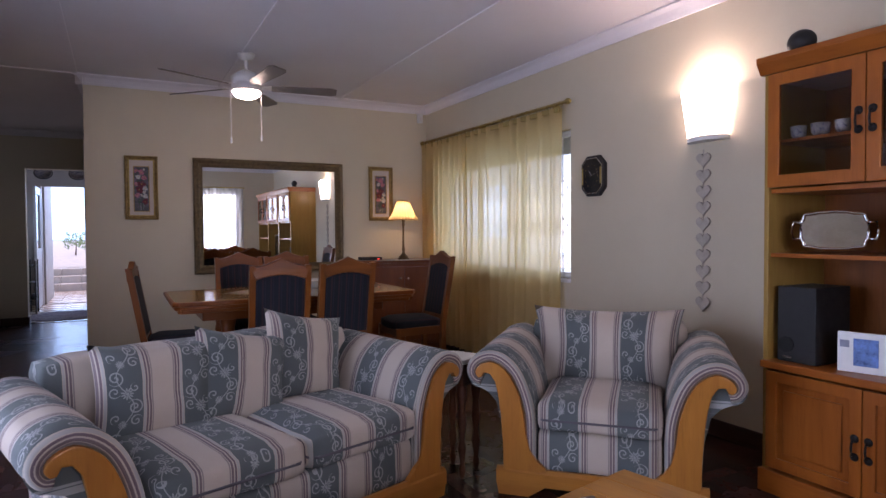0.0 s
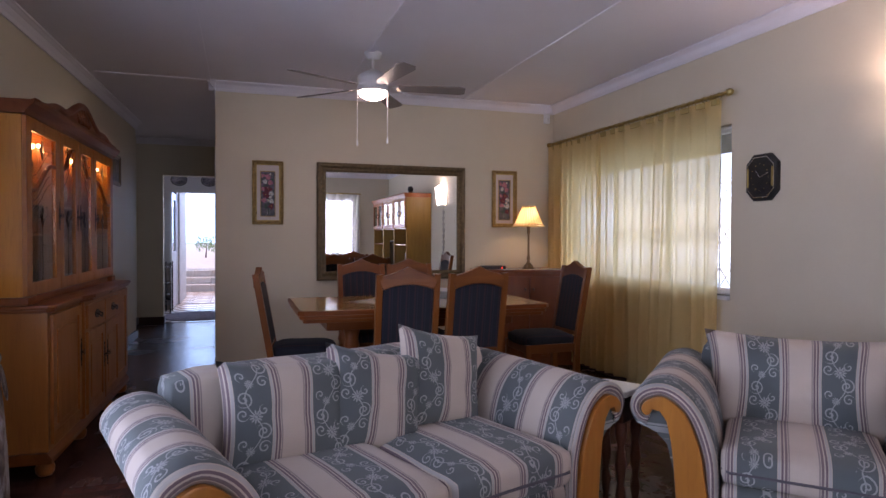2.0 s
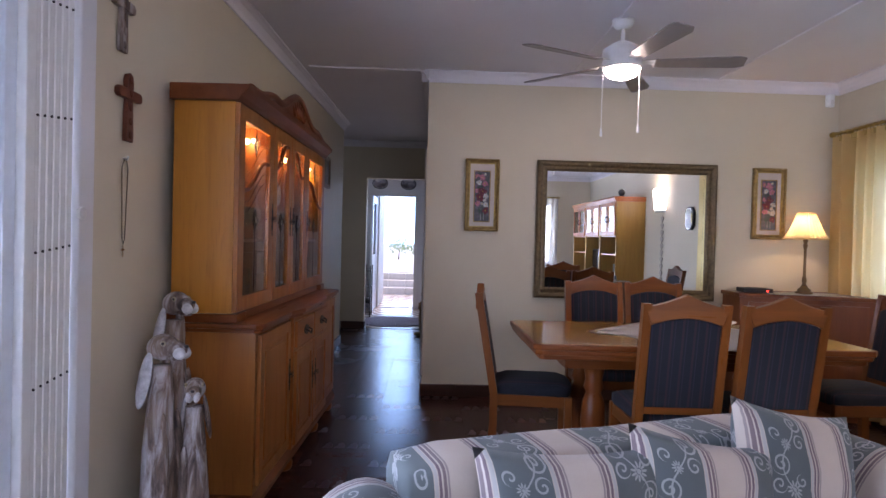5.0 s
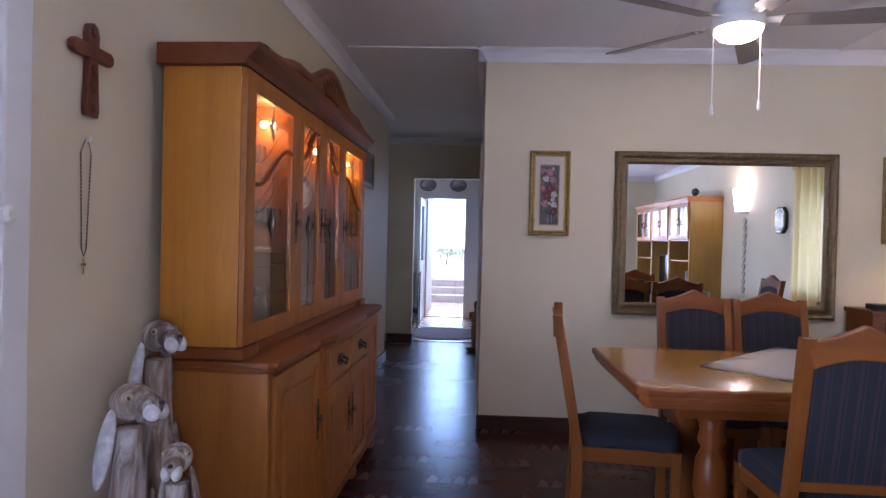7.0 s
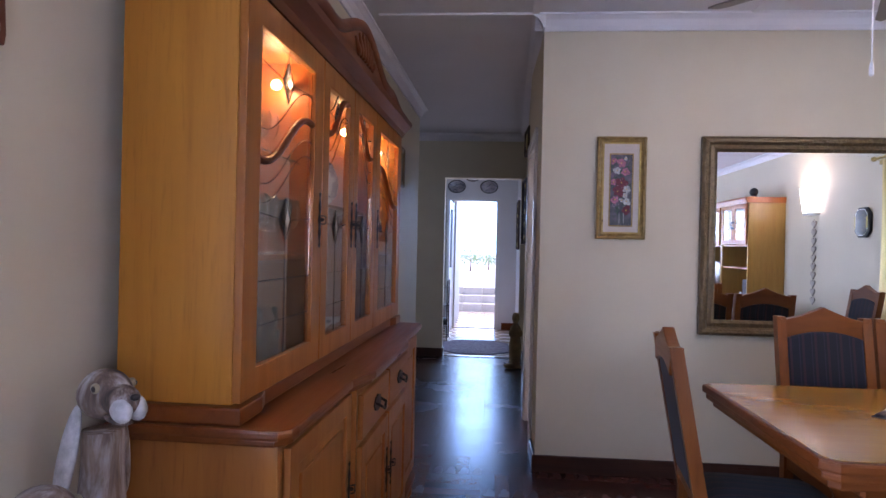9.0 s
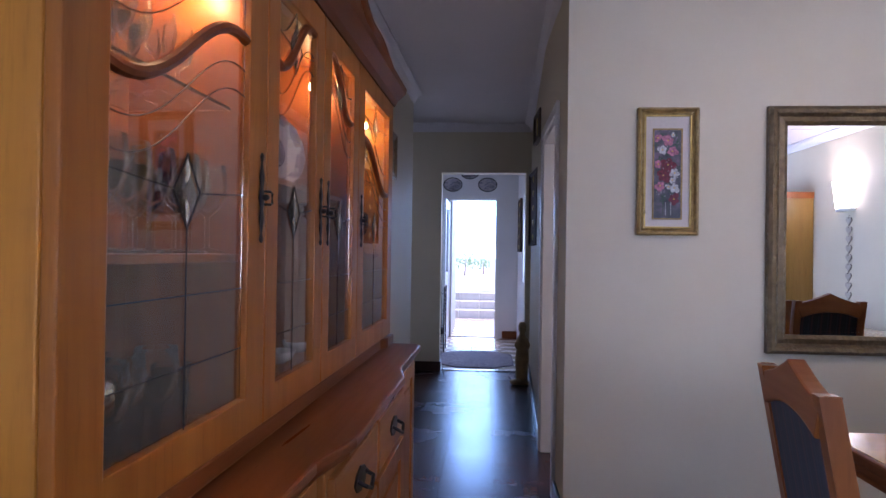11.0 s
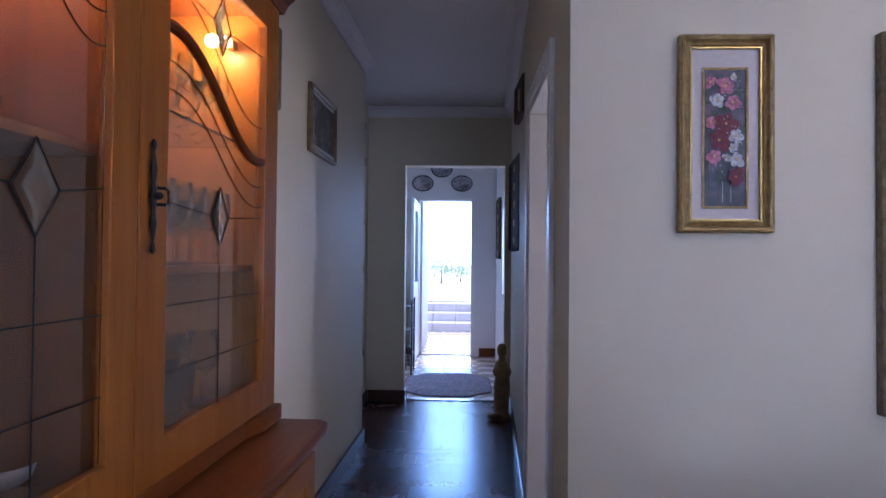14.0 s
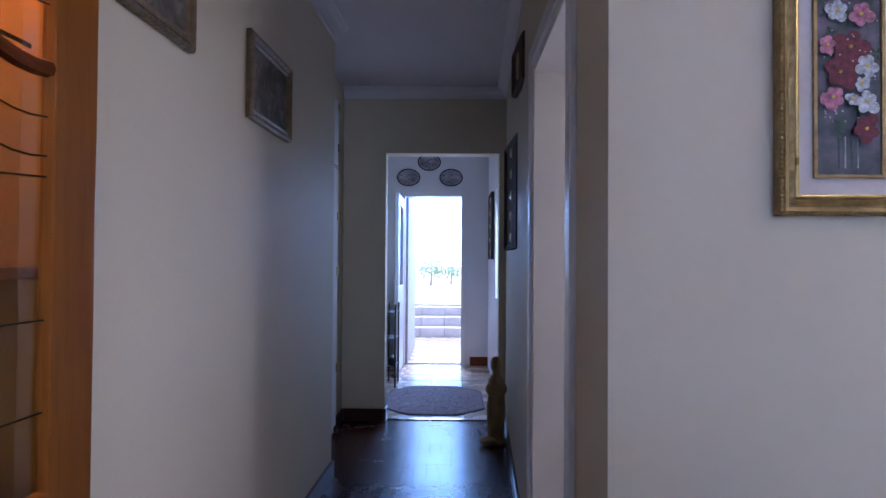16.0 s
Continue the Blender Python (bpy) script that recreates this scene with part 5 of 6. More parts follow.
for k in range(4):
    y0, y1 = SPLIT[k] + 0.002, SPLIT[k + 1] - 0.002
    x, s = UX, 0.080 if k in (0, 3) else 0.062
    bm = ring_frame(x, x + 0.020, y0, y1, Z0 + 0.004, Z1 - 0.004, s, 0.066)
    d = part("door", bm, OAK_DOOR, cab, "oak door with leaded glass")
    a, b = y0 + s, y1 - s
    pn = part("pane", box((x + 0.006, a, Z0 + 0.066), (x + 0.009, b, Z1 - 0.066)), GLASS, d)
    pn.visible_shadow = False

    def yy(t):
        return a + (b - a) * (t if k < 2 else 1 - t)

    part("sweep", tube([(x + 0.010, yy(i / 16), door_curve(k, i / 16)) for i in range(17)], 0.010, 8), OAK_CROWN, d)
    mid = (a + b) / 2
    for off in (-0.055, -0.10, 0.075):
        part("lead_came", tube([(x + 0.010, yy(i / 16), min(Z1 - 0.068, door_curve(k, i / 16) + off)) for i in range(17)], 0.0011, 5), IRON, d)
    for zc in (1.342, 1.700):
        q = 0.055
        part("lead_came", tube([(x + 0.010, mid, zc - q), (x + 0.010, mid + q * 0.70, zc), (x + 0.010, mid, zc + q), (x + 0.010, mid - q * 0.70, zc)], 0.0018, 5, None, True), IRON, d)
        part("lead_came", tube([(x + 0.010, a, zc + 0.012), (x + 0.010, mid - q * 0.70, zc)], 0.0011, 5), IRON, d)
        part("lead_came", tube([(x + 0.010, b, zc + 0.012), (x + 0.010, mid + q * 0.70, zc)], 0.0011, 5), IRON, d)
        part("bevelled_diamond", faceted(x + 0.0092, mid, zc, q * 0.64, q * 0.92), BEVELLED, d, "bevelled glass diamond").visible_shadow = False
    part("lead_came", tube([(x + 0.010, mid, 1.287), (x + 0.010, mid, Z0 + 0.066)], 0.0011, 5), IRON, d)
    part("lead_came", tube([(x + 0.010, a, 1.19), (x + 0.010, b, 1.19)], 0.0011, 5), IRON, d)
    part("lead_came", tube([(x + 0.010, a, 1.085), (x + 0.010, b, 1.085)], 0.0011, 5), IRON, d)
    part("lead_came", tube([(x + 0.010, mid, 1.755), (x + 0.010, mid, Z1 - 0.066)], 0.0011, 5), IRON, d)
    hy = y1 - 0.030 if k in (0, 1) else y0 + 0.030
    bail_pull(d, x + 0.020, hy, 1.355, True)

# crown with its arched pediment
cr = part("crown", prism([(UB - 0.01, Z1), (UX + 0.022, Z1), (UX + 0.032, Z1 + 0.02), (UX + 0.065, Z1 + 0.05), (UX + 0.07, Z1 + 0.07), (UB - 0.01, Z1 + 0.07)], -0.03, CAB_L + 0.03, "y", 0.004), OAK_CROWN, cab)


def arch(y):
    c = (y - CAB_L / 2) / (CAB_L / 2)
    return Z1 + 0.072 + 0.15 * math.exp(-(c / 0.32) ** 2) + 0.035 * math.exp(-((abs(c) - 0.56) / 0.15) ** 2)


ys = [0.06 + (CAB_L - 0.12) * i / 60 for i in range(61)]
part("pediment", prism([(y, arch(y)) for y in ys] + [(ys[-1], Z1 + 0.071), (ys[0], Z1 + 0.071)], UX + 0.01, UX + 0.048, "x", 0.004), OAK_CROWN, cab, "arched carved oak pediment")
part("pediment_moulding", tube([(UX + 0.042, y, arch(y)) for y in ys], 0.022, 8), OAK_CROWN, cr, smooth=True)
bm = bmesh.new()
for i in range(7):
    t = (i - 3) / 3
    tube([(UX + 0.05, CAB_L / 2 + t * 0.10 + 0.05 * t * s, Z1 + 0.10 + 0.10 * s * (1 - 0.5 * t * t)) for s in (0, 0.3, 0.6, 1)], [0.010, 0.014, 0.011, 0.004], 6, bm)
part("carving", bm, OAK_CROWN, cr, smooth=True)
HOT = glowing("halogen_bulb", (1.0, 0.78, 0.42), 30)
for y, watts in ((0.520, 1.7), (1.270, 1.1), (1.845, 1.4)):
    bulb("cabinet_spot", cab.matrix_basis @ Vector((0.205, y - 0.035, Z1 - 0.10)), watts, (1.0, 0.66, 0.24), 0.015)
    br = part("lamp_bracket", box((0.222, y - 0.004, Z1 - 0.105), (0.240, y + 0.026, Z1 - 0.085), 0.003), BRASS, cab)
    bm = bmesh.new()
    blob(bm, (0.231, y - 0.014, Z1 - 0.095), (0.009, 0.011, 0.012), 0, None, 8)
    part("bulb", bm, HOT, br, "small lit halogen bulb")

# what stands in the cabinet
CX, CY = wx(4.9) + 0.045, 3.975


def goblet(at, k):
    prof = [(0.026, 0), (0.026, 0.003), (0.004, 0.008), (0.004, 0.055), (0.022, 0.072), (0.029, 0.10), (0.026, 0.135), (0.0245, 0.135), (0.027, 0.10), (0.020, 0.075), (0.002, 0.062)]
    bm = lathe([(r * k, h * k) for r, h in prof], (0, 0, 0), 14)
    ob = solid("wine_glass", bm, CRYSTAL, "clear crystal wine glass on the cabinet shelf", "glass", smooth=True, group="glasses in the cabinet")
    ob.location = at
    ob.visible_shadow = False
    return ob


rnd = random.Random(4)
g0 = goblet((CX + 0.06, CY + 0.08, 1.251), 1.0)
for y0, y1, z in ((0.08, 0.50, 1.251), (1.37, 1.82, 1.251)):
    for i in range(8):
        for x in (0.07, 0.145):
            if (y0, i, x) != (0.08, 0, 0.07):
                copy_thing(g0, pose(CX + x + rnd.uniform(-0.01, 0.01), CY + y0 + (y1 - y0) * i / 7, z, 0, 0, rnd.uniform(0, 90)))
for k, (y0, y1) in enumerate(((0.03, 0.543), (1.317, CAB_L - 0.03))):
    sh = part("glass_shelf", box((UB + 0.014, y0, 1.520), (UX - 0.05, y1, 1.526)), GLASS, cab)
    sh.visible_shadow = False
    for i in range(7):
        for x in (0.06, 0.13):
            copy_thing(g0, pose(CX + x + rnd.uniform(-0.008, 0.008), CY + y0 + 0.05 + (y1 - y0 - 0.1) * i / 6, 1.527, 0, 0, rnd.uniform(0, 90)))
tb = solid("tumbler", lathe([(0.03, 0), (0.036, 0.09), (0.034, 0.09), (0.028, 0.006)], n=14), CRYSTAL, "clear glass tumbler on the cabinet floor", "glass", smooth=True, group="tumblers in the cabinet")
tb.location, tb.visible_shadow = (CX + 0.10, CY + 0.10, 0.946), False
for y0, y1, z, k in ((0.07, 0.50, 1.251, 1.15), (1.36, 1.84, 1.251, 1.15), (1.36, 1.84, 1.527, 1.05)):
    for i in range(7):
        copy_thing(g0, pose(CX + 0.205 + rnd.uniform(-0.008, 0.008), CY + y0 + (y1 - y0) * (i + 0.4) / 7, z, 0, 0, rnd.uniform(0, 90)) @ Matrix.Scale(k, 4))
for y in (0.10, 0.17, 0.24, 0.31, 1.40, 1.47, 1.55, 1.62, 1.70, 1.77):
    copy_thing(g0, pose(CX + 0.17 + rnd.uniform(-0.03, 0.03), CY + y, 0.946, 0, 0, rnd.uniform(0, 90)) @ Matrix.Scale(1.2, 4))
for y in (0.15, 0.20, 0.26, 0.32, 0.38, 0.44, 1.38, 1.44, 1.50, 1.56, 1.62, 1.68, 1.74, 1.80):
    copy_thing(tb, pose(CX + 0.12 + rnd.uniform(-0.06, 0.07), CY + y, 0.946))


def patterned_plate():
    m = Mat("blue_patterned_china", 0.15)
    nz = m.noise(42, m.coord(), 5, 0.7)
    m.color(m.ramp(nz, (0.40, (0.17, 0.16, 0.25)), (0.47, (0.40, 0.38, 0.42)), (0.60, (0.48, 0.46, 0.47)), (0.68, (0.24, 0.22, 0.31))))
    return m.m


def banded_plate():
    """A printed plate: flowered rim, plain ring, dark scene in the well."""
    m = Mat("printed_transferware", 0.18)
    sep = m.n("ShaderNodeSeparateXYZ")
    m.t.links.new(m.coord(), sep.inputs[0])
    M = m.math
    r = M("SQRT", M("ADD", M("MULTIPLY", sep.outputs[0], sep.outputs[0]), M("MULTIPLY", sep.outputs[1], sep.outputs[1])))
    rim, well = M("GREATER_THAN", r, 0.083), M("LESS_THAN", r, 0.054)
    fine, big = m.noise(34, m.coord(), 4, 0.6), m.noise(22, m.coord(), 5, 0.7)
    cream, ink = (0.50, 0.46, 0.47), (0.13, 0.095, 0.15)
    print_rim = m.mix(m.ramp(fine, (0.42, (0, 0, 0)), (0.50, (0.85,) * 3)), cream, ink)
    print_well = m.mix(m.ramp(big, (0.36, (0, 0, 0)), (0.52, (0.95,) * 3)), (0.30, 0.26, 0.31), ink)
    m.color(m.mix(well, m.mix(rim, cream, print_rim), print_well))
    return m.m


CHINA = patterned_plate()
PRINTED = banded_plate()


def standing_plate(y, z, r, x=0.055):
    n, prof = 40, [(0.0, 0.0), (0.6, 0.0), (0.75, 0.010), (1.0, 0.020), (0.99, 0.026), (0.74, 0.016), (0.58, 0.006), (0.02, 0.006)]
    bm = lathe([(max(0.001, p * r), h) for p, h in prof], n=n)
    for v in bm.verts:
        rad = math.hypot(v.co.x, v.co.y)
        if rad > 0.9 * r:
            v.co *= 1 + 0.014 * math.cos(14 * math.atan2(v.co.y, v.co.x))
    ob = solid("china_plate", bm, PRINTED, "blue and white patterned china plate standing on edge", "plate", smooth=True, group="plates in the cabinet")
    ob.matrix_basis = pose(CX + x, CY + y, z + r * 1.02, 0, 78, -32)


standing_plate(1.05, 1.421, 0.108, 0.10)
dish = solid("oval_dish", lathe([(0.002, 0.0), (0.045, 0.0), (0.055, 0.012), (0.075, 0.018), (0.074, 0.021), (0.053, 0.015), (0.043, 0.004), (0.002, 0.004)], n=32), CHROME, "oval silver dish standing on the cabinet shelf", "dish", smooth=True)
dish.matrix_basis = pose(CX + 0.07, CY + 1.20, 1.421 + 0.056, 0, 76, -20) @ Matrix.Diagonal((0.72, 1.15, 1.0, 1.0))
for y, r in ((0.70, 0.055), (0.88, 0.065), (1.08, 0.055), (1.28, 0.048)):
    ob = solid("china_bowl", lathe([(0.5 * r, 0), (0.85 * r, 0.014), (r, 0.034), (0.95 * r, 0.034), (0.8 * r, 0.016), (0.4 * r, 0.006)], n=22), CHINA, "small patterned china bowl on the cabinet floor", "bowl", smooth=True, group="bowls in the cabinet")
    ob.location = (CX + 0.12, CY + y, 0.946)
cru = thing("cruet", "small silver-capped glass cruet in the cabinet", "cruet", (CX + 0.16, CY + 0.20, 0.946))
part("body", lathe([(0.028, 0), (0.034, 0.02), (0.034, 0.085), (0.022, 0.105), (0.014, 0.12)], n=18), CRYSTAL, cru, smooth=True)
part("cap", lathe([(0.036, 0.085), (0.036, 0.125), (0.030, 0.132), (0.012, 0.140), (0.014, 0.152), (0.006, 0.162)], n=18), CHROME, cru, "polished silver cap", smooth=True)
for y in (0.40, 0.50):
    ob = solid("glass_bowl_stack", lathe([(0.02, 0), (0.03, 0.02), (0.036, 0.05), (0.026, 0.055), (0.032, 0.075), (0.036, 0.10), (0.033, 0.10), (0.025, 0.06)], n=18), CRYSTAL, "stacked clear glass dessert bowls", "bowl", smooth=True, group="glass bowls in the cabinet")
    ob.location = (CX + 0.12, CY + y, 0.946)


# ---- carved dogs beside the cabinet ----
def make_limed():
    m = Mat("limewashed_carved_wood", 0.7)
    streak = m.noise(1.0, m.coord((22, 22, 4.5)), 5, 0.65, 0.5)
    big = m.noise(5.0, m.coord((1.5, 1.5, 0.8)), 4, 0.6)
    c = m.ramp(streak, (0.36, (0.035, 0.022, 0.019)), (0.46, (0.13, 0.085, 0.066)), (0.55, (0.30, 0.26, 0.25)), (0.70, (0.52, 0.49, 0.50)))
    m.color(m.mix(m.ramp(big, (0.45, (0, 0, 0)), (0.65, (0.6,) * 3)), c, (0.26, 0.165, 0.105)))
    return m.bump(streak, 0.5, 0.006).m


LIMED = make_limed()
LIMED_PALE = plain("pale_limewash", (0.43, 0.41, 0.41), 0.7, 0, 0.30, 38, 0.4)
LIMED_DARK = plain("dark_eye_paint", (0.03, 0.02, 0.02), 0.4)
LIMED_EYE = plain("amber_eye_paint", (0.30, 0.24, 0.15), 0.4)


def carved_dog(at, h, turn, fat, label):
    """A tall carved dog: post body, head looking along +x, drooping ears. One mesh."""
    bm = bmesh.new()
    neck = h - 0.17
    prof = [(0.085, 0.0), (0.088, 0.10), (0.080, neck * 0.45), (0.074, neck * 0.62), (0.058, neck * 0.82), (0.048, neck * 0.95), (0.045, neck + 0.03)]
    lathe([(r * fat, z) for r, z in prof], (0, 0, 0), 20, bm)
    for v in bm.verts:
        v.co.x *= 1.0 + 0.10 * noise.noise(v.co * 9)
        v.co.y *= 1.0 + 0.10 * noise.noise(v.co * 9 + Vector((5, 5, 5)))
    for f in bm.faces:
        f.smooth = True
    k = fat
    blob(bm, (0.005 * k, 0, h - 0.072), (0.078 * k, 0.054 * k, 0.058 * k), 0, pose(0, 0, 0, 0, -12, 0))
    blob(bm, (0.070 * k, 0, h - 0.074), (0.066 * k, 0.038 * k, 0.036 * k), 0, pose(0, 0, 0, 0, 4, 0))
    for s in (-1, 1):
        blob(bm, (0.108 * k, s * 0.017 * k, h - 0.086), (0.034 * k, 0.020 * k, 0.028 * k), 1, pose(0, 0, 0, 0, 20, 0))
        blob(bm, (0.044 * k, s * 0.041 * k, h - 0.052), (0.013 * k, 0.009 * k, 0.012 * k), 3, None, 8)
        blob(bm, (0.047 * k, s * 0.047 * k, h - 0.052), (0.007 * k, 0.005 * k, 0.007 * k), 2, None, 8)
        blob(bm, (-0.035 * k, s * 0.062 * k, h - 0.19), (0.034 * k, 0.014 * k, 0.125 * k), 1 if s < 0 else 0, pose(0, 0, 0, s * 8, 6, 0))
        blob(bm, (0.054 * k, s * 0.042 * k, neck * 0.46), (0.030 * k, 0.030 * k, neck * 0.36), 0)
        blob(bm, (0.080 * k, s * 0.042 * k, 0.03), (0.050 * k, 0.036 * k, 0.032), 1)
    blob(bm, (0.134 * k, 0, h - 0.062), (0.010 * k, 0.011 * k, 0.008 * k), 2, None, 8)
    blob(bm, (0.066 * k, 0, h - 0.108), (0.050 * k, 0.026 * k, 0.012 * k), 0, pose(0, 0, 0, 0, 6, 0))
    ob = solid("carved_dog", bm, LIMED, label, "statue", group="carved dogs")
    for m in (LIMED_PALE, LIMED_DARK, LIMED_EYE):
        ob.data.materials.append(m)
    ob.matrix_basis = pose(*at, 0, 0, turn)


carved_dog((-0.945, 3.78, 0), 1.06, -30, 0.82, "tall limewashed carved wooden dog beside the cabinet")
carved_dog((-0.905, 3.565, 0), 0.92, -20, 0.84, "medium limewashed carved wooden dog with white ears")
carved_dog((-0.800, 3.62, 0), 0.755, -75, 0.72, "small limewashed carved wooden dog looking forward")


# ---- crosses and rosary ----
def cross(at, h, w, mat, label, carve):
    bm = bmesh.new()
    t = 0.020
    for sgn, pts in ((1, [(-0.026, -h / 2), (0.026, -h / 2), (0.030, -h / 2 + 0.02), (0.022, 0.02), (0.028, h / 2 - 0.03), (0.020, h / 2 - 0.008), (0.0, h / 2), (-0.020, h / 2 - 0.008), (-0.028, h / 2 - 0.03), (-0.022, 0.02), (-0.030, -h / 2 + 0.02)]),
                     (1, [(-w / 2, h * 0.15), (-w / 2 + 0.012, h * 0.11), (w / 2 - 0.012, h * 0.11), (w / 2, h * 0.15), (w / 2, h * 0.22), (w / 2 - 0.012, h * 0.26), (-w / 2 + 0.012, h * 0.26), (-w / 2, h * 0.22)])):
        prism(pts, 0.002, t + (0.003 if len(pts) == 8 else 0), "x", 0.004, bm)
    if carve:
        for k in range(5):
            blob(bm, (t + 0.002, 0, -h * 0.4 + k * h * 0.2), (0.006, 0.012, 0.016), 0, None, 8)
    ob = solid("wall_cross", bm, mat, label, "cross")
    ob.location = at


REDWOOD = wood("red_brown_carved_wood", (0.19, 0.06, 0.032), (0.10, 0.030, 0.018), "z", 0.4)
cross((wx(3.66), 3.66, 1.748), 0.262, 0.185, REDWOOD, "red-brown carved wooden cross on the wall", True)
cross((wx(3.61), 3.61, 2.075), 0.26, 0.16, LIMED, "weathered grey carved wooden cross on the wall", True)
BEAD = plain("brown_wooden_bead", (0.06, 0.03, 0.02), 0.5)
ro = thing("rosary", "thin bead rosary hanging from a small hook", "rosary", (wx(3.65), 3.65, 0.075), LEAN_DEG)
part("hook", tube([(0.0, 0, 1.475), (0.018, 0, 1.472), (0.020, 0, 1.485)], 0.004, 6), WHITE, ro)
bm = bmesh.new()
tube([(0.010, -0.004, 1.478), (0.008, -0.022, 1.44), (0.006, -0.010, 1.17), (0.006, 0.0, 1.15), (0.006, 0.010, 1.17), (0.008, 0.022, 1.44), (0.010, 0.004, 1.478)], 0.0012, 6, bm)
part("chain", bm, IRON, ro)
for k in range(26):
    f = (k + 0.5) / 26
    for sgn in (-1, 1):
        y, z = sgn * (0.022 - 0.012 * f), 1.44 - 0.27 * f
        bm = bmesh.new()
        blob(bm, (0.008 - 0.002 * f, y, z), (0.0026, 0.0026, 0.0036), 0, None, 6)
        part("bead", bm, BEAD, ro)
bm = box((0.002, -0.003, 1.10), (0.006, 0.003, 1.145), 0.001)
box((0.002, -0.012, 1.124), (0.006, 0.012, 1.131), 0.001, bm=bm)
part("pendant", bm, CHROME, ro)

# ---- wall clock, sconce, hearts on the right wall ----
ck = thing("wall_clock", "octagonal dark wall clock with brass-edged glass", "clock", (XR, 3.462, 1.623))


def octagon(w, h, k):
    return [(-w, -h + k), (-w + k, -h), (w - k, -h), (w, -h + k), (w, h - k), (w - k, h), (-w + k, h), (-w, h - k)]


part("case", prism(octagon(0.122, 0.148, 0.06), -0.035, -0.002, "x", 0.006), BLACK, ck)
part("bezel", prism(octagon(0.104, 0.130, 0.052), -0.042, -0.035, "x", 0.003), CHROME, ck, "thin silver bezel")
for y in (-0.097, 0.097):
    part("side_bar", box((-0.047, y - 0.007, -0.06), (-0.0425, y + 0.007, 0.06), 0.0015), BRASS, ck, "polished brass side bar")
fc = part("face", prism(octagon(0.098, 0.124, 0.050), -0.0445, -0.042, "x"), plain("smoked_clock_glass", (0.012, 0.013, 0.016), 0.06), ck)
for ang, ln in ((35, 0.05), (-70, 0.075)):
    a = radians(ang)
    part("pointer", tube([(-0.047, 0, 0), (-0.047, ln * math.sin(a), ln * math.cos(a))], 0.0018, 5), CHROME, fc)
for i in range(12):
    a = i * math.pi / 6
    part("hour_mark", box((-0.0458, 0.066 * math.sin(a) - 0.0016, 0.084 * math.cos(a) - 0.003), (-0.0446, 0.066 * math.sin(a) + 0.0016, 0.084 * math.cos(a) + 0.003)), BRASS, fc)

sc = thing("wall_sconce", "white half-round wall light, brightly lit", "wall lamp", (XR, 2.47, 1.745))


def sconce_fn(u, v):
    a = math.pi * (u - 0.5)
    r = 0.135 + 0.045 * v
    return (-0.004 - r * 0.72 * math.cos(a), r * math.sin(a), 0.03 + 0.28 * v)


part("glass_shade", grid(20, 6, sconce_fn, 0.004), glowing("lit_sconce_glass", (1.0, 0.97, 0.90), 4.0), sc, "glowing opal glass shade")
part("rim", prism([(-0.14 * 0.72 * math.cos(math.pi * (i / 16 - 0.5)) - 0.003, 0.14 * math.sin(math.pi * (i / 16 - 0.5))) for i in range(17)], 0.0, 0.028, "z", 0.003), WHITE, sc)
bulb("sconce_bulb", (XR - 0.07, 2.47, 2.035), 11, (1.0, 0.96, 0.88), 0.05)

ht = thing("heart_garland", "string of pale ceramic hearts hanging on the wall", "wall decoration", (XR, 2.505, 0.045))
HEART = plain("pale_ceramic_hearts", (0.42, 0.36, 0.30), 0.6, 0, 0.15)
part("string", tube([(-0.012, 0, 1.66), (-0.012, 0, 0.74)], 0.0025, 5), HEART, ht)
for i in range(10):
    zc = 1.60 - i * 0.096
    pts = []
    for j in range(20):
        t = 2 * math.pi * j / 20
        pts.append((0.0031 * 16 * math.sin(t) ** 3 * 1.05, zc + 0.0031 * (13 * math.cos(t) - 5 * math.cos(2 * t) - 2 * math.cos(3 * t) - math.cos(4 * t))))
    part("heart", prism(pts, -0.017, -0.005, "x", 0.004), HEART, ht)

sn = thing("alarm_sensor", "small white alarm sensor in the ceiling corner", "sensor", (3.34, YM, 2.44))
part("body", prism([(-0.03, -0.001), (-0.03, -0.03), (-0.015, -0.05), (0.015, -0.05), (0.03, -0.03), (0.03, -0.001)], 0, 0.10, "z", 0.006), WHITE, sn)
part("lens", prism([(-0.02, -0.042), (-0.012, -0.052), (0.012, -0.052), (0.02, -0.042)], 0.02, 0.055, "z", 0.002), PORCELAIN, sn)

# ---- side table and coffee table ----
sdt = thing("side_table", "small dark turned-leg side table with white top", "side table", (1.815, 2.675, 0), 30)
part("top", prism(octagon(0.10, 0.10, 0.02), 0.57, 0.595, "z", 0.006), plain("white_marble_top", (0.62, 0.60, 0.57), 0.3, 0, 0.1, 9), sdt)
part("apron", box((-0.085, -0.085, 0.46), (0.085, 0.085, 0.57), 0.004), TURNED, sdt)
for x in (-0.07, 0.07):
    for y in (-0.07, 0.07):
        part("leg", lathe([(0.012, 0), (0.018, 0.04), (0.012, 0.08), (0.022, 0.15), (0.013, 0.20), (0.024, 0.28), (0.015, 0.36), (0.024, 0.40), (0.024, 0.46)], (x, y, 0), 12), TURNED, sdt, smooth=True)

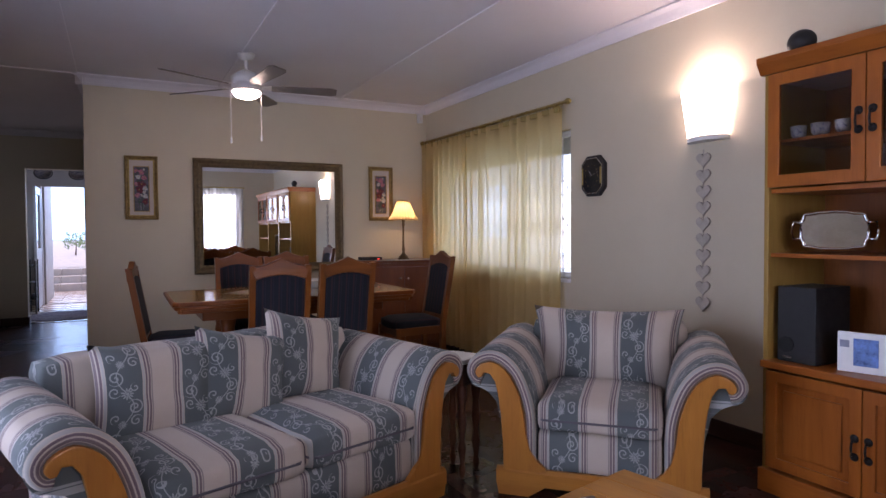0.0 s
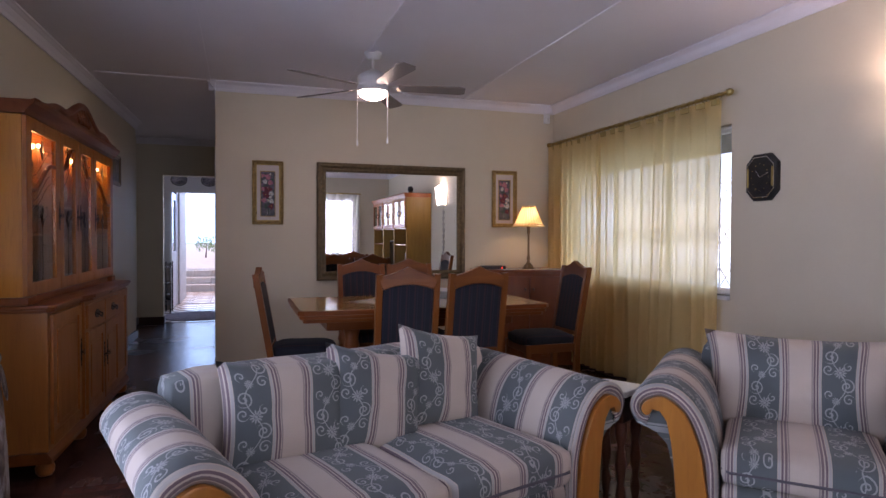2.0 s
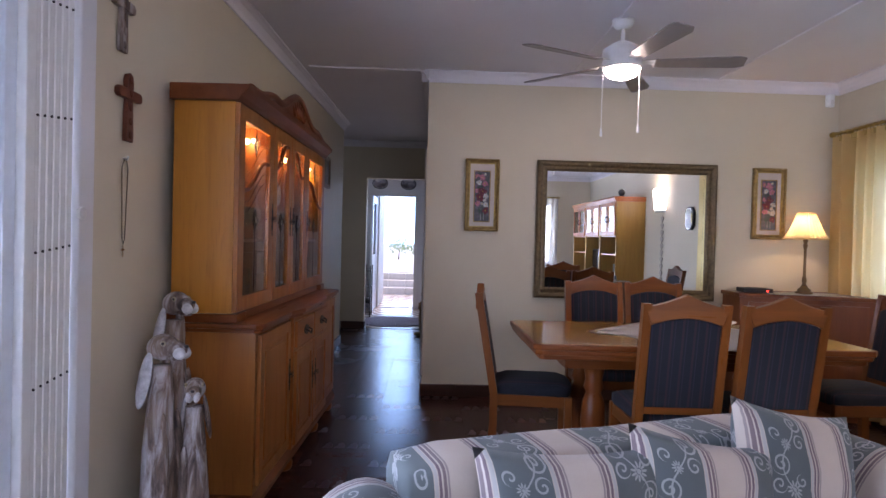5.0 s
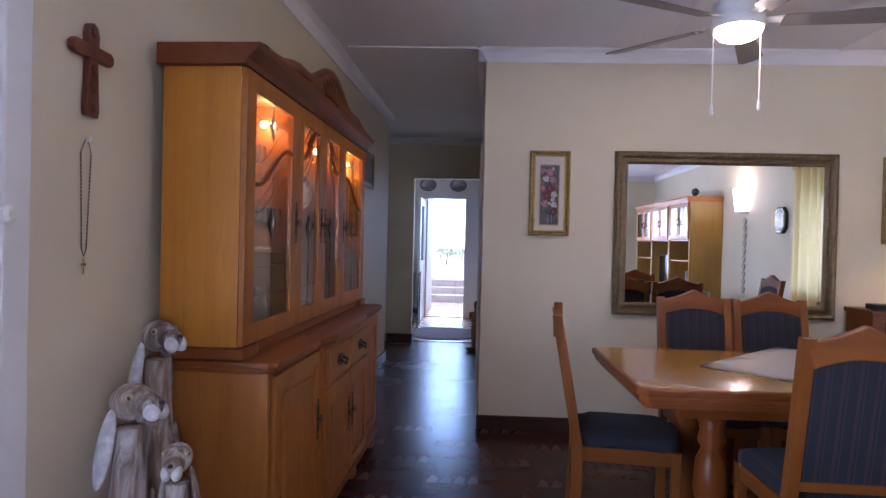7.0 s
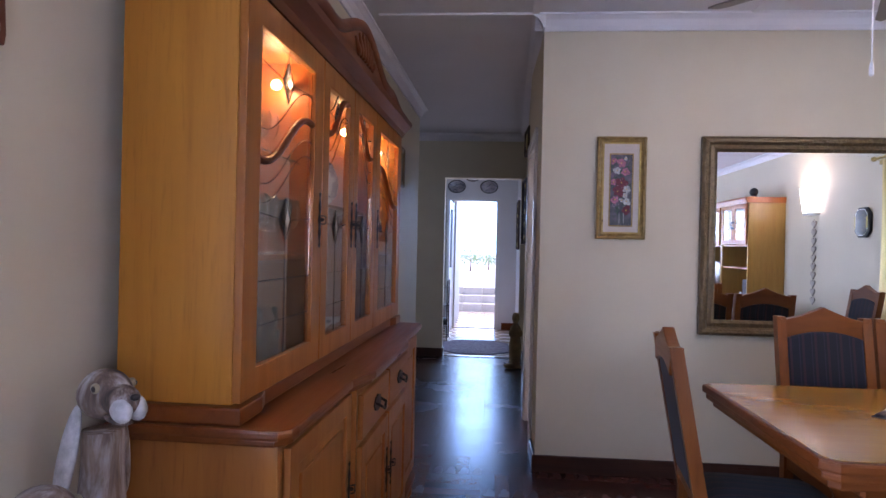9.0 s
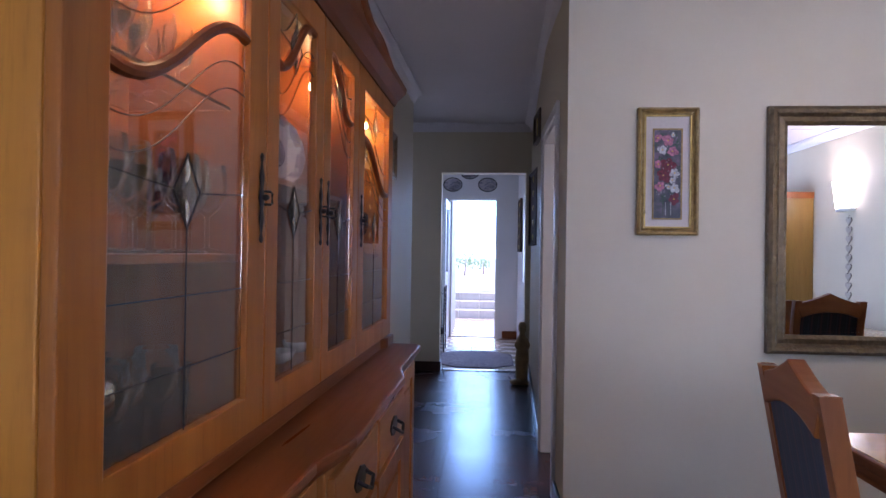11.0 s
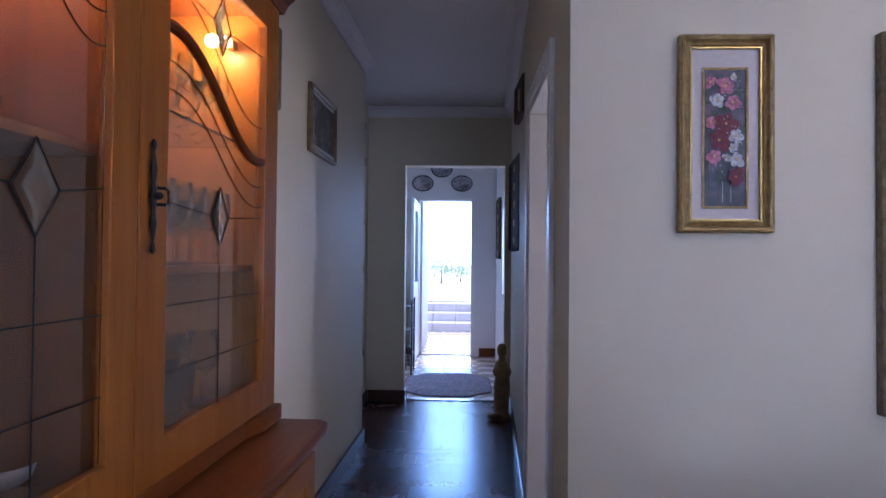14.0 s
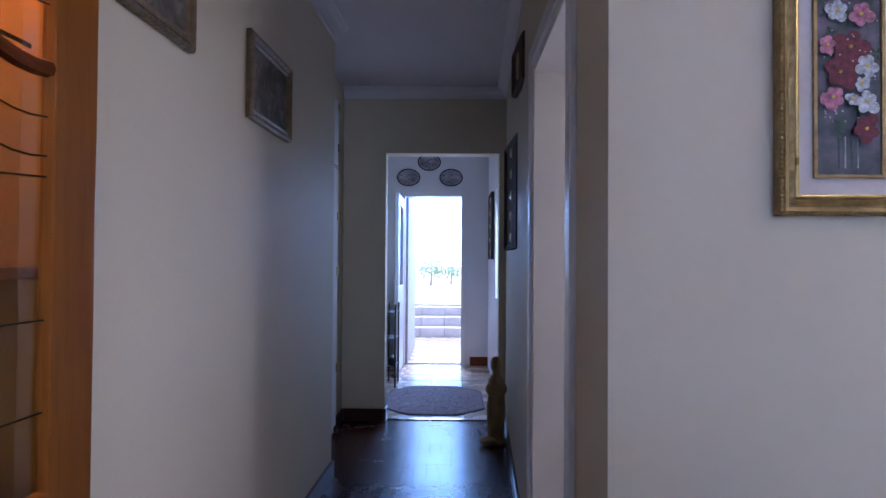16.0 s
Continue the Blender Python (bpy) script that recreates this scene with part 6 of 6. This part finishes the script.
ct = thing("coffee_table", "low oak coffee table with parquet-laid top", "coffee table", (1.36, 0.98, 0), 12)
ct.matrix_basis = ct.matrix_basis @ Matrix.Diagonal((1, 1, 1.08, 1))
part("frame", box((-0.42, -0.32, 0.375), (0.42, 0.32, 0.415), 0.008), OAK["x"], ct)
for i in range(8):
    x0 = -0.42 + i * 0.105
    part("top_plank", box((x0 + 0.001, -0.32, 0.415), (x0 + 0.104, 0.32, 0.435), 0.003), OAK["y"], ct)
for x in (-0.37, 0.37):
    for y in (-0.27, 0.27):
        part("leg", box((x - 0.035, y - 0.035, 0), (x + 0.035, y + 0.035, 0.375), 0.006), OAK["z"], ct)
bm = grid(8, 8, lambda u, v: (1.20 + (u - 0.5) * 0.46 + (v - 0.5) * 0.1, 1.10 + (v - 0.5) * 0.40 - (u - 0.5) * 0.06, 0.472 + 0.001 * math.sin(20 * u)), 0.002)
solid("doily", bm, LACE, "white cloth doily on the coffee table", "table cloth")

# ---- wall unit along the right wall ----
FX = 2.98


OAK_UNIT = {a: wood("unit_oak_" + a, (0.40, 0.108, 0.016), (0.28, 0.068, 0.010), a) for a in "xyz"}
UNIT_SIDE = wood("golden_veneer", (0.38, 0.215, 0.055), (0.31, 0.165, 0.038), "z")


def unit_pull(door, y, z):
    """A drop pull between two iron rosettes, on a front that faces -x."""
    bm = tube([(-0.024, y, z + 0.036), (-0.042, y, z + 0.026), (-0.046, y, z), (-0.042, y, z - 0.026), (-0.024, y, z - 0.036)], 0.005, 6)
    for dz in (-0.038, 0.038):
        lathe([(0.016, -0.0195), (0.018, -0.022), (0.014, -0.028), (0.006, -0.032)], (0, y, z + dz), 12, bm, "x")
    part("handle", bm, IRON, door, "black iron drop handle")


def unit_section(y0, width, tv=False, wide_top=True):
    u = thing("wall_unit", "honey oak wall unit section with open niches and panelled doors", "cabinet", (FX, y0, 0.045), 0, "wall unit")
    d, w = XR - FX - 0.004, width
    for y in (0, w - 0.022):
        part("side", box((0, y, 0.05), (d, y + 0.022, 1.89), 0.003), UNIT_SIDE, u)
    part("back", box((d - 0.01, 0.022, 0.05), (d, w - 0.022, 1.89)), BACKING, u)
    part("plinth", box((-0.03, -0.004, -0.045), (d, w + 0.004, 0.06), 0.006), OAK_UNIT["y"], u)
    part("counter", box((-0.025, 0.0, 0.535), (d - 0.01, w, 0.57), 0.006), OAK_UNIT["y"], u)
    part("crown", prism([(d, 1.89), (-0.02, 1.89), (-0.05, 1.94), (-0.05, 1.965), (d, 1.965)], -0.012, w + 0.012, "y", 0.004), OAK_UNIT["y"], u)
    part("top", box((0, 0.022, 1.86), (d - 0.01, w - 0.022, 1.89)), OAK_UNIT["y"], u)
    part("shelf", box((0.02, 0.022, 1.345), (d - 0.01, w - 0.022, 1.365)), OAK_UNIT["y"], u)
    part("shelf", box((0.03, 0.022, 1.575), (d - 0.01, w - 0.022, 1.589)), OAK_UNIT["y"], u)
    if not tv:
        part("shelf", box((0.02, 0.022, 1.05), (d - 0.01, w - 0.022, 1.068)), OAK_UNIT["y"], u)
    n = 2
    for k in range(n):
        a = 0.024 + k * (w - 0.048) / n
        b = a + (w - 0.048) / n - 0.004
        # lower panelled door, facing -x
        bm = ring_frame(-0.02, 0, a, b, 0.075, 0.525, 0.05, 0.05)
        dr = part("door", bm, OAK_UNIT["z"], u)
        bm = box((-0.008, a + 0.05, 0.125), (-0.002, b - 0.05, 0.475))
        box((-0.016, a + 0.08, 0.155), (-0.008, b - 0.08, 0.445), 0.006, bm=bm)
        part("panel", bm, OAK_UNIT["z"], dr)
        hy = b - 0.025 if k == 0 else a + 0.025
        unit_pull(dr, hy, 0.28)
        # upper glazed door
        bm = ring_frame(-0.02, 0, a, b, 1.37, 1.885, 0.055, 0.055)
        dr = part("door", bm, OAK_UNIT["z"], u)
        part("pane", box((-0.012, a + 0.055, 1.425), (-0.008, b - 0.055, 1.83)), GLASS, dr)
        unit_pull(dr, hy, 1.62)
    return u


unit_section(0.90, 0.90)
unit_section(-0.02, 0.90, True)
unit_section(-0.94, 0.90)
tvt = thing("television", "flat black television in the wall unit", "television", (FX + 0.12, 0.43, 0.617))
part("case", box((0, -0.40, 0.06), (0.05, 0.40, 0.56), 0.006), BLACK, tvt)
part("screen", box((-0.004, -0.38, 0.08), (-0.0005, 0.38, 0.54)), plain("dark_screen_glass", (0.01, 0.011, 0.014), 0.06), tvt)
part("stand", box((-0.06, -0.15, 0), (0.12, 0.15, 0.06), 0.006), BLACK, tvt)
sw = thing("subwoofer", "black boxy subwoofer speaker standing on the wall unit", "speaker", (FX + 0.03, 1.66, 0.617))
part("cabinet", box((0, -0.09, 0), (0.26, 0.09, 0.345), 0.006), plain("matt_black_vinyl", (0.008, 0.008, 0.009), 0.6), sw)
part("port", lathe([(0.036, -0.006), (0.036, 0.0), (0.028, 0.001)], (0, 0.045, 0.08), 20, axis="x"), plain("gloss_port_ring", (0.03, 0.03, 0.03), 0.2), sw)
part("logo_plate", box((-0.003, 0.02, 0.018), (-0.0005, 0.06, 0.026)), CHROME, sw)
pf = thing("photo_frame", "white photo frame with a blue picture", "photo frame", (FX + 0.07, 1.40, 0.617), 15)
part("border", box((0, -0.09, 0.0), (0.02, 0.09, 0.17), 0.004), WHITE, pf)
part("photo", box((-0.002, -0.06, 0.03), (-0.0005, 0.03, 0.145)), plain("blue_photo", (0.06, 0.16, 0.42), 0.3, 0, 0.6, 30), pf)
part("caption_bar", box((-0.002, 0.045, 0.105), (-0.0005, 0.08, 0.135)), plain("grey_print", (0.2, 0.22, 0.28), 0.5), pf)
tr = thing("silver_tray", "ornate silver tray with handles standing on the shelf", "tray", (FX + 0.12, 1.55, 1.117), 25)
n = 48
rim = []
for i in range(n):
    a = 2 * math.pi * i / n
    k = 1 + 0.035 * math.cos(8 * a)
    y, z = 0.125 * k * math.copysign(abs(math.cos(a)) ** 0.45, math.cos(a)), 0.080 * k * math.copysign(abs(math.sin(a)) ** 0.45, math.sin(a))
    rim.append((y, z + 0.10))
bm = prism(rim, 0.0, 0.006, "x")
part("plate", bm, CHROME, tr)
part("rim", tube([(-0.002, y, z) for y, z in rim], 0.008, 6, closed=True), CHROME, tr, smooth=True)
for s in (-1, 1):
    part("handle", tube([(0, s * 0.125, 0.135), (0, s * 0.155, 0.14), (0, s * 0.165, 0.10), (0, s * 0.155, 0.06), (0, s * 0.125, 0.065)], 0.007, 6), CHROME, tr, smooth=True)
sp = thing("satellite_speaker", "small round black speaker on top of the wall unit", "speaker", (FX + 0.10, 1.69, 2.012))
bm = bmesh.new()
blob(bm, (0, 0, 0.065), (0.05, 0.065, 0.055), 0)
part("shell", bm, BLACK, sp)
part("foot", lathe([(0.045, 0), (0.045, 0.01), (0.02, 0.018)], n=18), BLACK, sp)
for k, (y, r) in enumerate(((1.70, 0.035), (1.60, 0.04), (1.50, 0.035), (1.24, 0.04))):
    ob = solid("teacup", lathe([(r * 0.5, 0), (r * 0.9, 0.02), (r, 0.06), (r * 0.94, 0.06), (r * 0.8, 0.02), (r * 0.3, 0.006)], n=20), CHINA, "patterned china cup behind the glass door", "cup", smooth=True, group="cups in the wall unit")
    ob.location = (FX + 0.10, y, 1.635)


# ---- corridor and passage ----
cb = thing("built_in_cupboard", "tall cream built-in cupboard doors with small hinges", "cupboard", (XL - 0.15, 8.72, 0))
part("door", box((0.001, 0.0, 0.06), (0.022, 0.90, 1.92), 0.004), WALL_WHITE, cb)
part("upper_door", box((0.001, 0.0, 1.95), (0.022, 0.90, 2.42), 0.004), WALL_WHITE, cb)
for z in (0.45, 1.15, 1.55, 2.05, 2.35):
    part("hinge", lathe([(0.006, z), (0.006, z + 0.06)], (0.028, 0.88, 0), 8), BRASS, cb)


def wall_panel(at, w, h, turn, label, mat):
    p = framed("wall_hanging", label, "wall hanging", at, turn, w, h, 0.03, 0.035, mat)
    part("picture", box((-w / 2 + 0.026, -0.018, -h / 2 + 0.026), (w / 2 - 0.026, -0.006, h / 2 - 0.026)), CARVED, p)
    for k in range(5):
        z = -h / 2 + 0.07 + k * (h - 0.14) / 4
        part("ornament", lathe([(0.03, -0.026), (0.02, -0.032), (0.005, -0.034)], (0, 0, z), 12, axis="y"), BRASS, p)


wall_panel((0.118, 8.75, 1.65), 0.55, 0.64, -87.5, "dark carved wooden wall hanging with brass ornaments", CARVED)
wall_panel((0.092, 8.12, 2.22), 0.36, 0.22, -87.5, "small dark framed picture near the ceiling", CARVED)
wall_panel((0.17, 11.75, 1.63), 0.55, 0.70, -90, "dark framed picture in the passage", CARVED)

for x, z in ((-0.80, 2.268), (-0.285, 2.268), (-0.55, 2.455)):
    pl = thing("wall_plate", "oval blue patterned plate with dark rim on the wall", "plate", (x, 12.597, z), 0, "plates over the door")
    bm = lathe([(0.135, -0.012), (0.125, -0.016), (0.10, -0.008), (0.001, -0.006)], n=28, axis="y")
    bm.transform(Matrix.Diagonal((1, 1, 0.74, 1)))
    part("dish", bm, CHINA, pl, smooth=True)
    part("rim", tube([(0.135 * math.cos(a * math.pi / 14), -0.012, 0.10 * math.sin(a * math.pi / 14)) for a in range(28)], 0.008, 6, closed=True), BLACK, pl)


def make_rug():
    m = Mat("mauve_floral_rug", 0.95)
    nz = m.noise(14, m.coord(), 3, 0.6, 1.5)
    fine = m.noise(240, m.coord(), 2)
    m.color(m.mix(m.math("MULTIPLY", fine, 0.3), m.ramp(nz, (0.38, (0.10, 0.075, 0.12)), (0.47, (0.36, 0.30, 0.33)), (0.56, (0.14, 0.09, 0.13)), (0.66, (0.42, 0.38, 0.41))), (0.1, 0.08, 0.1)))
    return m.bump(fine, 0.4, 0.003).m


rg = thing("rug", "octagonal mauve floral rug on the tiled passage floor", "rug", (-0.41, 10.74, 0.0))
part("field", prism([(x, y) for x, y in octagon(0.44, 0.58, 0.24)], 0.001, 0.010, "z", 0.002), make_rug(), rg)
part("border", tube([(x, y, 0.006) for x, y in octagon(0.43, 0.57, 0.235)], 0.007, 6, closed=True), plain("rug_edge", (0.12, 0.09, 0.12), 0.95), rg)

bm = lathe([(0.075, 0.0), (0.078, 0.03), (0.055, 0.035), (0.060, 0.12), (0.066, 0.25), (0.052, 0.34), (0.058, 0.43), (0.028, 0.475), (0.026, 0.495), (0.038, 0.52), (0.040, 0.56), (0.026, 0.592), (0.004, 0.60)], n=20)
blob(bm, (0.0, -0.03, 0.38), (0.075, 0.03, 0.06), 0)
blob(bm, (-0.06, -0.06, 0.03), (0.06, 0.04, 0.03), 0)
ob = solid("figurine", bm, plain("yellowed_carved_figure", (0.30, 0.20, 0.09), 0.6, 0, 0.3, 14, 0.4), "yellow-brown carved standing figurine on the corridor floor", "statue", smooth=True)
ob.location = (0.055, 9.42, 0)

rk = thing("iron_rack", "black wrought-iron rack against the passage wall", "rack", (-0.93, 11.25, 0))
for x in (0.01, 0.11):
    for y in (0.0, 0.35):
        part("post", tube([(x, y, -0.0), (x, y, 0.78), (x, y + 0.03, 0.82)], 0.009, 6), IRON, rk)
for z in (0.20, 0.48, 0.74):
    bm = bmesh.new()
    for x in (0.01, 0.035, 0.06, 0.085, 0.11):
        tube([(x, 0, z), (x, 0.35, z)], 0.006, 5, bm)
    part("rack_shelf", bm, IRON, rk)
solid("shoe", cushion_block((-0.86 - 0.04, 11.27 + 0.0, 0.21), (-0.82, 11.5, 0.29), 0.01, n=4), BLACK, "dark shoe lying on the iron rack", "shoe", smooth=True)

# shrubs seen through the back door
def shrub(at, size, seed):
    t = thing("shrub", "sunlit green garden shrub beyond the steps", "shrub", at)
    r = random.Random(seed)
    part("stem", tube([(0, 0, 0), (0.02, 0.01, size * 0.5), (0.0, 0.03, size * 0.9)], [0.03, 0.02, 0.008], 6), TURNED, t)
    bm = bmesh.new()
    for i in range(420):
        a, b, q = r.uniform(0, 6.28), r.uniform(-0.9, 1), r.random() ** 0.4
        c = Vector((math.cos(a) * q * size * 0.6 * math.sqrt(1 - b * b * 0.7), math.sin(a) * q * size * 0.6 * math.sqrt(1 - b * b * 0.7), size * 0.75 + b * size * 0.5 * q))
        rot = Euler((r.uniform(0, 6), r.uniform(0, 6), r.uniform(0, 6))).to_matrix()
        l = size * r.uniform(0.05, 0.10)
        vs = [bm.verts.new(c + rot @ Vector(p)) for p in ((-l, 0, 0), (0, -l * 0.4, l * 0.1), (l, 0, 0), (0, l * 0.4, l * 0.1))]
        bm.faces.new(vs)
    part("foliage", bm, LEAF, t)


shrub((-1.0, 25.5, 0.45), 0.7, 1)
shrub((-0.35, 27.0, 0.45), 0.55, 2)

# ---- pieces of the floors, last ----
def tiles(parent_name, xs, ys, size, top):
    parent = bpy.data.objects[parent_name]
    g = 0.0025
    bm = box((g - size / 2, g - size / 2, -0.012), (size / 2 - g, size / 2 - g, 0.0), 0.002, 1)
    me = bpy.data.meshes.new("tile")
    bm.to_mesh(me)
    bm.free()
    me.materials.append(TILE)
    for i in range(xs[1]):
        for j in range(ys[1]):
            t = new("tile", me)
            t.parent = parent
            t.location = (xs[0] + size * (i + 0.5), ys[0] + size * (j + 0.5), top)


tiles("floor_passage", (-1.12, 4), (YE + 0.08, 8), 0.323, 0.0)
tiles("floor_passage", (-1.28, 8), (12.76, 8), 0.33, 0.0)


def parquet(x0, x1, y0, y1, near):
    """Squares of four fingers, turned about; those in the stretch near are single pieces."""
    floor = bpy.data.objects["floor"]
    sq, fw, g = 0.30, 0.075, 0.0004
    meshes = []
    for turn in (0, 1):
        w, l = (fw, sq) if turn else (sq, fw)
        bm = box((-w / 2 + g, -l / 2 + g, -0.008), (w / 2 - g, l / 2 - g, 0.0), 0.0005, 1)
        me = bpy.data.meshes.new("plank")
        bm.to_mesh(me)
        bm.free()
        me.materials.append(FLOOR)
        meshes.append(me)
    r = random.Random(7)
    verts, faces, count = [], [], 0
    for i in range(int((x1 - x0) / sq)):
        for j in range(int((y1 - y0) / sq)):
            turn = (i + j) % 2
            for k in range(4):
                cx, cy = x0 + (i + 0.5) * sq, y0 + (j + 0.5) * sq
                if turn:
                    cx = x0 + i * sq + (k + 0.5) * fw
                else:
                    cy = y0 + j * sq + (k + 0.5) * fw
                ta, tb = r.uniform(-0.0003, 0.0003), r.uniform(-0.0003, 0.0003)
                if near[0] < cx < near[1] and near[2] < cy < near[3] and count < 300:
                    p = new("plank", meshes[turn])
                    p.parent = floor
                    p.matrix_basis = pose(cx, cy, 0, math.degrees(ta), math.degrees(tb), 0)
                    count += 1
                    continue
                w, l = ((fw, sq) if turn else (sq, fw))
                n = len(verts)
                for z, q in ((-0.008, g), (-0.001, g), (0.0, g + 0.0005)):
                    for sx, sy in ((-1, -1), (1, -1), (1, 1), (-1, 1)):
                        dx, dy = sx * (w / 2 - q), sy * (l / 2 - q)
                        verts.append((cx + dx, cy + dy, z + dx * tb * 0.6 + dy * ta * 0.6))
                faces.append((n + 8, n + 9, n + 10, n + 11))
                for b in (0, 4):
                    for e in range(4):
                        faces.append((n + b + e, n + b + (e + 1) % 4, n + b + 4 + (e + 1) % 4, n + b + 4 + e))
    me = bpy.data.meshes.new("parquet")
    me.from_pydata(verts, [], faces)
    me.materials.append(FLOOR)
    rest = new("parquet", me)
    rest.parent = floor
    tagged(rest, "dark red waxed parquet fingers", "", "", "stuff")


parquet(-1.45, 3.65, -1.62, 10.08, (-0.60, 1.0, 2.3, 6.35))
